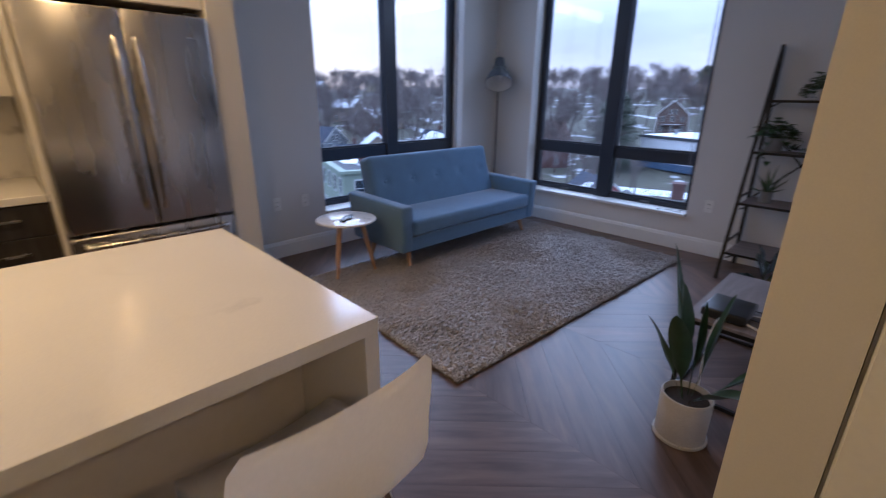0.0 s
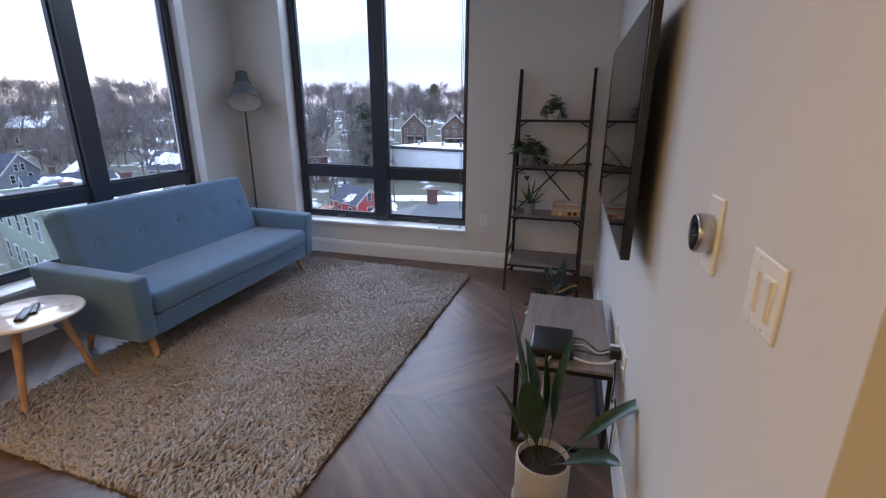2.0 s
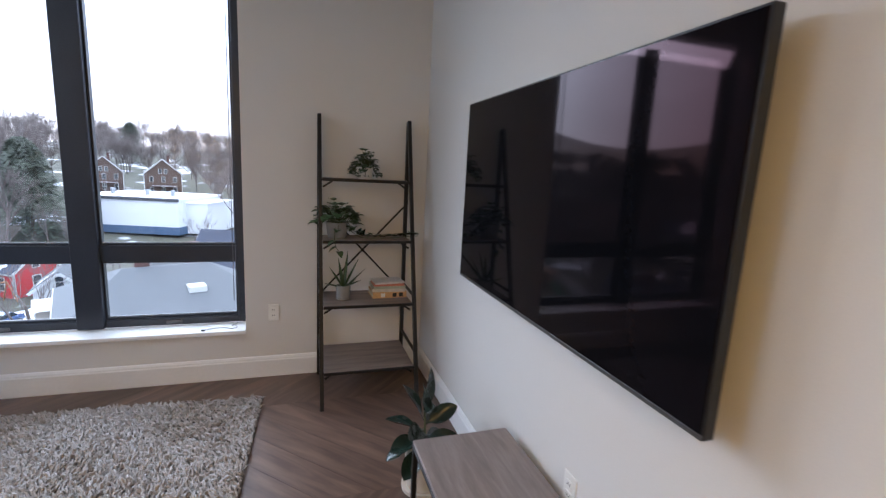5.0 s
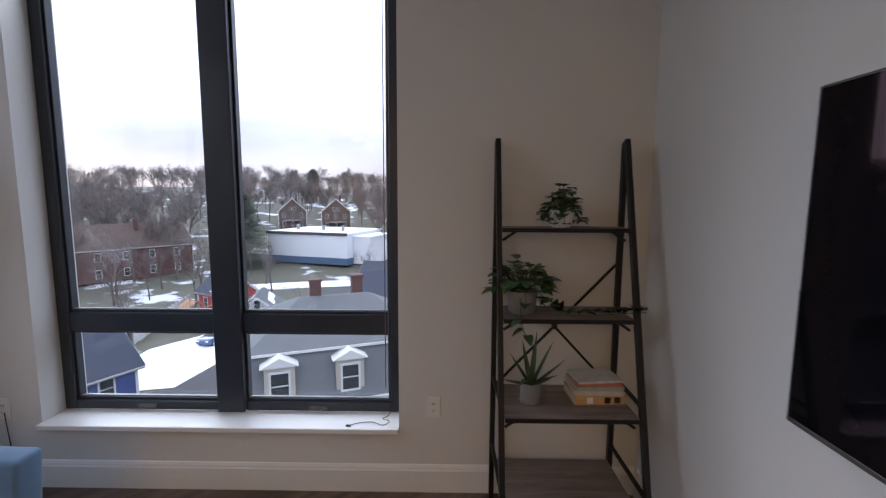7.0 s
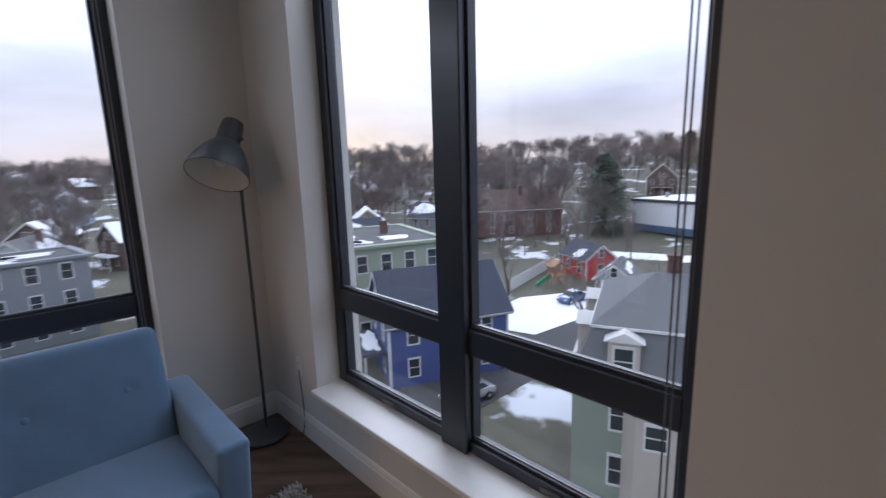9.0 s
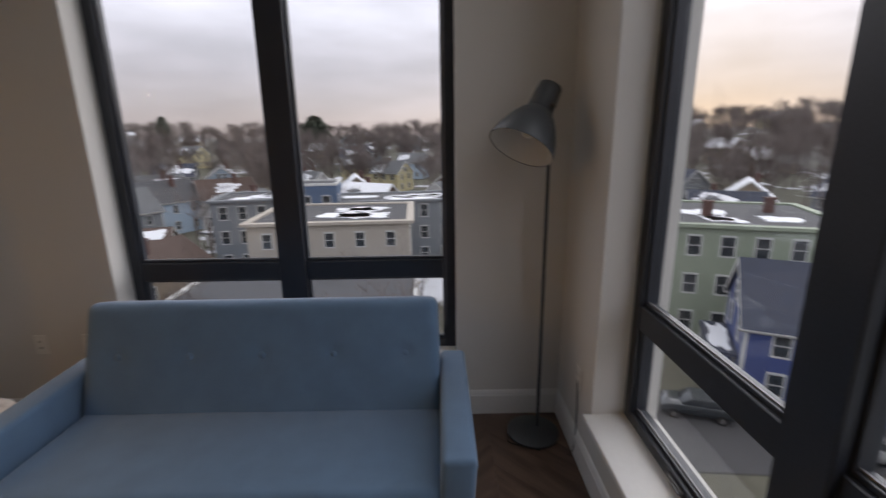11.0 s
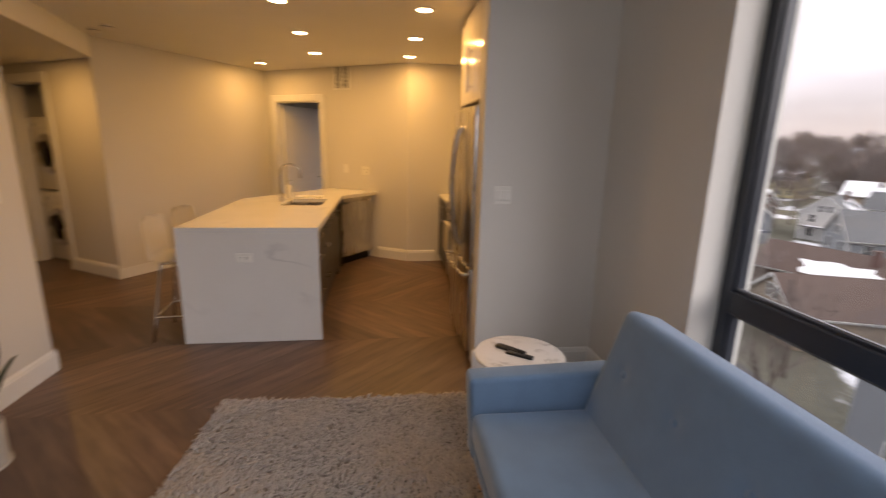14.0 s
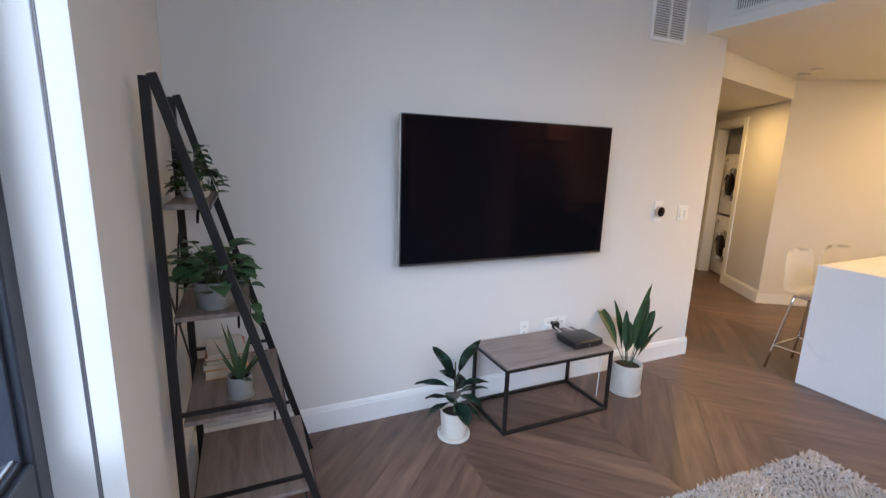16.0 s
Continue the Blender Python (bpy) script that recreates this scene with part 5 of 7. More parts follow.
pj = empty("pitcher", (0.62, 0.66, 0.915), "pale tapered pitcher on the worktop", "pitcher")
part("pitcher_body", lathe([(0, 0), (0.062, 0), (0.066, 0.006), (0.040, 0.24), (0.042, 0.262), (0.039, 0.262), (0.037, 0.24), (0.05, 0.12)], (0.62, 0.66, 0.9155), 32), CERAM, pj, smooth=40)
part("pitcher_handle", tube([(0.62, 0.615, 1.14), (0.62, 0.565, 1.12), (0.62, 0.565, 1.03), (0.62, 0.604, 0.99)], 0.007, 8, steps=4), CERAM, pj, smooth=50)

# peninsula
TOP = [(2.29, 1.355), (2.29, -0.78), (1.868, -1.352), (2.525, -1.762), (3.345, -0.42), (3.317, 1.355)]
SINK = (2.43, 2.82, -0.46, 0.10)
pn = empty("island_worktop", (2.8, 0.4, 0), "white quartz island worktop with a waterfall end", "worktop")
b = bmesh.new()
vo = [b.verts.new((x, y, 0.915)) for x, y in TOP]
vi = [b.verts.new((x, y, 0.915)) for x, y in ((SINK[0], SINK[2]), (SINK[1], SINK[2]), (SINK[1], SINK[3]), (SINK[0], SINK[3]))]
ed = [b.edges.new((r[i], r[(i + 1) % len(r)])) for r in (vo, vi) for i in range(len(r))]
bmesh.ops.triangle_fill(b, edges=ed, use_beauty=True)
ext = bmesh.ops.extrude_face_region(b, geom=list(b.faces))
bmesh.ops.translate(b, verts=[g for g in ext["geom"] if isinstance(g, bmesh.types.BMVert)], vec=(0, 0, -0.04))
bmesh.ops.recalc_face_normals(b, faces=list(b.faces))
part("worktop_slab", b, QUARTZ, pn)
part("waterfall_panel", box(2.29, 3.317, 1.315, 1.3548, 0.0, 0.8748, 0.001, 1), QUARTZ, pn, "quartz slab reaching down to the floor")
sk = empty("kitchen_sink", ((SINK[0] + SINK[1]) / 2, -0.18, 0.7), "undermount stainless steel sink", "sink")
x0, x1, y0, y1 = SINK[0] - 0.006, SINK[1] + 0.006, SINK[2] - 0.006, SINK[3] + 0.006
for a in ((x0 - 0.012, x0, y0, y1, 0.70, 0.874), (x1, x1 + 0.012, y0, y1, 0.70, 0.874), (x0, x1, y0 - 0.012, y0, 0.70, 0.874), (x0, x1, y1, y1 + 0.012, 0.70, 0.874)):
    part("basin_wall", box(*a), STEEL, sk)
part("basin_floor", box(x0, x1, y0, y1, 0.69, 0.70), STEEL, sk)
part("drain", lathe([(0, 0.002), (0.03, 0.002), (0.042, 0.0008), (0.042, 0)], (2.62, -0.18, 0.70), 24), CHROME, sk)
fc = empty("kitchen_faucet", (2.875, -0.20, 0.915), "tall chrome gooseneck faucet", "faucet")
part("faucet_base", lathe([(0, 0), (0.028, 0), (0.028, 0.006), (0.020, 0.012), (0.019, 0.10), (0, 0.10)], (2.875, -0.20, 0.9152), 24), CHROME, fc, smooth=40)
part("spout", tube([(2.875, -0.20, 1.0), (2.875, -0.20, 1.20), (2.865, -0.20, 1.27), (2.82, -0.20, 1.305), (2.75, -0.20, 1.31), (2.69, -0.20, 1.285), (2.67, -0.20, 1.24)], 0.012, 12, steps=5), CHROME, fc, smooth=50)
part("spray_head", rod((2.67, -0.20, 1.245), (2.668, -0.20, 1.17), 0.015, 0.017, 16), CHROME, fc, smooth=40)
part("lever", rod((2.875, -0.22, 1.0), (2.885, -0.30, 1.03), 0.006, seg=10), CHROME, fc, smooth=40)
sb = empty("soap_bottle", (2.80, -0.47, 0.915), "white soap bottle with a pump", "soap bottle")
part("bottle", lathe([(0, 0), (0.034, 0), (0.036, 0.005), (0.036, 0.13), (0.028, 0.145), (0.013, 0.15), (0.013, 0.165), (0, 0.165)], (2.86, -0.50, 0.9152), 24), PLASTW, sb, smooth=40)
part("pump", tube([(2.86, -0.50, 1.078), (2.86, -0.50, 1.115), (2.82, -0.50, 1.115)], 0.005, 8), CHROME, sb, smooth=50)
dt = empty("drying_tray", (2.63, -0.66, 0.915), "low white draining tray beside the sink", "tray")
b = box(2.50, 2.80, -0.72, -0.58, 0.9152, 0.927, 0.005, 2)
part("tray_base", b, PLASTW, dt)
for i in range(7):
    part("tray_rib", box(2.53 + i * 0.036, 2.536 + i * 0.036, -0.705, -0.595, 0.9265, 0.932, 0.001, 1), PLASTW, dt)

# island units, x from north to south along the west face, y westwards
MI = Matrix.Translation((2.325, 1.312, 0)) @ Matrix.Rotation(radians(-90), 4, "Z") @ Matrix.Scale(-1, 4, (0, 1, 0))


def island_unit(a, b_, fronts, label):
    s = empty("island_cabinet", (2.62, 1.312 - (a + b_) / 2, 0), label, "cabinet")
    part("cabinet_body", box(2.347, 2.93, 1.312 - b_ + 0.001, 1.312 - a - 0.001, 0.10, 0.69 if "sink" in label else 0.873), CABD, s)
    part("toe_kick", box(2.40, 2.93, 1.312 - b_ + 0.001, 1.312 - a - 0.001, 0.0, 0.099), BLACK, s)
    for f0, f1, z0, z1, nm, hz in fronts:
        d = part(nm, box(2.327, 2.346, 1.312 - f1 + 0.002, 1.312 - f0 - 0.002, z0 + 0.002, z1 - 0.002, 0.002, 1), CABD, s)
        c = 1.312 - (f0 + f1) / 2
        if hz:
            h = bar((2.297, c - 0.09, hz), (2.297, c + 0.09, hz), 0.011, 0.011)
            for dy in (-0.07, 0.07):
                bar((2.300, c + dy, hz), (2.328, c + dy, hz), 0.009, 0.009, bm=h)
            part("handle", h, STEEL, d, "square brushed steel bar handle")


for a in (0.0, 0.46):
    island_unit(a, a + 0.46, [(a, a + 0.46, 0.70, 0.87, "drawer", 0.80), (a, a + 0.46, 0.41, 0.70, "drawer", 0.62), (a, a + 0.46, 0.10, 0.41, "drawer", 0.33)], "dark wood drawer unit in the island")
island_unit(0.92, 1.80, [(0.92, 1.36, 0.10, 0.87, "cabinet_door", 0.80), (1.36, 1.80, 0.10, 0.87, "cabinet_door", 0.80)], "dark wood sink cabinet in the island")
solid("island_back_panel", box(2.94, 2.96, -0.50, 1.313, 0.0, 0.874, 0.002, 1), CABW, "white panel on the stool side of the island", "cabinet panel")
solid("island_corner_panel", prism([(2.335, -0.52), (2.335, -0.80), (2.44, -0.86), (2.94, -0.60), (2.94, -0.52)], 0.0, 0.69), CABD, "dark wood corner filler of the island", "cabinet panel")
A0 = Vector((2.335, -0.80))
wd = (Vector((1.90, -1.372)) - A0).normalized()
nd = Vector((wd.y, -wd.x))  # towards the wall side
if nd.dot(U) < 0:
    nd = -nd
dw = empty("dishwasher", (*(A0 + wd * 0.36 + nd * 0.3), 0), "stainless dishwasher under the angled worktop", "dishwasher")
MD = Matrix(((wd.x, nd.x, 0, A0.x), (wd.y, nd.y, 0, A0.y), (0, 0, 1, 0), (0, 0, 0, 1)))


def angled(nm, b, mat, lab="", smooth=None, root=None):
    b.transform(MD)
    bmesh.ops.recalc_face_normals(b, faces=list(b.faces))
    return part(nm, b, mat, root or dw, lab, smooth)


angled("tub", box(0.09, 0.69, 0.06, 0.60, 0.10, 0.868), STEELD)
angled("door_panel", box(0.092, 0.688, 0.028, 0.058, 0.115, 0.868, 0.005, 2), STEEL, "brushed steel door panel")
angled("bar_handle", tube([(0.13, 0.03, 0.80), (0.135, -0.012, 0.805), (0.645, -0.012, 0.805), (0.65, 0.03, 0.80)], 0.010, 10), STEEL, "steel bar handle", 50)
angled("toe_panel", box(0.092, 0.688, 0.10, 0.12, 0.0, 0.10), BLACK)
solid_ = box(0.0, 0.086, 0.03, 0.60, 0.0, 0.872)
solid_.transform(MD)
bmesh.ops.recalc_face_normals(solid_, faces=list(solid_.faces))
solid("dishwasher_filler", solid_, CABD, "dark wood filler beside the dishwasher", "cabinet panel")


def bar_stool():
    s = empty("bar_stool", (0, 0, 0), "white moulded bar stool with chrome tube legs", "bar stool", "stools at the island")
    b = bmesh.new()
    prof = [(-0.20, 0.615), (-0.19, 0.632), (-0.14, 0.636), (-0.05, 0.628), (0.05, 0.626), (0.12, 0.634), (0.165, 0.660), (0.185, 0.71), (0.195, 0.78), (0.205, 0.86), (0.215, 0.93), (0.218, 0.965)]
    rows = []
    nx = 14
    for i, (x, z) in enumerate(prof):
        t = i / (len(prof) - 1)
        hw = 0.200 if t < 0.45 else 0.200 + 0.012 * math.sin(math.pi * (t - 0.45) / 0.55)
        row = []
        for j in range(nx + 1):
            k = 2 * j / nx - 1
            r = 1.0
            edge = 0.0
            if i <= 1:
                hw2 = hw - (0.03 if i == 0 else 0.01)
            elif i >= len(prof) - 2:
                hw2 = hw - (0.022 if i == len(prof) - 1 else 0.006)
            else:
                hw2 = hw
            curve = abs(k) ** 2.4
            xx = x - (0.034 * curve if t > 0.5 else 0.0) * min(1, (t - 0.4) * 3)
            zz = z + (0.022 * curve if t <= 0.5 else 0.0) - (0.012 * curve if i == len(prof) - 1 else 0)
            row.append(b.verts.new((xx, k * hw2, zz)))
        rows.append(row)
    for a, c in zip(rows, rows[1:]):
        for j in range(nx):
            b.faces.new((a[j], a[j + 1], c[j + 1], c[j]))
    bmesh.ops.solidify(b, geom=list(b.faces), thickness=-0.011)
    bmesh.ops.recalc_face_normals(b, faces=list(b.faces))
    part("seat_shell", b, SHELL, s, "glossy white moulded seat and back", 60)
    for sy in (-1, 1):
        for x0, x1 in ((-0.13, -0.20), (0.11, 0.19)):
            part("leg", tube([(x0, sy * 0.12, 0.612), (x0 * 1.06, sy * 0.14, 0.55), (x1, sy * 0.205, 0.003)], 0.010, 10, steps=3), CHROME, s, "chrome tube leg", 50)
    for p, q in (((-0.178, -0.184, 0.20), (-0.178, 0.184, 0.20)), ((0.166, -0.184, 0.20), (0.166, 0.184, 0.20)), ((-0.178, -0.184, 0.20), (0.166, -0.184, 0.20)), ((-0.178, 0.184, 0.20), (0.166, 0.184, 0.20))):
        part("footrest_bar", rod(p, q, 0.008, seg=10), CHROME, s, smooth=50)
    part("seat_mount", box(-0.13, 0.12, -0.12, 0.12, 0.604, 0.617, 0.004, 1), CHROME, s)
    return s


SHELL = surf("white_moulded_plastic", (0.92, 0.91, 0.89), 0.5, var=0.03, scale=4, grain=90, bump=0.02)
st = bar_stool()
st.matrix_basis = turned(3, (3.385, 1.10, 0))
copy_thing(st, turned(-2, (3.385, 0.575, 0)))

# laundry closet
HL = H0 - 0.47 * U
MLc = Matrix(((U.x, V2.x, 0, HL.x), (U.y, V2.y, 0, HL.y), (0, 0, 1, 0), (0, 0, 0, 1)))


def closet(nm, b, mat, root, lab="", smooth=None):
    b.transform(MLc)
    bmesh.ops.recalc_face_normals(b, faces=list(b.faces))
    return part(nm, b, mat, root, lab, smooth)


cl = empty("laundry_closet", (*(HL + 1.7 * U - 0.6 * V2), 0), "white painted laundry closet recess", "closet", kind="structure")
closet("closet_side", box(1.14, 1.19, -1.00, -0.122, 0, 2.5), WALL, cl)
closet("closet_side", box(2.30, 2.35, -1.00, -0.122, 0, 2.5), WALL, cl)
closet("closet_back", box(1.19, 2.30, -1.00, -0.95, 0, 2.5), WALL, cl)
for z0, lab, nm in ((0.012, "white front-loading washing machine", "washing_machine"), (0.90, "white front-loading tumble dryer stacked on the washer", "tumble_dryer")):
    q = HL + 1.83 * U - 0.47 * V2
    wm = empty(nm, (*q, z0), lab, nm.replace("_", " "))
    closet("appliance_body", box(1.505, 2.155, -0.80, -0.14, z0, z0 + 0.86, 0.02, 2), WHITEAPP, wm, smooth=40)
    mm = Matrix.Translation((1.82, -0.14, z0 + 0.43)) @ Matrix.Rotation(radians(-90), 4, "X")
    closet("door_ring", lathe([(0.155, 0.0), (0.235, 0.0), (0.235, 0.012), (0.215, 0.035), (0.175, 0.040), (0.155, 0.015)], m=mm, seg=48), STEEL, wm, "silver door ring", 40)
    closet("door_glass", lathe([(0.0, 0.045), (0.10, 0.038), (0.165, 0.018), (0.165, 0.0)], m=mm, seg=48), SCREEN, wm, "dark domed door glass", 60)
    closet("control_strip", box(1.53, 2.13, -0.139, -0.132, z0 + 0.72, z0 + 0.83, 0.003, 1), WHITEAPP, wm, "white control strip")
    closet("dial", rod((2.03, -0.132, z0 + 0.775), (2.03, -0.112, z0 + 0.775), 0.03, 0.027, 24), CHROME, wm, smooth=40)


# ---------------------------------------------------------------- outside
GZ = -16.0
ASPH = surf("dark_roofing", (0.065, 0.066, 0.072), 0.9, var=0.2, scale=1.5, grain=14, bump=0.3, island=0.0)
SHING = surf("grey_shingle", (0.115, 0.12, 0.127), 0.9, var=0.2, scale=1.2, grain=9, bump=0.4, dist=0.02)
SHINGB = surf("brown_shingle", (0.085, 0.057, 0.048), 0.9, var=0.22, scale=1.2, grain=9, bump=0.4, dist=0.02)
SHINGD = surf("blue_black_shingle", (0.045, 0.052, 0.075), 0.9, var=0.2, scale=1.2, grain=9, bump=0.4, dist=0.02)
SNOW = surf("snow", (0.74, 0.76, 0.80), 0.8, var=0.08, scale=0.8, grain=6, bump=0.3, dist=0.05)
BRICK = surf("red_brick", (0.105, 0.056, 0.048), 0.9, var=0.25, scale=1.5, grain=12, bump=0.3)
GLASSO = surf("dark_house_glass", (0.03, 0.035, 0.04), 0.12, var=0.2, bump=0)
WHITEO = surf("weathered_white_paint", (0.50, 0.50, 0.485), 0.7, var=0.08, scale=2, grain=20)
BARK = surf("winter_bark", (0.105, 0.082, 0.070), 0.95, var=0.25, scale=3, grain=20, bump=0.3, pieces=0.2)
# twig and needle colours lightened to hold the distance haze
TWIG = surf("winter_twigs", (0.165, 0.135, 0.125), 0.95, var=0.25, scale=0.3, grain=5, bump=0, pieces=0.2, island=0.15)
PINE = surf("pine_needles", (0.095, 0.115, 0.085), 0.9, var=0.2, scale=0.5, grain=9, bump=0.3, island=0.12, tint=(0.115, 0.13, 0.095))


def siding(name, col):
    """Clapboards: fine shadow lines along the wall."""
    m = surf(name, col, 0.75, var=0.1, scale=0.7, grain=10, bump=0.0, pieces=0.05)
    n, l, p = m.node_tree.nodes, m.node_tree.links, m.node_tree.nodes["Principled BSDF"]
    tc, sp, mu, fr, bp = n.new("ShaderNodeTexCoord"), n.new("ShaderNodeSeparateXYZ"), n.new("ShaderNodeMath"), n.new("ShaderNodeMath"), n.new("ShaderNodeBump")
    l.new(tc.outputs["Object"], sp.inputs[0])
    mu.operation, mu.inputs[1].default_value = "MULTIPLY", 7.0
    fr.operation = "FRACT"
    l.new(sp.outputs["Z"], mu.inputs[0])
    l.new(mu.outputs[0], fr.inputs[0])
    bp.inputs["Strength"].default_value, bp.inputs["Distance"].default_value = 0.5, 0.03
    l.new(fr.outputs[0], bp.inputs["Height"])
    l.new(bp.outputs[0], p.inputs["Normal"])
    return m


SID = {k: siding(k + "_siding", c) for k, c in dict(blue=(0.056, 0.078, 0.21), sage=(0.20, 0.235, 0.185), palegreen=(0.25, 0.29, 0.22), cream=(0.40, 0.36, 0.31), grey=(0.18, 0.195, 0.21), slate=(0.075, 0.12, 0.20),
       tan=(0.25, 0.20, 0.15), white=(0.44, 0.44, 0.43), umber=(0.10, 0.065, 0.05), lightblue=(0.30, 0.38, 0.46), rust=(0.28, 0.12, 0.07), yellow=(0.50, 0.44, 0.26)).items()}


def ground():
    rs = [0, 20, 45, 70, 95, 120, 150, 190, 240, 300, 380, 500, 700, 1000, 1500, 2400, 3600]
    north = lambda a: 0.5 - 0.5 * math.cos(math.pi * min(1, max(0, (170 - math.degrees(a) % 360) / 35)))
    h = lambda r, a: GZ + 0.0 if r < 100 else GZ + (15.0 + 7.0 * north(a)) * min(1, (r - 100) / 240) ** 1.15 + (0.6 * math.sin(a * 7) + 0.8 * math.sin(a * 3 + 1)) * min(1, (r - 100) / 200) + max(0, (r - 500) / 3100) * 7
    b, na, rows = bmesh.new(), 96, []
    for r in rs:
        rows.append([b.verts.new((r * math.cos(2 * math.pi * k / na), r * math.sin(2 * math.pi * k / na), h(r, 2 * math.pi * k / na))) for k in range(na)] if r else [b.verts.new((0, 0, GZ))])
    for i in range(len(rs) - 1):
        for k in range(na):
            k2 = (k + 1) % na
            if i == 0:
                b.faces.new((rows[0][0], rows[1][k], rows[1][k2]))
            else:
                b.faces.new((rows[i][k], rows[i + 1][k], rows[i + 1][k2], rows[i][k2]))
    m = surf("winter_ground", (0.075, 0.066, 0.055), 0.95, var=0.3, scale=0.05, grain=1.2, bump=0.3, dist=0.1, tint=(0.10, 0.10, 0.07))
    n, l, p = m.node_tree.nodes, m.node_tree.links, m.node_tree.nodes["Principled BSDF"]
    tc, ns, rp, mx = n.new("ShaderNodeTexCoord"), n.new("ShaderNodeTexNoise"), n.new("ShaderNodeValToRGB"), n.new("ShaderNodeMixRGB")
    ns.inputs["Scale"].default_value, ns.inputs["Detail"].default_value = 0.11, 7
    l.new(tc.outputs["Object"], ns.inputs["Vector"])
    rp.color_ramp.elements[0].position, rp.color_ramp.elements[1].position = 0.57, 0.62
    l.new(ns.outputs["Fac"], rp.inputs[0])
    l.new(rp.outputs[0], mx.inputs[0])
    l.new(p.inputs["Base Color"].links[0].from_socket, mx.inputs[1])
    mx.inputs[2].default_value = (0.58, 0.60, 0.65, 1)
    l.new(mx.outputs[0], p.inputs["Base Color"])
    solid("ground", b, m, "winter ground with patches of old snow", "ground", kind="structure")
    return h


hill = ground()


def gz(x, y):
    return hill(math.hypot(x, y), math.atan2(y, x))


def pwin(root, m, x, z, w, h, sash=True, trim=0.11, joined=False):
    """A house window on the wall plane y = 0 of m, facing +y."""
    b = box(x - w / 2 - trim, x + w / 2 + trim, -0.02, 0.06, z - trim, z, 0)
    box(x - w / 2 - trim, x + w / 2 + trim, -0.02, 0.07, z + h, z + h + trim * 1.3, 0, bm=b)
    for s in (-1, 1):
        box(x + s * (w / 2 + trim / 2) - trim / 2, x + s * (w / 2 + trim / 2) + trim / 2, -0.02, 0.055, z, z + h, 0, bm=b)
    if sash:
        box(x - w / 2, x + w / 2, -0.02, 0.035, z + h / 2 - 0.03, z + h / 2 + 0.03, 0, bm=b)
    b.transform(m)
    bmesh.ops.recalc_face_normals(b, faces=list(b.faces))
    if joined:
        g = box(x - w / 2, x + w / 2, -0.02, 0.012, z, z + h)
        g.transform(m)
        bmesh.ops.recalc_face_normals(g, faces=list(g.faces))
        k = len(b.faces)
        join(b, g)
        b.faces.ensure_lookup_table()
        for face in b.faces[k:]:
            face.material_index = 1
        part("window", b, [WHITEO, GLASSO], root)
        return
    f = part("window", b, WHITEO, root)
    b = box(x - w / 2, x + w / 2, -0.02, 0.012, z, z + h)
    b.transform(m)
    bmesh.ops.recalc_face_normals(b, faces=list(b.faces))
    part("pane", b, GLASSO, f)


def side(cx, cy, z, ang, off):
    """Wall plane whose outward normal is ang degrees, off metres from the middle."""
    a = radians(ang)
    n = Vector((math.cos(a), math.sin(a), 0))
    x = Vector((-n.y, n.x, 0))
    m = Matrix((x, n, Vector((0, 0, 1)))).transposed().to_4x4()
    m.translation = Vector((cx, cy, z)) + n * off
    return m


def snow_cap(root, m, x0, x1, y0, y1, seed, lift=0.05):
    """An uneven snow patch on the plane z = 0 of m."""
    rng = random.Random(seed)
    n = 18
    pts = []
    for k in range(n):
        a = 2 * math.pi * k / n
        c, s = math.cos(a), math.sin(a)
        q = 1 / max(abs(c), abs(s)) * rng.uniform(0.55, 1.0)
        pts.append(((x0 + x1) / 2 + c * q * (x1 - x0) / 2, (y0 + y1) / 2 + s * q * (y1 - y0) / 2))
    b = prism(pts, 0.0, lift)
    b.transform(m)
    bmesh.ops.recalc_face_normals(b, faces=list(b.faces))
    part("roof_snow", b, SNOW, root, "patch of old snow")


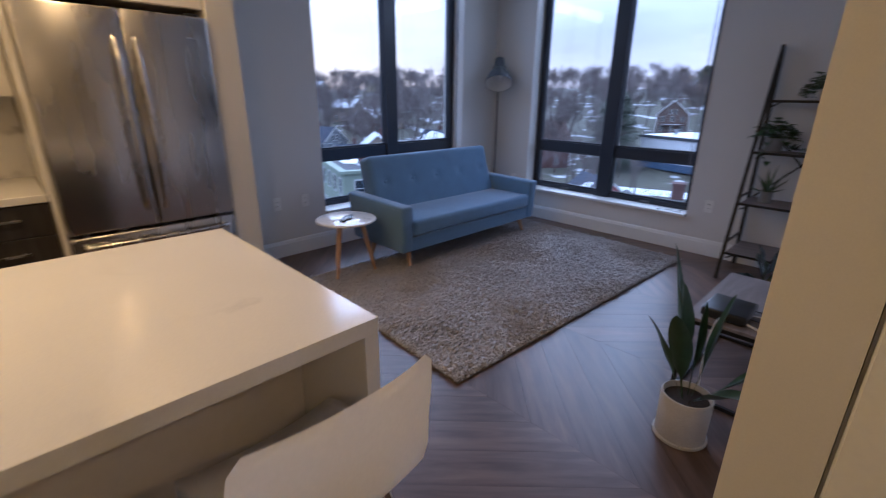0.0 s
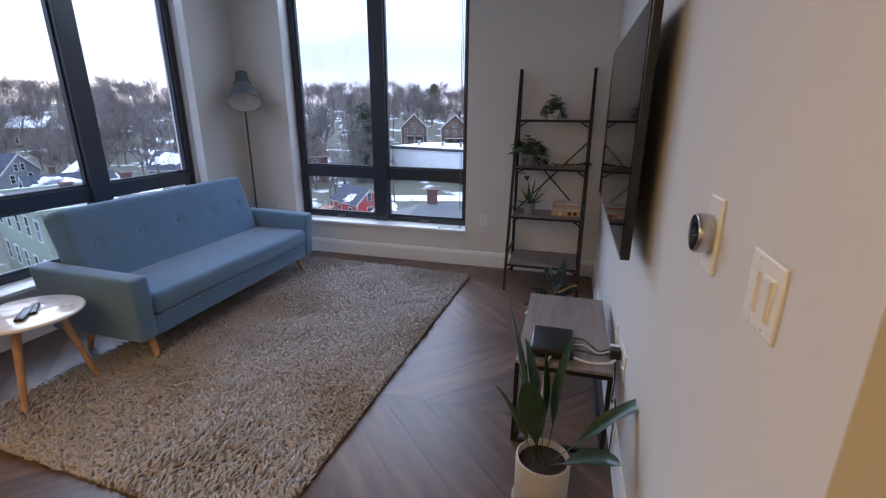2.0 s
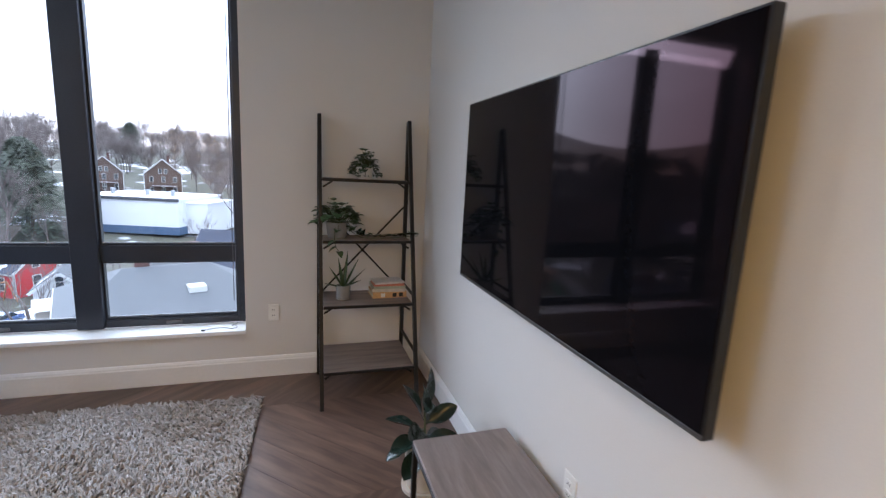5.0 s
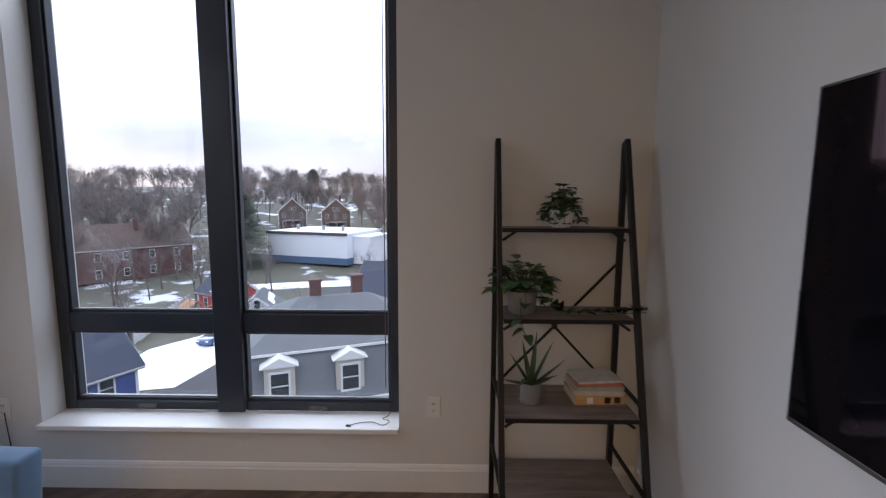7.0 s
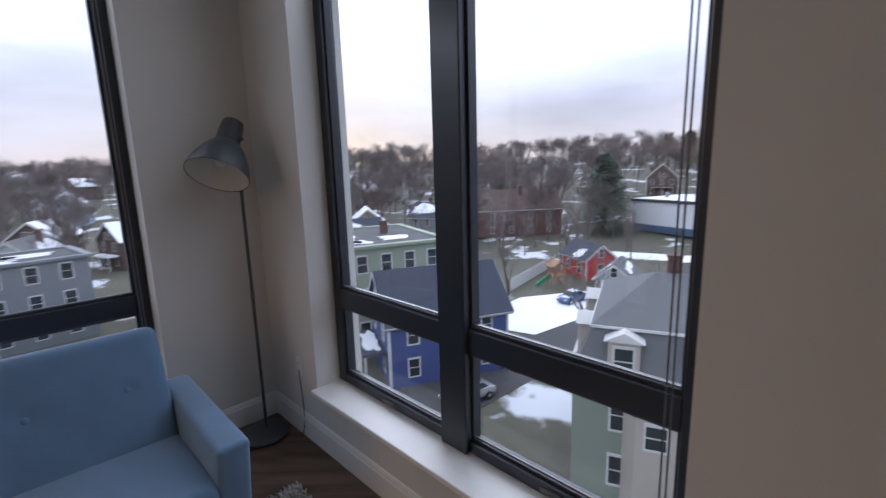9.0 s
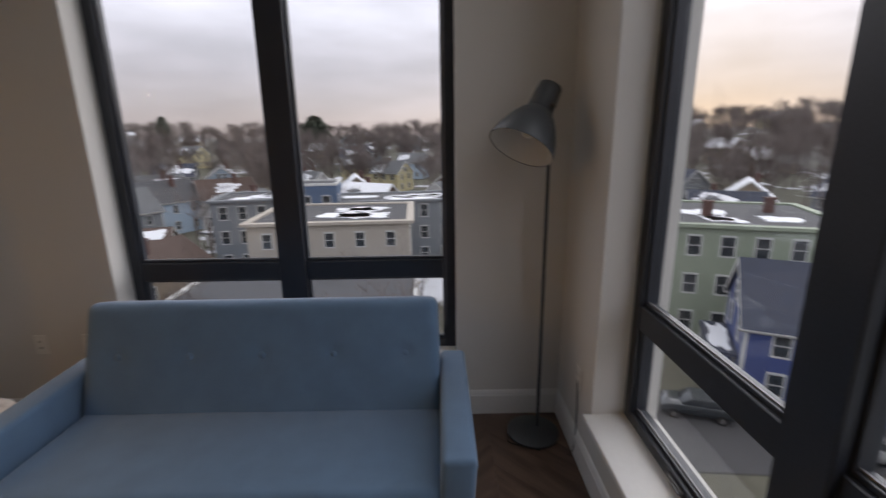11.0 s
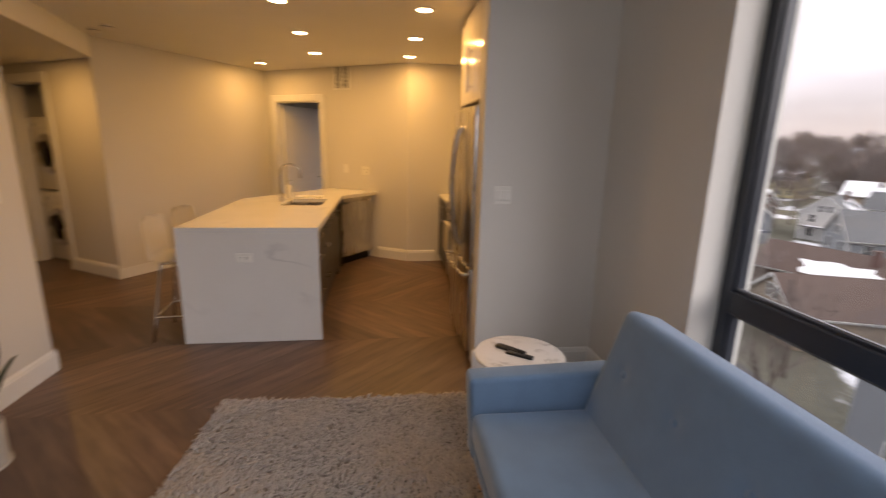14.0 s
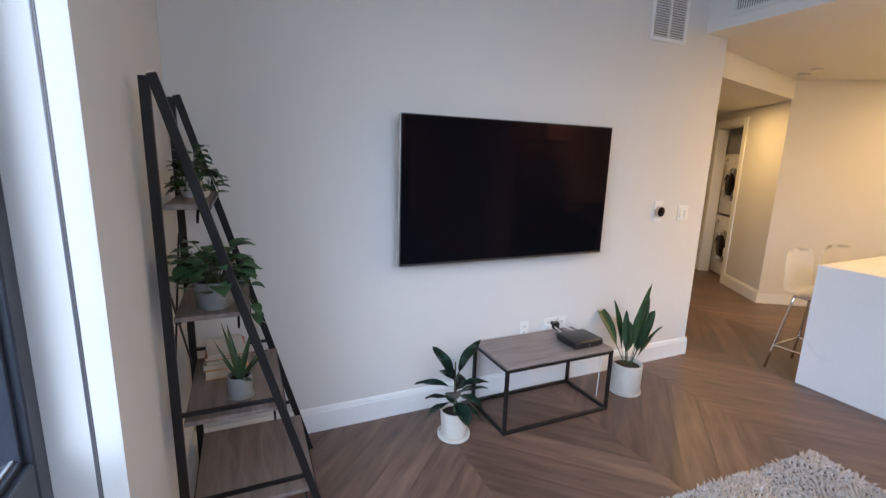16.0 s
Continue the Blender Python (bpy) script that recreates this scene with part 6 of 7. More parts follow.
def gable_house(name, w, d, eave, peak, wallm, roofm, label, snow=0.0, cols=2, floors=2, chimney=True, porch=True, seed=1, far=False):
    """A gabled house at the origin, ridge along y, gable fronts at +-d/2; eave and peak are heights over the ground."""
    s = empty(name, (0, 0, 0), label, "house")
    b = bmesh.new()
    prof = [(-w / 2, 0), (w / 2, 0), (w / 2, eave), (0, peak), (-w / 2, eave)]
    f0, f1 = [b.verts.new((x, -d / 2, z)) for x, z in prof], [b.verts.new((x, d / 2, z)) for x, z in prof]
    b.faces.new(f0)
    b.faces.new(f1[::-1])
    for i in range(5):
        b.faces.new((f0[i], f1[i], f1[(i + 1) % 5], f0[(i + 1) % 5]))
    bmesh.ops.recalc_face_normals(b, faces=list(b.faces))
    part("wall", b, wallm, s)
    sl = math.atan2(peak - eave, w / 2)
    L = math.hypot(w / 2, peak - eave) + 0.45
    rng = random.Random(seed)
    for sg in (-1, 1):
        m = Matrix.Translation((0, 0, peak + 0.02)) @ Matrix.Rotation(sg * sl, 4, "Y")
        b = box(0 if sg > 0 else -L, L if sg > 0 else 0, -d / 2 - 0.35, d / 2 + 0.35, 0.0, 0.18)
        b.transform(m)
        roof = part("roof", b, roofm, s)
        b = box(*((L, L + 0.06) if sg > 0 else (-L - 0.06, -L)), -d / 2 - 0.35, d / 2 + 0.35, -0.12, 0.14)
        b.transform(m)
        part("gutter", b, WHITEO, roof)
        for y in (-d / 2 - 0.37, d / 2 + 0.33):
            b = box(0.02 if sg > 0 else -L, L if sg > 0 else -0.02, y, y + 0.05, -0.14, 0.16)
            b.transform(m)
            part("rake_board", b, WHITEO, roof)
        if snow > 0:
            k = 0
            while k < 3 and rng.random() < snow + 0.2:
                k += 1
                a = rng.uniform(0.05, 0.4) * L
                c = rng.uniform(-0.4, 0.2) * d
                q = (a, min(L, a + L * rng.uniform(0.35, 0.7))) if sg > 0 else (-min(L, a + L * rng.uniform(0.35, 0.7)), -a)
                snow_cap(roof, m @ Matrix.Translation((0, 0, 0.18)), q[0], q[1], c, min(d / 2, c + d * rng.uniform(0.35, 0.8)), rng.random())
    fh = eave / floors
    for ang, half, span in ((0, w / 2, d), (180, w / 2, d), (90, d / 2, w), (-90, d / 2, w)):
        m = side(0, 0, 0, ang, half)
        n = cols if span == w else cols + 1
        for f in range(floors):
            for i in range(n):
                pwin(s, m, (i + 0.5 - n / 2) * span / n * 0.92, f * fh + 0.9, 0.85, 1.45, joined=far)
        if span == w:
            for x in ((-0.7, 0.7) if w > 6 else (0,)):
                pwin(s, m, x, eave + 0.25, 0.7, 1.2, joined=far)
        for x in () if far else (-span / 2 + 0.09, span / 2 - 0.09):
            b = box(x - 0.09, x + 0.09, -0.02, 0.04, 0, eave)
            b.transform(m)
            part("corner_board", b, WHITEO, s)
    if chimney:
        b = box(w * 0.12, w * 0.12 + 0.7, d * 0.12, d * 0.12 + 0.7, eave, peak + 0.9)
        box(w * 0.12 - 0.08, w * 0.12 + 0.78, d * 0.12 - 0.08, d * 0.12 + 0.78, peak + 0.9, peak + 1.05, bm=b)
        part("chimney", b, BRICK, s, "red brick chimney")
    if porch:
        m = side(0, 0, 0, -90, d / 2)
        b = box(-w * 0.38, w * 0.38, 0.02, 1.9, 2.7, 2.95)
        b.transform(m)
        pr = part("porch_roof", b, roofm, s)
        snow_cap(pr, m @ Matrix.Translation((0, 0, 2.95)), -w * 0.36, w * 0.36, 0.1, 1.8, seed)
        for x in (-w * 0.35, 0, w * 0.35):
            b = box(x - 0.08, x + 0.08, 1.65, 1.81, 0.0, 2.7)
            b.transform(m)
            part("porch_post", b, WHITEO, s)
    return s


def flat_house(name, w, d, h, wallm, label, floors=3, cols=4, snow=3, seed=1, cornice=True, stacks=True, ww=0.95, wh=1.6):
    """A flat-roofed block at the origin with a projecting cornice and rows of windows."""
    s = empty(name, (0, 0, 0), label, "building")
    part("wall", box(-w / 2, w / 2, -d / 2, d / 2, 0, h), wallm, s)
    roof = part("roof", box(-w / 2 + 0.3, w / 2 - 0.3, -d / 2 + 0.3, d / 2 - 0.3, h + 0.001, h + 0.12), ASPH, s)
    ov = 0.45 if cornice else 0.08
    for a in ((-w / 2 - ov, w / 2 + ov, -d / 2 - ov, -d / 2 + 0.3), (-w / 2 - ov, w / 2 + ov, d / 2 - 0.3, d / 2 + ov), (-w / 2 - ov, -w / 2 + 0.3, -d / 2 + 0.3, d / 2 - 0.3), (w / 2 - 0.3, w / 2 + ov, -d / 2 + 0.3, d / 2 - 0.3)):
        part("cornice", box(*a, h + 0.002, h + 0.28), wallm if cornice else WHITEO, s)
    rng = random.Random(seed)
    for k in range(snow):
        x, y = rng.uniform(-0.45, 0.2) * w, rng.uniform(-0.45, 0.2) * d
        snow_cap(roof, Matrix.Translation((0, 0, h + 0.12)), x, x + w * rng.uniform(0.2, 0.35), y, y + d * rng.uniform(0.2, 0.35), seed + k, 0.06)
    fh = h / floors
    for ang, half, span in ((0, w / 2, d), (180, w / 2, d), (90, d / 2, w), (-90, d / 2, w)):
        m = side(0, 0, 0, ang, half)
        n = max(2, int(round(cols * span / w)))
        for f in range(floors):
            for i in range(n):
                pwin(s, m, (i + 0.5 - n / 2) * span / n * 0.95, f * fh + 0.95, ww, wh)
    for x, y in () if not stacks else ((w * 0.2, d * 0.1), (-w * 0.25, -d * 0.15)):
        b = box(x - 0.4, x + 0.4, y - 0.3, y + 0.3, h, h + 1.4)
        box(x - 0.46, x + 0.46, y - 0.36, y + 0.36, h + 1.4, h + 1.55, bm=b)
        part("chimney", b, BRICK, s, "red brick chimney")
    return s


def put(ob, x, y, ang, z=None):
    ob.matrix_basis = turned(ang, (x, y, gz(x, y) if z is None else z))
    return ob


# near houses under the end window
put(gable_house("blue_house", 7.5, 10.5, 5.5, 8.9, SID["blue"], SHINGD, "bright blue clapboard house with a dark roof", 0.15, 2, 2, True, True, 3), -25.0, 30.8, -25.5)
put(flat_house("pale_green_apartment_house", 13, 14, 10.0, SID["palegreen"], "pale green three-storey flat-roofed apartment house", 3, 5, 4, 4), -38.5, 33.0, 71)


def mansard(cx, cy, ang):
    """A sage green house with a grey mansard roof, dormers, a bay and a small gabled porch."""
    s = empty("mansard_house", (0, 0, 0), "sage green house with grey mansard roof and dormers", "house")
    w, d, h0, h1, h2 = 12.0, 11.0, 6.4, 9.2, 11.2
    part("wall", box(-w / 2, w / 2, -d / 2, d / 2, 0, h0), SID["sage"], s)
    part("eave_cornice", box(-w / 2 - 0.4, w / 2 + 0.4, -d / 2 - 0.4, d / 2 + 0.4, h0 + 0.001, h0 + 0.25), WHITEO, s)

    def frustum(x0, y0, z0, x1, y1, z1):
        b = bmesh.new()
        lo = [b.verts.new((sx * x0, sy * y0, z0)) for sx, sy in ((-1, -1), (1, -1), (1, 1), (-1, 1))]
        hi = [b.verts.new((sx * x1, sy * y1, z1)) for sx, sy in ((-1, -1), (1, -1), (1, 1), (-1, 1))]
        b.faces.new(lo[::-1])
        b.faces.new(hi)
        for i in range(4):
            b.faces.new((lo[i], lo[(i + 1) % 4], hi[(i + 1) % 4], hi[i]))
        return b
    part("mansard_roof", frustum(w / 2 + 0.2, d / 2 + 0.2, h0 + 0.25, w / 2 - 0.9, d / 2 - 0.9, h1), SHING, s, "steep grey shingle skirt")
    part("roof_curb", box(-w / 2 + 0.7, w / 2 - 0.7, -d / 2 + 0.7, d / 2 - 0.7, h1 + 0.001, h1 + 0.14), WHITEO, s)
    top = part("upper_roof", frustum(w / 2 - 0.75, d / 2 - 0.75, h1 + 0.14, 2.2, 0.15, h2), SHING, s, "low grey shingle hip roof")
    for x, y in ((-1.2, 0.4), (1.6, 1.2)):
        b = box(x - 0.35, x + 0.35, y - 0.35, y + 0.35, h1 + 0.6, h2 + 0.9)
        box(x - 0.42, x + 0.42, y - 0.42, y + 0.42, h2 + 0.9, h2 + 1.05, bm=b)
        part("chimney", b, BRICK, s, "red brick chimney")
    part("skylight", box(0.6, 1.5, -2.9, -1.7, h1 + 0.9, h1 + 1.25, 0.03, 1), WHITEO, s)
    for ang2, half, xs in ((-90, d / 2, (-3.6, 0.0, 3.6)), (0, w / 2, (-3.0, 1.5)), (180, w / 2, (-2.5, 2.5)), (90, d / 2, (-3, 3))):
        m = side(0, 0, 0, ang2, half)
        for x in xs:
            b = box(x - 0.75, x + 0.75, -1.2, -0.02, h0 + 0.5, h1 - 0.35)
            b.transform(m)
            dm = part("dormer", b, SID["cream"], s)
            b = bmesh.new()
            pr = [(x - 0.95, h1 - 0.36), (x + 0.95, h1 - 0.36), (x, h1 + 0.15)]
            v0, v1 = [b.verts.new((q, 0.16, z)) for q, z in pr], [b.verts.new((q, -1.6, z)) for q, z in pr]
            b.faces.new(v0)
            b.faces.new(v1[::-1])
            for i in range(3):
                b.faces.new((v0[i], v1[i], v1[(i + 1) % 3], v0[(i + 1) % 3]))
            b.transform(m)
            bmesh.ops.recalc_face_normals(b, faces=list(b.faces))
            part("dormer_roof", b, WHITEO, dm)
            pwin(s, m, x, h0 + 0.75, 0.85, 1.35)
        for f in (0, 1):
            for x in xs:
                pwin(s, m, x, f * 3.1 + 1.0, 0.95, 1.6)
    for x in (-2.0,):
        ol = [(x - 1.5, -d / 2), (x - 0.9, -d / 2 - 1.0), (x + 0.9, -d / 2 - 1.0), (x + 1.5, -d / 2)]
        part("bay_window", prism(ol, 0, 5.6), SID["cream"], s)
        part("bay_roof", prism([(p[0] * 1.0 + (p[0] - x) * 0.12, p[1] - 0.12) for p in ol], 5.6, 5.9), ASPH, s)
        pwin(s, side(0, 0, 0, -90, d / 2 + 1.0), x, 4.0, 0.9, 1.2)
    b = bmesh.new()
    pr = [(1.0, 3.1), (5.4, 3.1), (3.2, 5.0)]
    v0, v1 = [b.verts.new((q, -d / 2 - 2.6, z)) for q, z in pr], [b.verts.new((q, -d / 2 + 0.0, z)) for q, z in pr]
    b.faces.new(v0)
    b.faces.new(v1[::-1])
    for i in range(3):
        b.faces.new((v0[i], v1[i], v1[(i + 1) % 3], v0[(i + 1) % 3]))
    bmesh.ops.recalc_face_normals(b, faces=list(b.faces))
    part("porch_gable", b, SHING, s)
    part("porch_wall", box(1.4, 5.0, -d / 2 - 2.2, -d / 2 - 0.001, 0, 3.1), SID["sage"], s)
    part("downspout", rod((w / 2 - 0.2, -d / 2 - 0.08, 0), (w / 2 - 0.2, -d / 2 - 0.08, h0), 0.06, seg=8), WHITEO, s)
    snow_cap(top, Matrix.Translation((2.6, -1.0, h1 + 0.95)), 0, 1.2, 0, 0.8, 9)
    return put(s, cx, cy, ang)


mansard(-4.3, 31.5, 22)
put(gable_house("white_garage", 6, 7, 3.0, 5.0, SID["white"], SHING, "small white garage with a shingled roof", 0.2, 1, 1, False, False, 6), 9.5, 44, 12)
put(gable_house("navy_roofed_house", 9, 14, 6.0, 9.2, SID["cream"], SHINGD, "cream house with a wide navy roof", 0.0, 3, 2, False, False, 7), -0.5, 58, 78)
put(gable_house("red_shed", 5, 7, 3.2, 5.2, surf("red_paint", (0.42, 0.035, 0.035), 0.7, var=0.12, scale=2, grain=20), SHINGD, "bright red shed with a dark roof", 0.1, 1, 1, False, False, 8), -30.5, 69.5, 60)
put(gable_house("small_white_garage", 4.5, 6, 2.6, 4.4, SID["white"], SHING, "small white garage beside the red shed", 0.3, 1, 1, False, False, 9), -22.5, 62.5, 15)
put(gable_house("brick_apartment_house", 12, 25, 6.4, 10.6, BRICK, SHINGB, "long red brick house with a brown roof", 0.1, 4, 2, True, False, 10), -65, 93, -37)

def panel_fence(p, q, h=1.8, n=14):
    """A white board fence in panels between posts."""
    p, q = Vector((*p, 0)), Vector((*q, 0))
    s = empty("yard_fence", (p.x, p.y, GZ), "tall white board fence round a yard", "fence")
    for k in range(n + 1):
        c = p.lerp(q, k / n)
        part("fence_post", box(c.x - 0.07, c.x + 0.07, c.y - 0.07, c.y + 0.07, GZ, GZ + h + 0.1), WHITEO, s)
        if k < n:
            e = p.lerp(q, (k + 1) / n)
            part("fence_panel", bar((c.x, c.y, GZ + h / 2), (e.x, e.y, GZ + h / 2), 0.05, h - 0.15), WHITEO, s)


def play_set(x, y, ang):
    """A wooden climbing frame with a small roof, a swing beam and a slide."""
    s = empty("play_set", (0, 0, 0), "orange wooden play set with a green slide", "play set")
    for px in (-0.9, 0.9):
        for py in (-0.9, 0.9):
            part("post", box(px - 0.08, px + 0.08, py - 0.08, py + 0.08, 0, 2.9), CEDAR, s)
    part("platform", box(-1.0, 1.0, -1.0, 1.0, 1.4, 1.55), CEDAR, s)
    for py in (-0.95, 0.95):
        for k in range(6):
            part("rail_slat", box(-0.8 + 0.3 * k, -0.66 + 0.3 * k, py - 0.03, py + 0.03, 1.55, 2.3), CEDAR, s)
    for sg in (-1, 1):
        part("roof_board", bar((0, 0, 3.7), (sg * 1.2, 0, 2.85), 2.3, 0.06, up=(1, 0, 0.001)), CEDAR, s)
    part("swing_beam", bar((0.9, 0, 2.4), (4.2, 0, 2.4), 0.14, 0.14), CEDAR, s)
    for sg in (-1, 1):
        part("swing_leg", bar((4.2, 0, 2.4), (4.4, sg * 1.1, 0.0), 0.1, 0.1), CEDAR, s)
    part("slide", bar((-0.9, 0, 1.55), (-3.2, 0, 0.15), 0.6, 0.12, up=(0, 1, 0)), surf("green_slide_plastic", (0.03, 0.22, 0.10), 0.4, var=0.1), s, "green plastic slide")
    put(s, x, y, ang)


CEDAR = wood("cedar", (0.30, 0.15, 0.07), (0.42, 0.22, 0.11), 0.7, "Z", 2)
panel_fence((-34.0, 54.0), (-38.0, 72.0))
play_set(-31.0, 61.0, 60)

CLAD = siding("bright_white_cladding", (0.66, 0.67, 0.68))
cm = empty("commercial_building", (0, 0, 0), "long white low commercial building with blue base", "building")
part("wall", box(-11, 11, -9, 9, 1.6, 7.2), CLAD, cm)
part("base_wall", box(-11.1, 11.1, -9.1, 9.1, 0, 1.6), SID["slate"], cm, "blue painted base")
rf = part("roof", box(-11.2, 11.2, -9.2, 9.2, 7.2, 7.5), SNOW, cm, "snow-covered flat roof")
part("roof_band", box(-11.3, 11.3, -9.3, -9.18, 6.9, 7.55), ASPH, cm)
part("annex", box(11.0, 15.5, -6, 6, 0, 6.4), CLAD, cm)
part("annex_roof", box(10.9, 15.7, -6.2, 6.2, 6.4, 6.65), SNOW, cm)
for x in (-7, 0.5, 6):
    part("roof_vent", lathe([(0, 0), (0.4, 0), (0.4, 0.9), (0.55, 0.95), (0.5, 1.2), (0, 1.25)], (x, -2, 7.5), 16), GASKET, cm)
put(cm, -28.5, 118, -17)

ps_ = solid("snowy_lot", prism([(-36, 84), (-4, 92), (-2, 112), (-40, 106)], GZ + 0.02, GZ + 0.08), SNOW, "parking lot under flat old snow", "parking lot", kind="structure")
solid("yard_snow", prism([(-30, 40), (-22, 42), (-20, 56), (-25, 62), (-31, 52)], GZ + 0.02, GZ + 0.07), SNOW, "snowy back yard", "yard", kind="structure")
solid("road", prism([(-31, -60), (-24, -60), (-17, 22), (-13, 120), (-20, 120), (-24, 24)], GZ + 0.015, GZ + 0.05), surf("asphalt", (0.055, 0.055, 0.058), 0.9, var=0.2, scale=0.4, grain=6, bump=0.3), "grey asphalt side street", "road", kind="structure")

# houses under the long window
put(flat_house("cream_apartment_block", 15.5, 12, 9.5, SID["cream"], "long cream flat-roofed apartment block", 3, 5, 6, 14, True, False, 0.8, 1.35), -45.5, -6.2, -87)
put(flat_house("dark_roof_annex", 18, 11, 6.2, SID["grey"], "low annex with a dark flat roof", 1, 4, 1, 15, False, False), -30.5, -6.0, -88)
put(flat_house("grey_town_block", 24, 9, 9.0, SID["grey"], "long grey flat-roofed block with snow", 3, 8, 7, 16, True, False), -62, -2.0, -84)
put(flat_house("blue_stair_tower", 5.2, 6, 11.6, SID["slate"], "square navy blue roof tower with white trim", 3, 1, 0, 17, False, False), -57.5, -11.2, -84)
put(flat_house("grey_roof_block", 10, 9, 9.6, SID["grey"], "grey flat block under thick snow", 3, 4, 6, 18, True, False), -60, -20.5, -80)
put(gable_house("grey_gable_house", 9, 12, 6.0, 9.6, SID["grey"], SHING, "grey gabled house with a porch", 0.3, 2, 2, True, True, 19), -70, -49, 60)
put(gable_house("light_blue_house", 9, 12, 6.2, 9.8, SID["lightblue"], ASPH, "light blue gabled house with stacked porches", 0.2, 2, 2, True, True, 20), -84, -49, 62)
put(gable_house("tan_house", 8, 11, 6.0, 9.4, SID["tan"], SHINGB, "tan gabled house with a brown roof", 0.5, 2, 2, True, False, 21), -92, -40, 40)
put(gable_house("long_low_house", 9, 18, 3.4, 6.0, SID["umber"], SHINGB, "long low brown-roofed house", 0.35, 2, 1, True, False, 22), -54, -40, 20)
put(gable_house("long_low_house", 9, 16, 3.4, 6.0, SID["tan"], SHINGB, "long low brown-roofed house", 0.35, 2, 1, True, False, 23), -44, -30, 70)
put(gable_house("dark_gable_house", 9.5, 11, 6.0, 10.5, SID["umber"], SHINGB, "tall dark brown gabled house with white windows", 0.2, 3, 2, True, True, 24), -54, 166, 20)
put(gable_house("dark_gable_house", 10, 11, 6.5, 11.0, SID["umber"], SHINGB, "tall dark brown gabled house with white windows", 0.2, 3, 2, True, True, 25), -38, 166, 14)

# the town beyond: a few kinds of house, many times
kinds = [gable_house("town_house", 8, 10, 5.6, 8.8, SID[c], SNOW if k % 3 == 1 else r, "distant %s town house with snow on its roof" % c, 0.9, 2, 2, True, k % 2 == 0, 30 + k, True)
         for k, (c, r) in enumerate((("white", SHING), ("tan", SHINGB), ("grey", SHINGD), ("lightblue", SHING), ("umber", SHINGB), ("yellow", SHING)))]
rng = random.Random(77)
taken = [(-23, 32), (-38, 33), (-4, 31), (9.5, 44), (-0.5, 58), (-30, 69), (-22, 62), (-65, 93), (-57, 84), (-72, 101), (-45, 106), (-34, 131), (-45, -6), (-30, -7), (-62, -2), (-57, -11), (-60, -20), (-70, -49), (-84, -49), (-92, -40), (-54, -40), (-44, -30), (-54, 166), (-38, 166), (-20, 95)]
made = 0
for _ in range(4000):
    if made >= 70:
        break
    r, a = rng.uniform(75, 330) if made % 4 else rng.uniform(50, 120), radians(rng.uniform(88, 232))
    x, y = r * math.cos(a), r * math.sin(a)
    if a < radians(140) and rng.random() < 0.72:
        continue
    gap = 12 if r > 120 else 15
    if any(math.hypot(x - p, y - q) < gap for p, q in taken) or (abs(math.degrees(a) - 112) < 21 and r < 185):
        continue
    taken.append((x, y))
    m = turned(rng.choice((20, 65, 110, 155)) + rng.uniform(-8, 8), (x, y, gz(x, y) - 0.1))
    if made < len(kinds):
        kinds[made].matrix_basis = m
    else:
        tagged(copy_thing(kinds[made % len(kinds)], m), group="town houses")
    made += 1


# ---------------------------------------------------------------- trees
def grow(seed, height, depth, spread=0.55, kids=3, sides=4, r0=None, thin=0.012):
    """Vertices and faces of a bare tree: trunk first, then limbs down to twigs. Returns (verts, faces, trunk face count)."""
    rng = random.Random(seed)
    vs, fs = [], []

    def limb(p, d, ln, r, lev):
        n = 3 if lev > 1 else 4
        s = sides if lev < 2 else 3
        cur, q, base = d.copy(), p.copy(), len(vs)
        spots = []
        for i in range(n + 1):
            x = cur.orthogonal().normalized()
            y = cur.cross(x)
            rad = r * (1 - 0.62 * i / n)
            for k in range(s):
                vs.append(tuple(q + rad * (math.cos(2 * math.pi * k / s) * x + math.sin(2 * math.pi * k / s) * y)))
            spots.append((q.copy(), cur.copy(), rad))
            q = q + cur * ln / n
            cur = (cur + Vector((rng.uniform(-1, 1), rng.uniform(-1, 1), rng.uniform(-0.3, 0.7))) * 0.16).normalized()
        for i in range(n):
            for k in range(s):
                a, b = base + i * s + k, base + i * s + (k + 1) % s
                fs.append((a, b, b + s, a + s))
        mark = len(fs)
        if lev < depth:
            for _ in range(kids if lev else kids + 3):
                t = rng.uniform(0.35, 1.0)
                i = min(n, int(t * n + 0.5))
                o, c, rad = spots[i]
                w = (c + Vector((rng.uniform(-1, 1), rng.uniform(-1, 1), rng.uniform(-0.1, 0.8))) * spread * 1.5).normalized()
                limb(o, w, ln * rng.uniform(0.52, 0.75), max(rad * 0.62, thin), lev + 1)
        return mark
    mark = limb(Vector((0, 0, 0)), Vector((0, 0, 1)), height * 0.42, r0 or height * 0.018, 0)
    return vs, fs, mark


def mesh_of(name, vs, fs, mat):
    me = bpy.data.meshes.new(name)
    me.from_pydata(vs, [], fs)
    me.materials.append(mat)
    return me


def bare_tree(seed, height, depth, label):
    vs, fs, k = grow(seed, height, depth)
    s = empty("bare_tree", (0, 0, 0), label, "tree", "bare trees")
    for nm, sub, mat in (("trunk", fs[:k], BARK), ("crown", fs[k:], TWIG)):
        used = sorted({i for f in sub for i in f})
        at = {v: i for i, v in enumerate(used)}
        ob = new(nm, mesh_of(nm, [vs[i] for i in used], [tuple(at[i] for i in f) for f in sub], mat))
        ob.parent = s
    return s


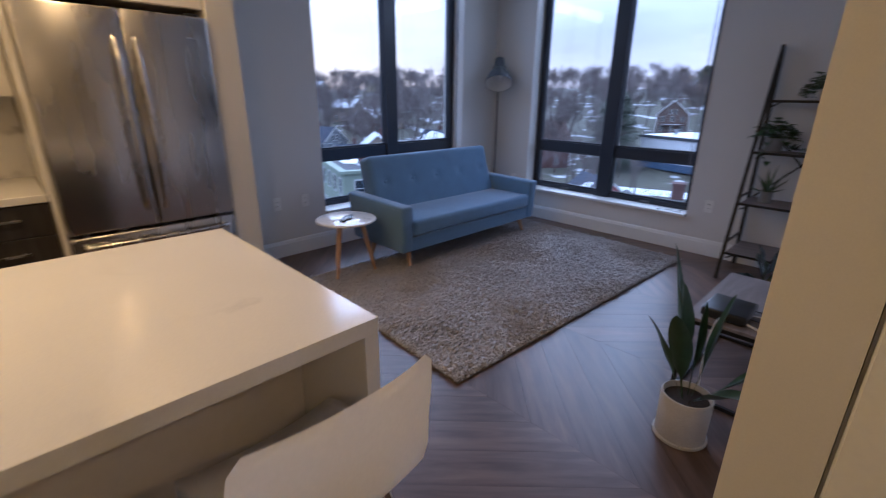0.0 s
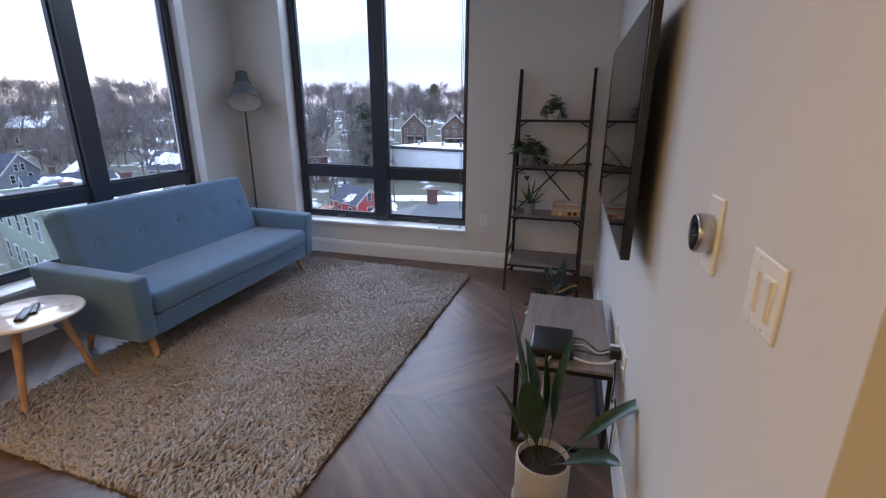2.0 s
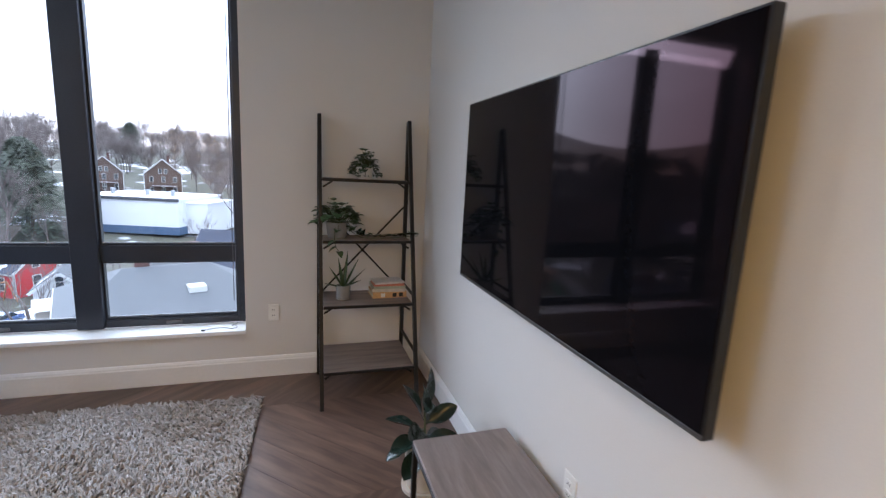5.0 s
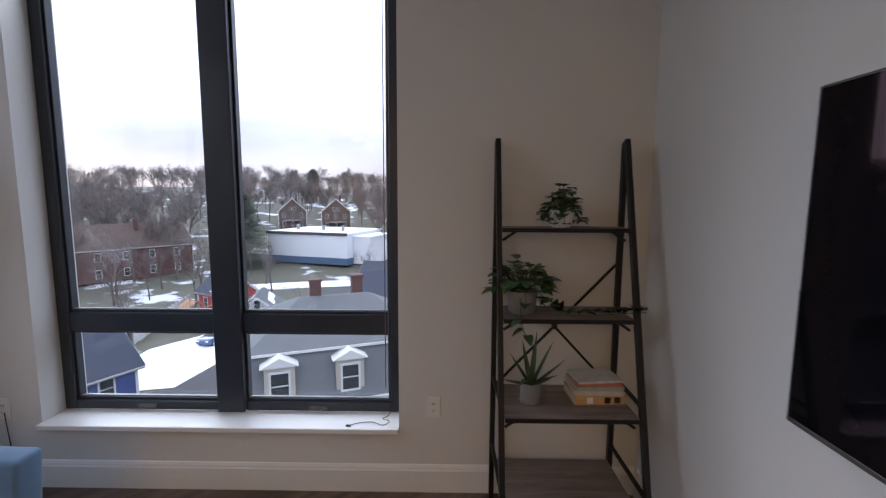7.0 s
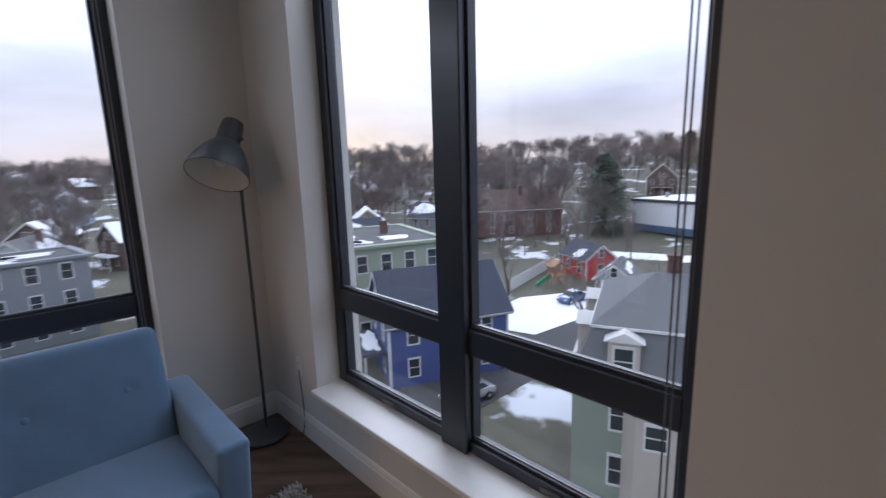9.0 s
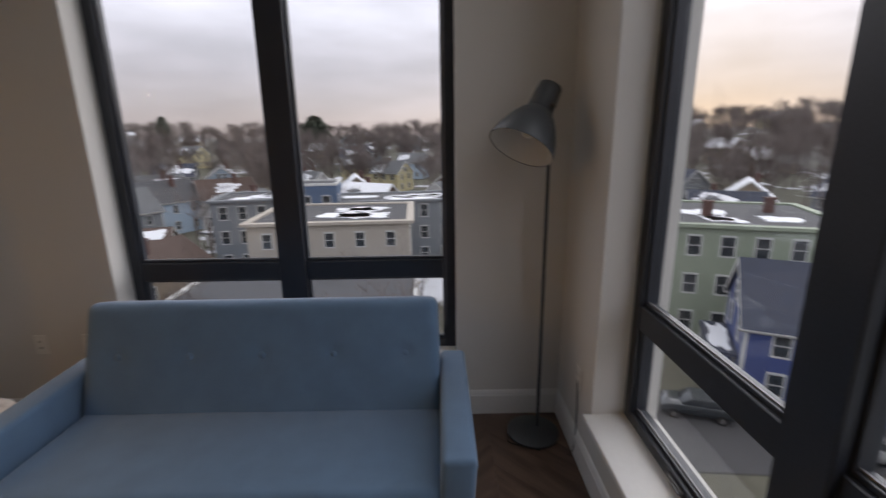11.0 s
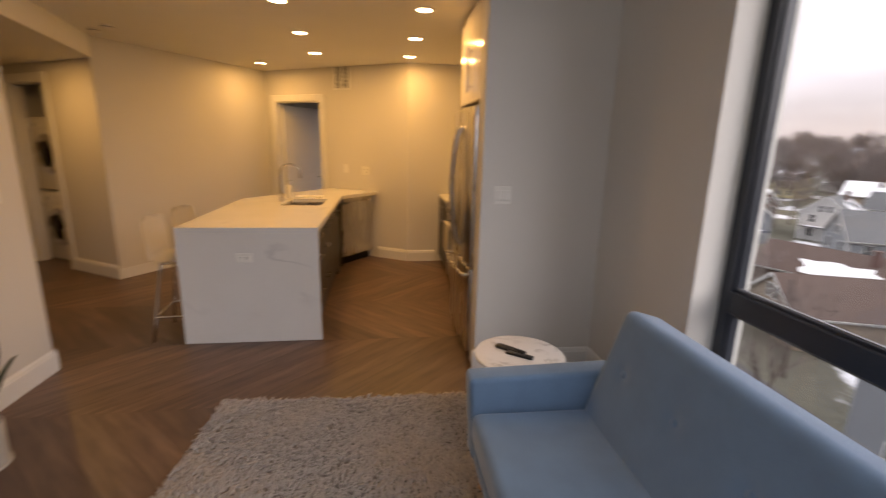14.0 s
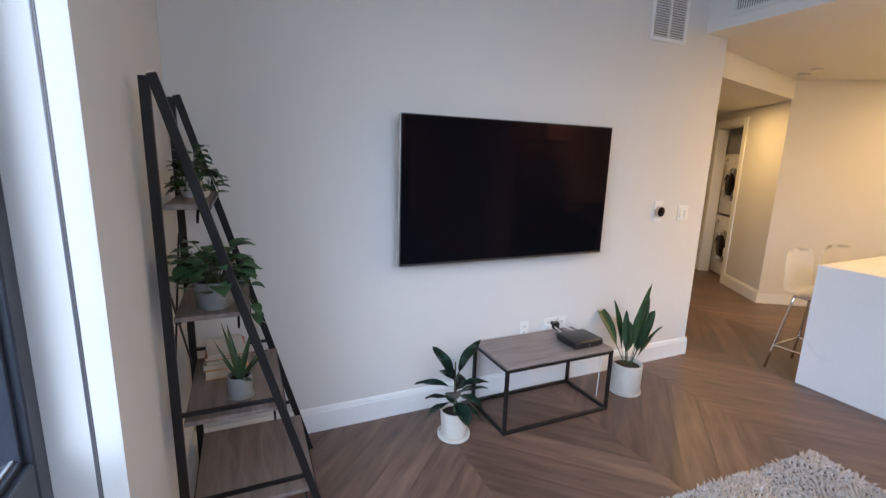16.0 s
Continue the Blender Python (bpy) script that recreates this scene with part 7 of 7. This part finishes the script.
trees = [bare_tree(k, h, 5, "leafless winter tree with fine grey-brown twigs") for k, h in ((1, 9.5), (2, 12.0), (3, 14.0))]
near = [(-34.5, -2.5, 0), (-27, -14, 1), (-21, 2, 0), (-24, 14, 1), (-16, 42, 2), (-33, 52, 1), (-12, 50, 0), (-50, 72, 2), (-62, 62, 2), (-55, 42, 1), (-64, -30, 2), (-75, -38, 1), (-40, -38, 0), (-58, 104, 2),
        (-10, 74, 1), (4, 70, 2), (-58, 88, 2), (-66, 20, 2), (-72, 30, 1), (-80, 8, 2), (-77, -14, 2), (-48, 22, 1), (-52, 30, 0), (-30, -24, 0), (-22, -18, 1), (-50, 84, 0), (-44, 91, 1), (-54, 78, 1), (-39, 97, 0), (-47, 76, 0), (-60, 74, 1), (-36, 80, 0), (-42, 83, 1), (-52, 92, 2), (-57, 98, 2), (-33, 90, 0), (-66, 80, 1), (-48, 98, 2), (-28, 80, 0), (-70, 88, 2), (-38, 74, 0)]
rng = random.Random(9)
for i, (x, y, k) in enumerate(near):
    m = turned(rng.uniform(0, 360), (x, y, gz(x, y)))
    if i < 3:
        trees[i].matrix_basis = m
        continue
    copy_thing(trees[k], m)


def conifer(name, h, label, seed, wide=0.24, spray=1.0, power=0.75):
    """A pine: a tapered trunk and drooping tiers of many small needle sprays."""
    s = empty(name, (0, 0, 0), label, "tree")
    part("trunk", rod((0, 0, 0), (0, 0, h * 0.96), h * 0.02, 0.04, 8), BARK, s)
    rng = random.Random(seed)
    vs, fs = [], []
    for _ in range(9000):
        t = rng.random() ** 0.8
        z = h * (0.10 + 0.90 * t)
        rmax = h * wide * (1 - t) ** power * (0.92 + 0.1 * math.sin(t * 40 + rng.random())) + 0.15
        a = rng.uniform(0, 6.283)
        r = rmax * math.sqrt(rng.uniform(0.15, 1)) * (0.86 + 0.2 * math.sin(3 * a + 11 * t) * math.sin(5 * a - 17 * t))
        p = Vector((r * math.cos(a), r * math.sin(a), z - 0.25 * r + rng.uniform(-0.2, 0.2)))
        o = Vector((math.cos(a), math.sin(a), rng.uniform(-0.5, 0.1))).normalized() * spray * h * 0.035 * rng.uniform(0.6, 1.4)
        q = Vector((-math.sin(a), math.cos(a), rng.uniform(-0.3, 0.3))) * spray * h * 0.016
        b = len(vs)
        vs += [tuple(p - q), tuple(p + q), tuple(p + o + q * 0.4), tuple(p + o * 1.3), tuple(p + o - q * 0.4)]
        fs.append((b, b + 1, b + 2, b + 3, b + 4))
    ob = new("crown", mesh_of("crown", vs, fs, PINE))
    ob.parent = s
    return s


pa = conifer("pine_tree", 18.0, "broad soft grey-green evergreen pine among bare trees", 4, 0.43, 0.7, 0.45)
pa.matrix_basis = turned(0, (-45, 106, gz(-45, 106) - 0.5))
for x, y in ((-50, 115),):
    copy_thing(pa, turned(rng.uniform(0, 360), (x, y, gz(x, y))))
pb = conifer("large_evergreen", 21, "large rounded dark evergreen on the skyline", 6, 0.62, 1.3, 0.42)
pb.matrix_basis = turned(0, (-235, -58, gz(-235, -58)))
for x, y in ((-170, 195), (-70, 245), (-260, -150), (-250, 60), (-15, 240)):
    copy_thing(pa, turned(rng.uniform(0, 360), (x, y, gz(x, y))))


def woods(name, r0, r1, count, seed, depth, label):
    """Far leafless woods: many bare trees joined into one."""
    rng = random.Random(seed)
    kinds_ = [grow(100 + k, rng.uniform(11, 16), depth, 0.6, 4, 3, 0.24, 0.035) for k in range(5)]
    arr = [(np.array(v), np.array(f)) for v, f, _ in kinds_]
    V_, F_, base = [], [], 0
    for i in range(count):
        v, f = arr[i % 5]
        r, a = math.sqrt(rng.uniform(r0 * r0, r1 * r1)), radians(rng.uniform(84, 236))
        x, y = r * math.cos(a), r * math.sin(a)
        if any(math.hypot(x - p, y - q) < 7 for p, q in taken) or (r < 172 and 98 < math.degrees(a) < 113):
            continue
        t, sc = rng.uniform(0, 6.283), rng.uniform(0.85, 1.35)
        c, s = math.cos(t) * sc, math.sin(t) * sc
        w = np.stack([v[:, 0] * c - v[:, 1] * s + x, v[:, 0] * s + v[:, 1] * c + y, v[:, 2] * sc + gz(x, y)], 1)
        V_.append(w)
        F_.append(f + base)
        base += len(v)
    vs, fs = np.concatenate(V_), np.concatenate(F_)
    me = bpy.data.meshes.new(name)
    me.vertices.add(len(vs))
    me.vertices.foreach_set("co", vs.ravel())
    me.loops.add(fs.size)
    me.loops.foreach_set("vertex_index", fs.ravel().astype(np.int32))
    me.polygons.add(len(fs))
    me.polygons.foreach_set("loop_start", np.arange(0, fs.size, 4, dtype=np.int32))
    me.polygons.foreach_set("loop_total", np.full(len(fs), 4, dtype=np.int32))
    me.update(calc_edges=True)
    me.materials.append(TWIG)
    tagged(new(name, me), label, "woods", kind="stuff")


woods("near_woods", 100, 230, 620, 5, 4, "leafless winter woods between the houses")
woods("far_woods", 230, 420, 900, 6, 4, "leafless winter woods along the skyline")


def car(x, y, ang, col, label):
    s = empty("parked_car", (0, 0, 0), label, "car", "parked cars")
    paint = surf("car_paint", col, 0.25, 0.2, var=0.05, bump=0, coat=0.5)
    prof = [(-2.1, 0.35), (-2.15, 0.75), (-1.75, 0.95), (-1.0, 1.0), (1.3, 1.02), (2.05, 0.9), (2.15, 0.6), (2.1, 0.35)]
    cab = [(-1.05, 0.99), (-0.45, 1.43), (0.85, 1.45), (1.5, 1.0)]
    for nm, pr, hw, mt in (("body", prof, 0.88, paint), ("cabin", cab, 0.76, GLASSO)):
        b = bmesh.new()
        v0, v1 = [b.verts.new((q, -hw, z)) for q, z in pr], [b.verts.new((q, hw, z)) for q, z in pr]
        b.faces.new(v0)
        b.faces.new(v1[::-1])
        for i in range(len(pr)):
            b.faces.new((v0[i], v1[i], v1[(i + 1) % len(pr)], v0[(i + 1) % len(pr)]))
        bmesh.ops.recalc_face_normals(b, faces=list(b.faces))
        bmesh.ops.bevel(b, geom=list(b.edges), offset=0.07, segments=2, profile=0.5, affect="EDGES")
        part(nm, b, mt, s, smooth=40)
    part("roof_panel", box(-0.42, 0.82, -0.7, 0.7, 1.44, 1.475, 0.02, 2), paint, s)
    for q in (-1.35, 1.35):
        for sy in (-0.85, 0.85):
            w = part("wheel", rod((q, sy - 0.11, 0.33), (q, sy + 0.11, 0.33), 0.33, seg=20), PLASTB, s, smooth=40)
            part("rim", rod((q, sy - 0.115, 0.33), (q, sy + 0.115, 0.33), 0.19, seg=16), STEEL, w, smooth=40)
    for sy in (-0.6, 0.6):
        part("headlight", box(-2.17, -2.08, sy - 0.18, sy + 0.18, 0.66, 0.80, 0.02, 1), CHROME, s)
        part("tail_light", box(2.08, 2.16, sy - 0.16, sy + 0.16, 0.68, 0.84, 0.02, 1), surf("tail_lens", (0.35, 0.02, 0.02), 0.2, var=0.1, bump=0), s)
    return put(s, x, y, ang)


car(-22.5, 21.0, 70, (0.03, 0.035, 0.04), "dark car parked beside the blue house")
car(-22.8, 5.5, 82, (0.35, 0.36, 0.38), "silver car parked on the street")
car(-18.3, 27.5, 80, (0.30, 0.30, 0.31), "silver car parked on the street")
car(-25, 55, 80, (0.06, 0.10, 0.22), "blue car parked in the yards")


# ---------------------------------------------------------------- floor: chevron planks
FLOORW = wood("dark_oak_plank", (0.086, 0.053, 0.039), (0.160, 0.102, 0.075), 0.38, "X", 2.0, pieces=0.26, bump=0.06)
FLOORJ = wood("dark_oak_plank_far", (0.086, 0.053, 0.039), (0.160, 0.102, 0.075), 0.38, "X", 2.0, island=0.25, bump=0.06)
fl = solid("floor", box(XW - 0.3, 7.65, -5.1, YN + 0.3, -0.12, -0.006), surf("floor_joint", (0.045, 0.029, 0.022), 0.8, var=0.2), "dark brown chevron wood floor", "floor", kind="structure")
BAND, PW, GAP = 0.90, 0.18, 0.0006
SL = math.sqrt(0.5)
PX = PW / SL


def plank_mesh(sign):
    """One chevron plank, its long axis turned onto x, its ends cut along the band."""
    b = bmesh.new()
    h, w = BAND / 2 - GAP / 2, PX / 2 - GAP
    out = [(-w - h * sign, -h), (w - h * sign, -h), (w + h * sign, h), (-w + h * sign, h)]
    low = [b.verts.new((x, y, -0.006)) for x, y in out]
    top = [b.verts.new((x * 1, y, 0.0)) for x, y in out]
    b.faces.new(low[::-1])
    b.faces.new(top)
    for i in range(4):
        b.faces.new((low[i], low[(i + 1) % 4], top[(i + 1) % 4], top[i]))
    bmesh.ops.recalc_face_normals(b, faces=list(b.faces))
    b.transform(Matrix.Rotation(radians(-45 * sign), 4, "Z"))
    me = bpy.data.meshes.new("plank")
    b.to_mesh(me)
    b.free()
    me.materials.append(FLOORW)
    return me


PM = {1: plank_mesh(1), -1: plank_mesh(-1)}
rest, rng, count = [], random.Random(4), 0
y_first = 2.27 - 8 * BAND
for j in range(13):
    y = y_first + (j + 0.5) * BAND
    if y - BAND / 2 > YN or y < -5:
        continue
    sign = 1 if j % 2 else -1
    n = int((7.5 - XW) / PX) + 3
    for i in range(-1, n):
        x = XW + i * PX
        close = 2.75 < x < 4.05 and 0.9 < y < 5.2 or 1.2 < x < 2.8 and 0.7 < y < 2.3
        if close and count < 300:
            count += 1
            ob = new("plank", PM[sign])
            ob.parent = fl
            ob.matrix_basis = turned(45 * sign, (x, y, 0))
        else:
            rest.append((x, y, sign))
vs, fs = [], []
def clipped(poly):
    """The part of an outline inside the building."""
    for ax, lim, sg in ((0, XW - 0.25, 1), (0, 7.6, -1), (1, YN + 0.25, -1), (1, -5.05, 1)):
        res = []
        for a, c in zip(poly, poly[1:] + poly[:1]):
            da, dc = sg * (a[ax] - lim), sg * (c[ax] - lim)
            if da >= 0:
                res.append(a)
            if da * dc < 0:
                t = da / (da - dc)
                res.append((a[0] + (c[0] - a[0]) * t, a[1] + (c[1] - a[1]) * t))
        poly = res
        if len(poly) < 3:
            return []
    return poly


for x, y, sign in rest:
    h, w = BAND / 2 - GAP / 2, PX / 2 - GAP
    # the grain follows the object's x axis, so the far planks are laid out turned by 45 degrees and the part turned back
    out = [(-w - h * sign, -h), (w - h * sign, -h), (w + h * sign, h), (-w + h * sign, h)]
    vs.append((sign, clipped([(x + p, y + q) for p, q in out])))
for sign in (1, -1):
    m = turned(-45 * sign)
    V_, F_ = [], []
    for sg, out in vs:
        if sg != sign or not out:
            continue
        c = len(out)
        k = len(V_)
        V_ += [tuple(m @ Vector((p, q, -0.006))) for p, q in out] + [tuple(m @ Vector((p, q, 0.0))) for p, q in out]
        F_ += [tuple(range(k + c, k + 2 * c))] + [(k + i, k + (i + 1) % c, k + c + (i + 1) % c, k + c + i) for i in range(c)]
    me = bpy.data.meshes.new("far_planks")
    me.from_pydata(V_, [], F_)
    me.materials.append(FLOORJ)
    ob = new("far_planks", me)
    ob.parent = fl
    ob.matrix_basis = turned(45 * sign)
    tagged(ob, "chevron planks further off", kind="stuff")
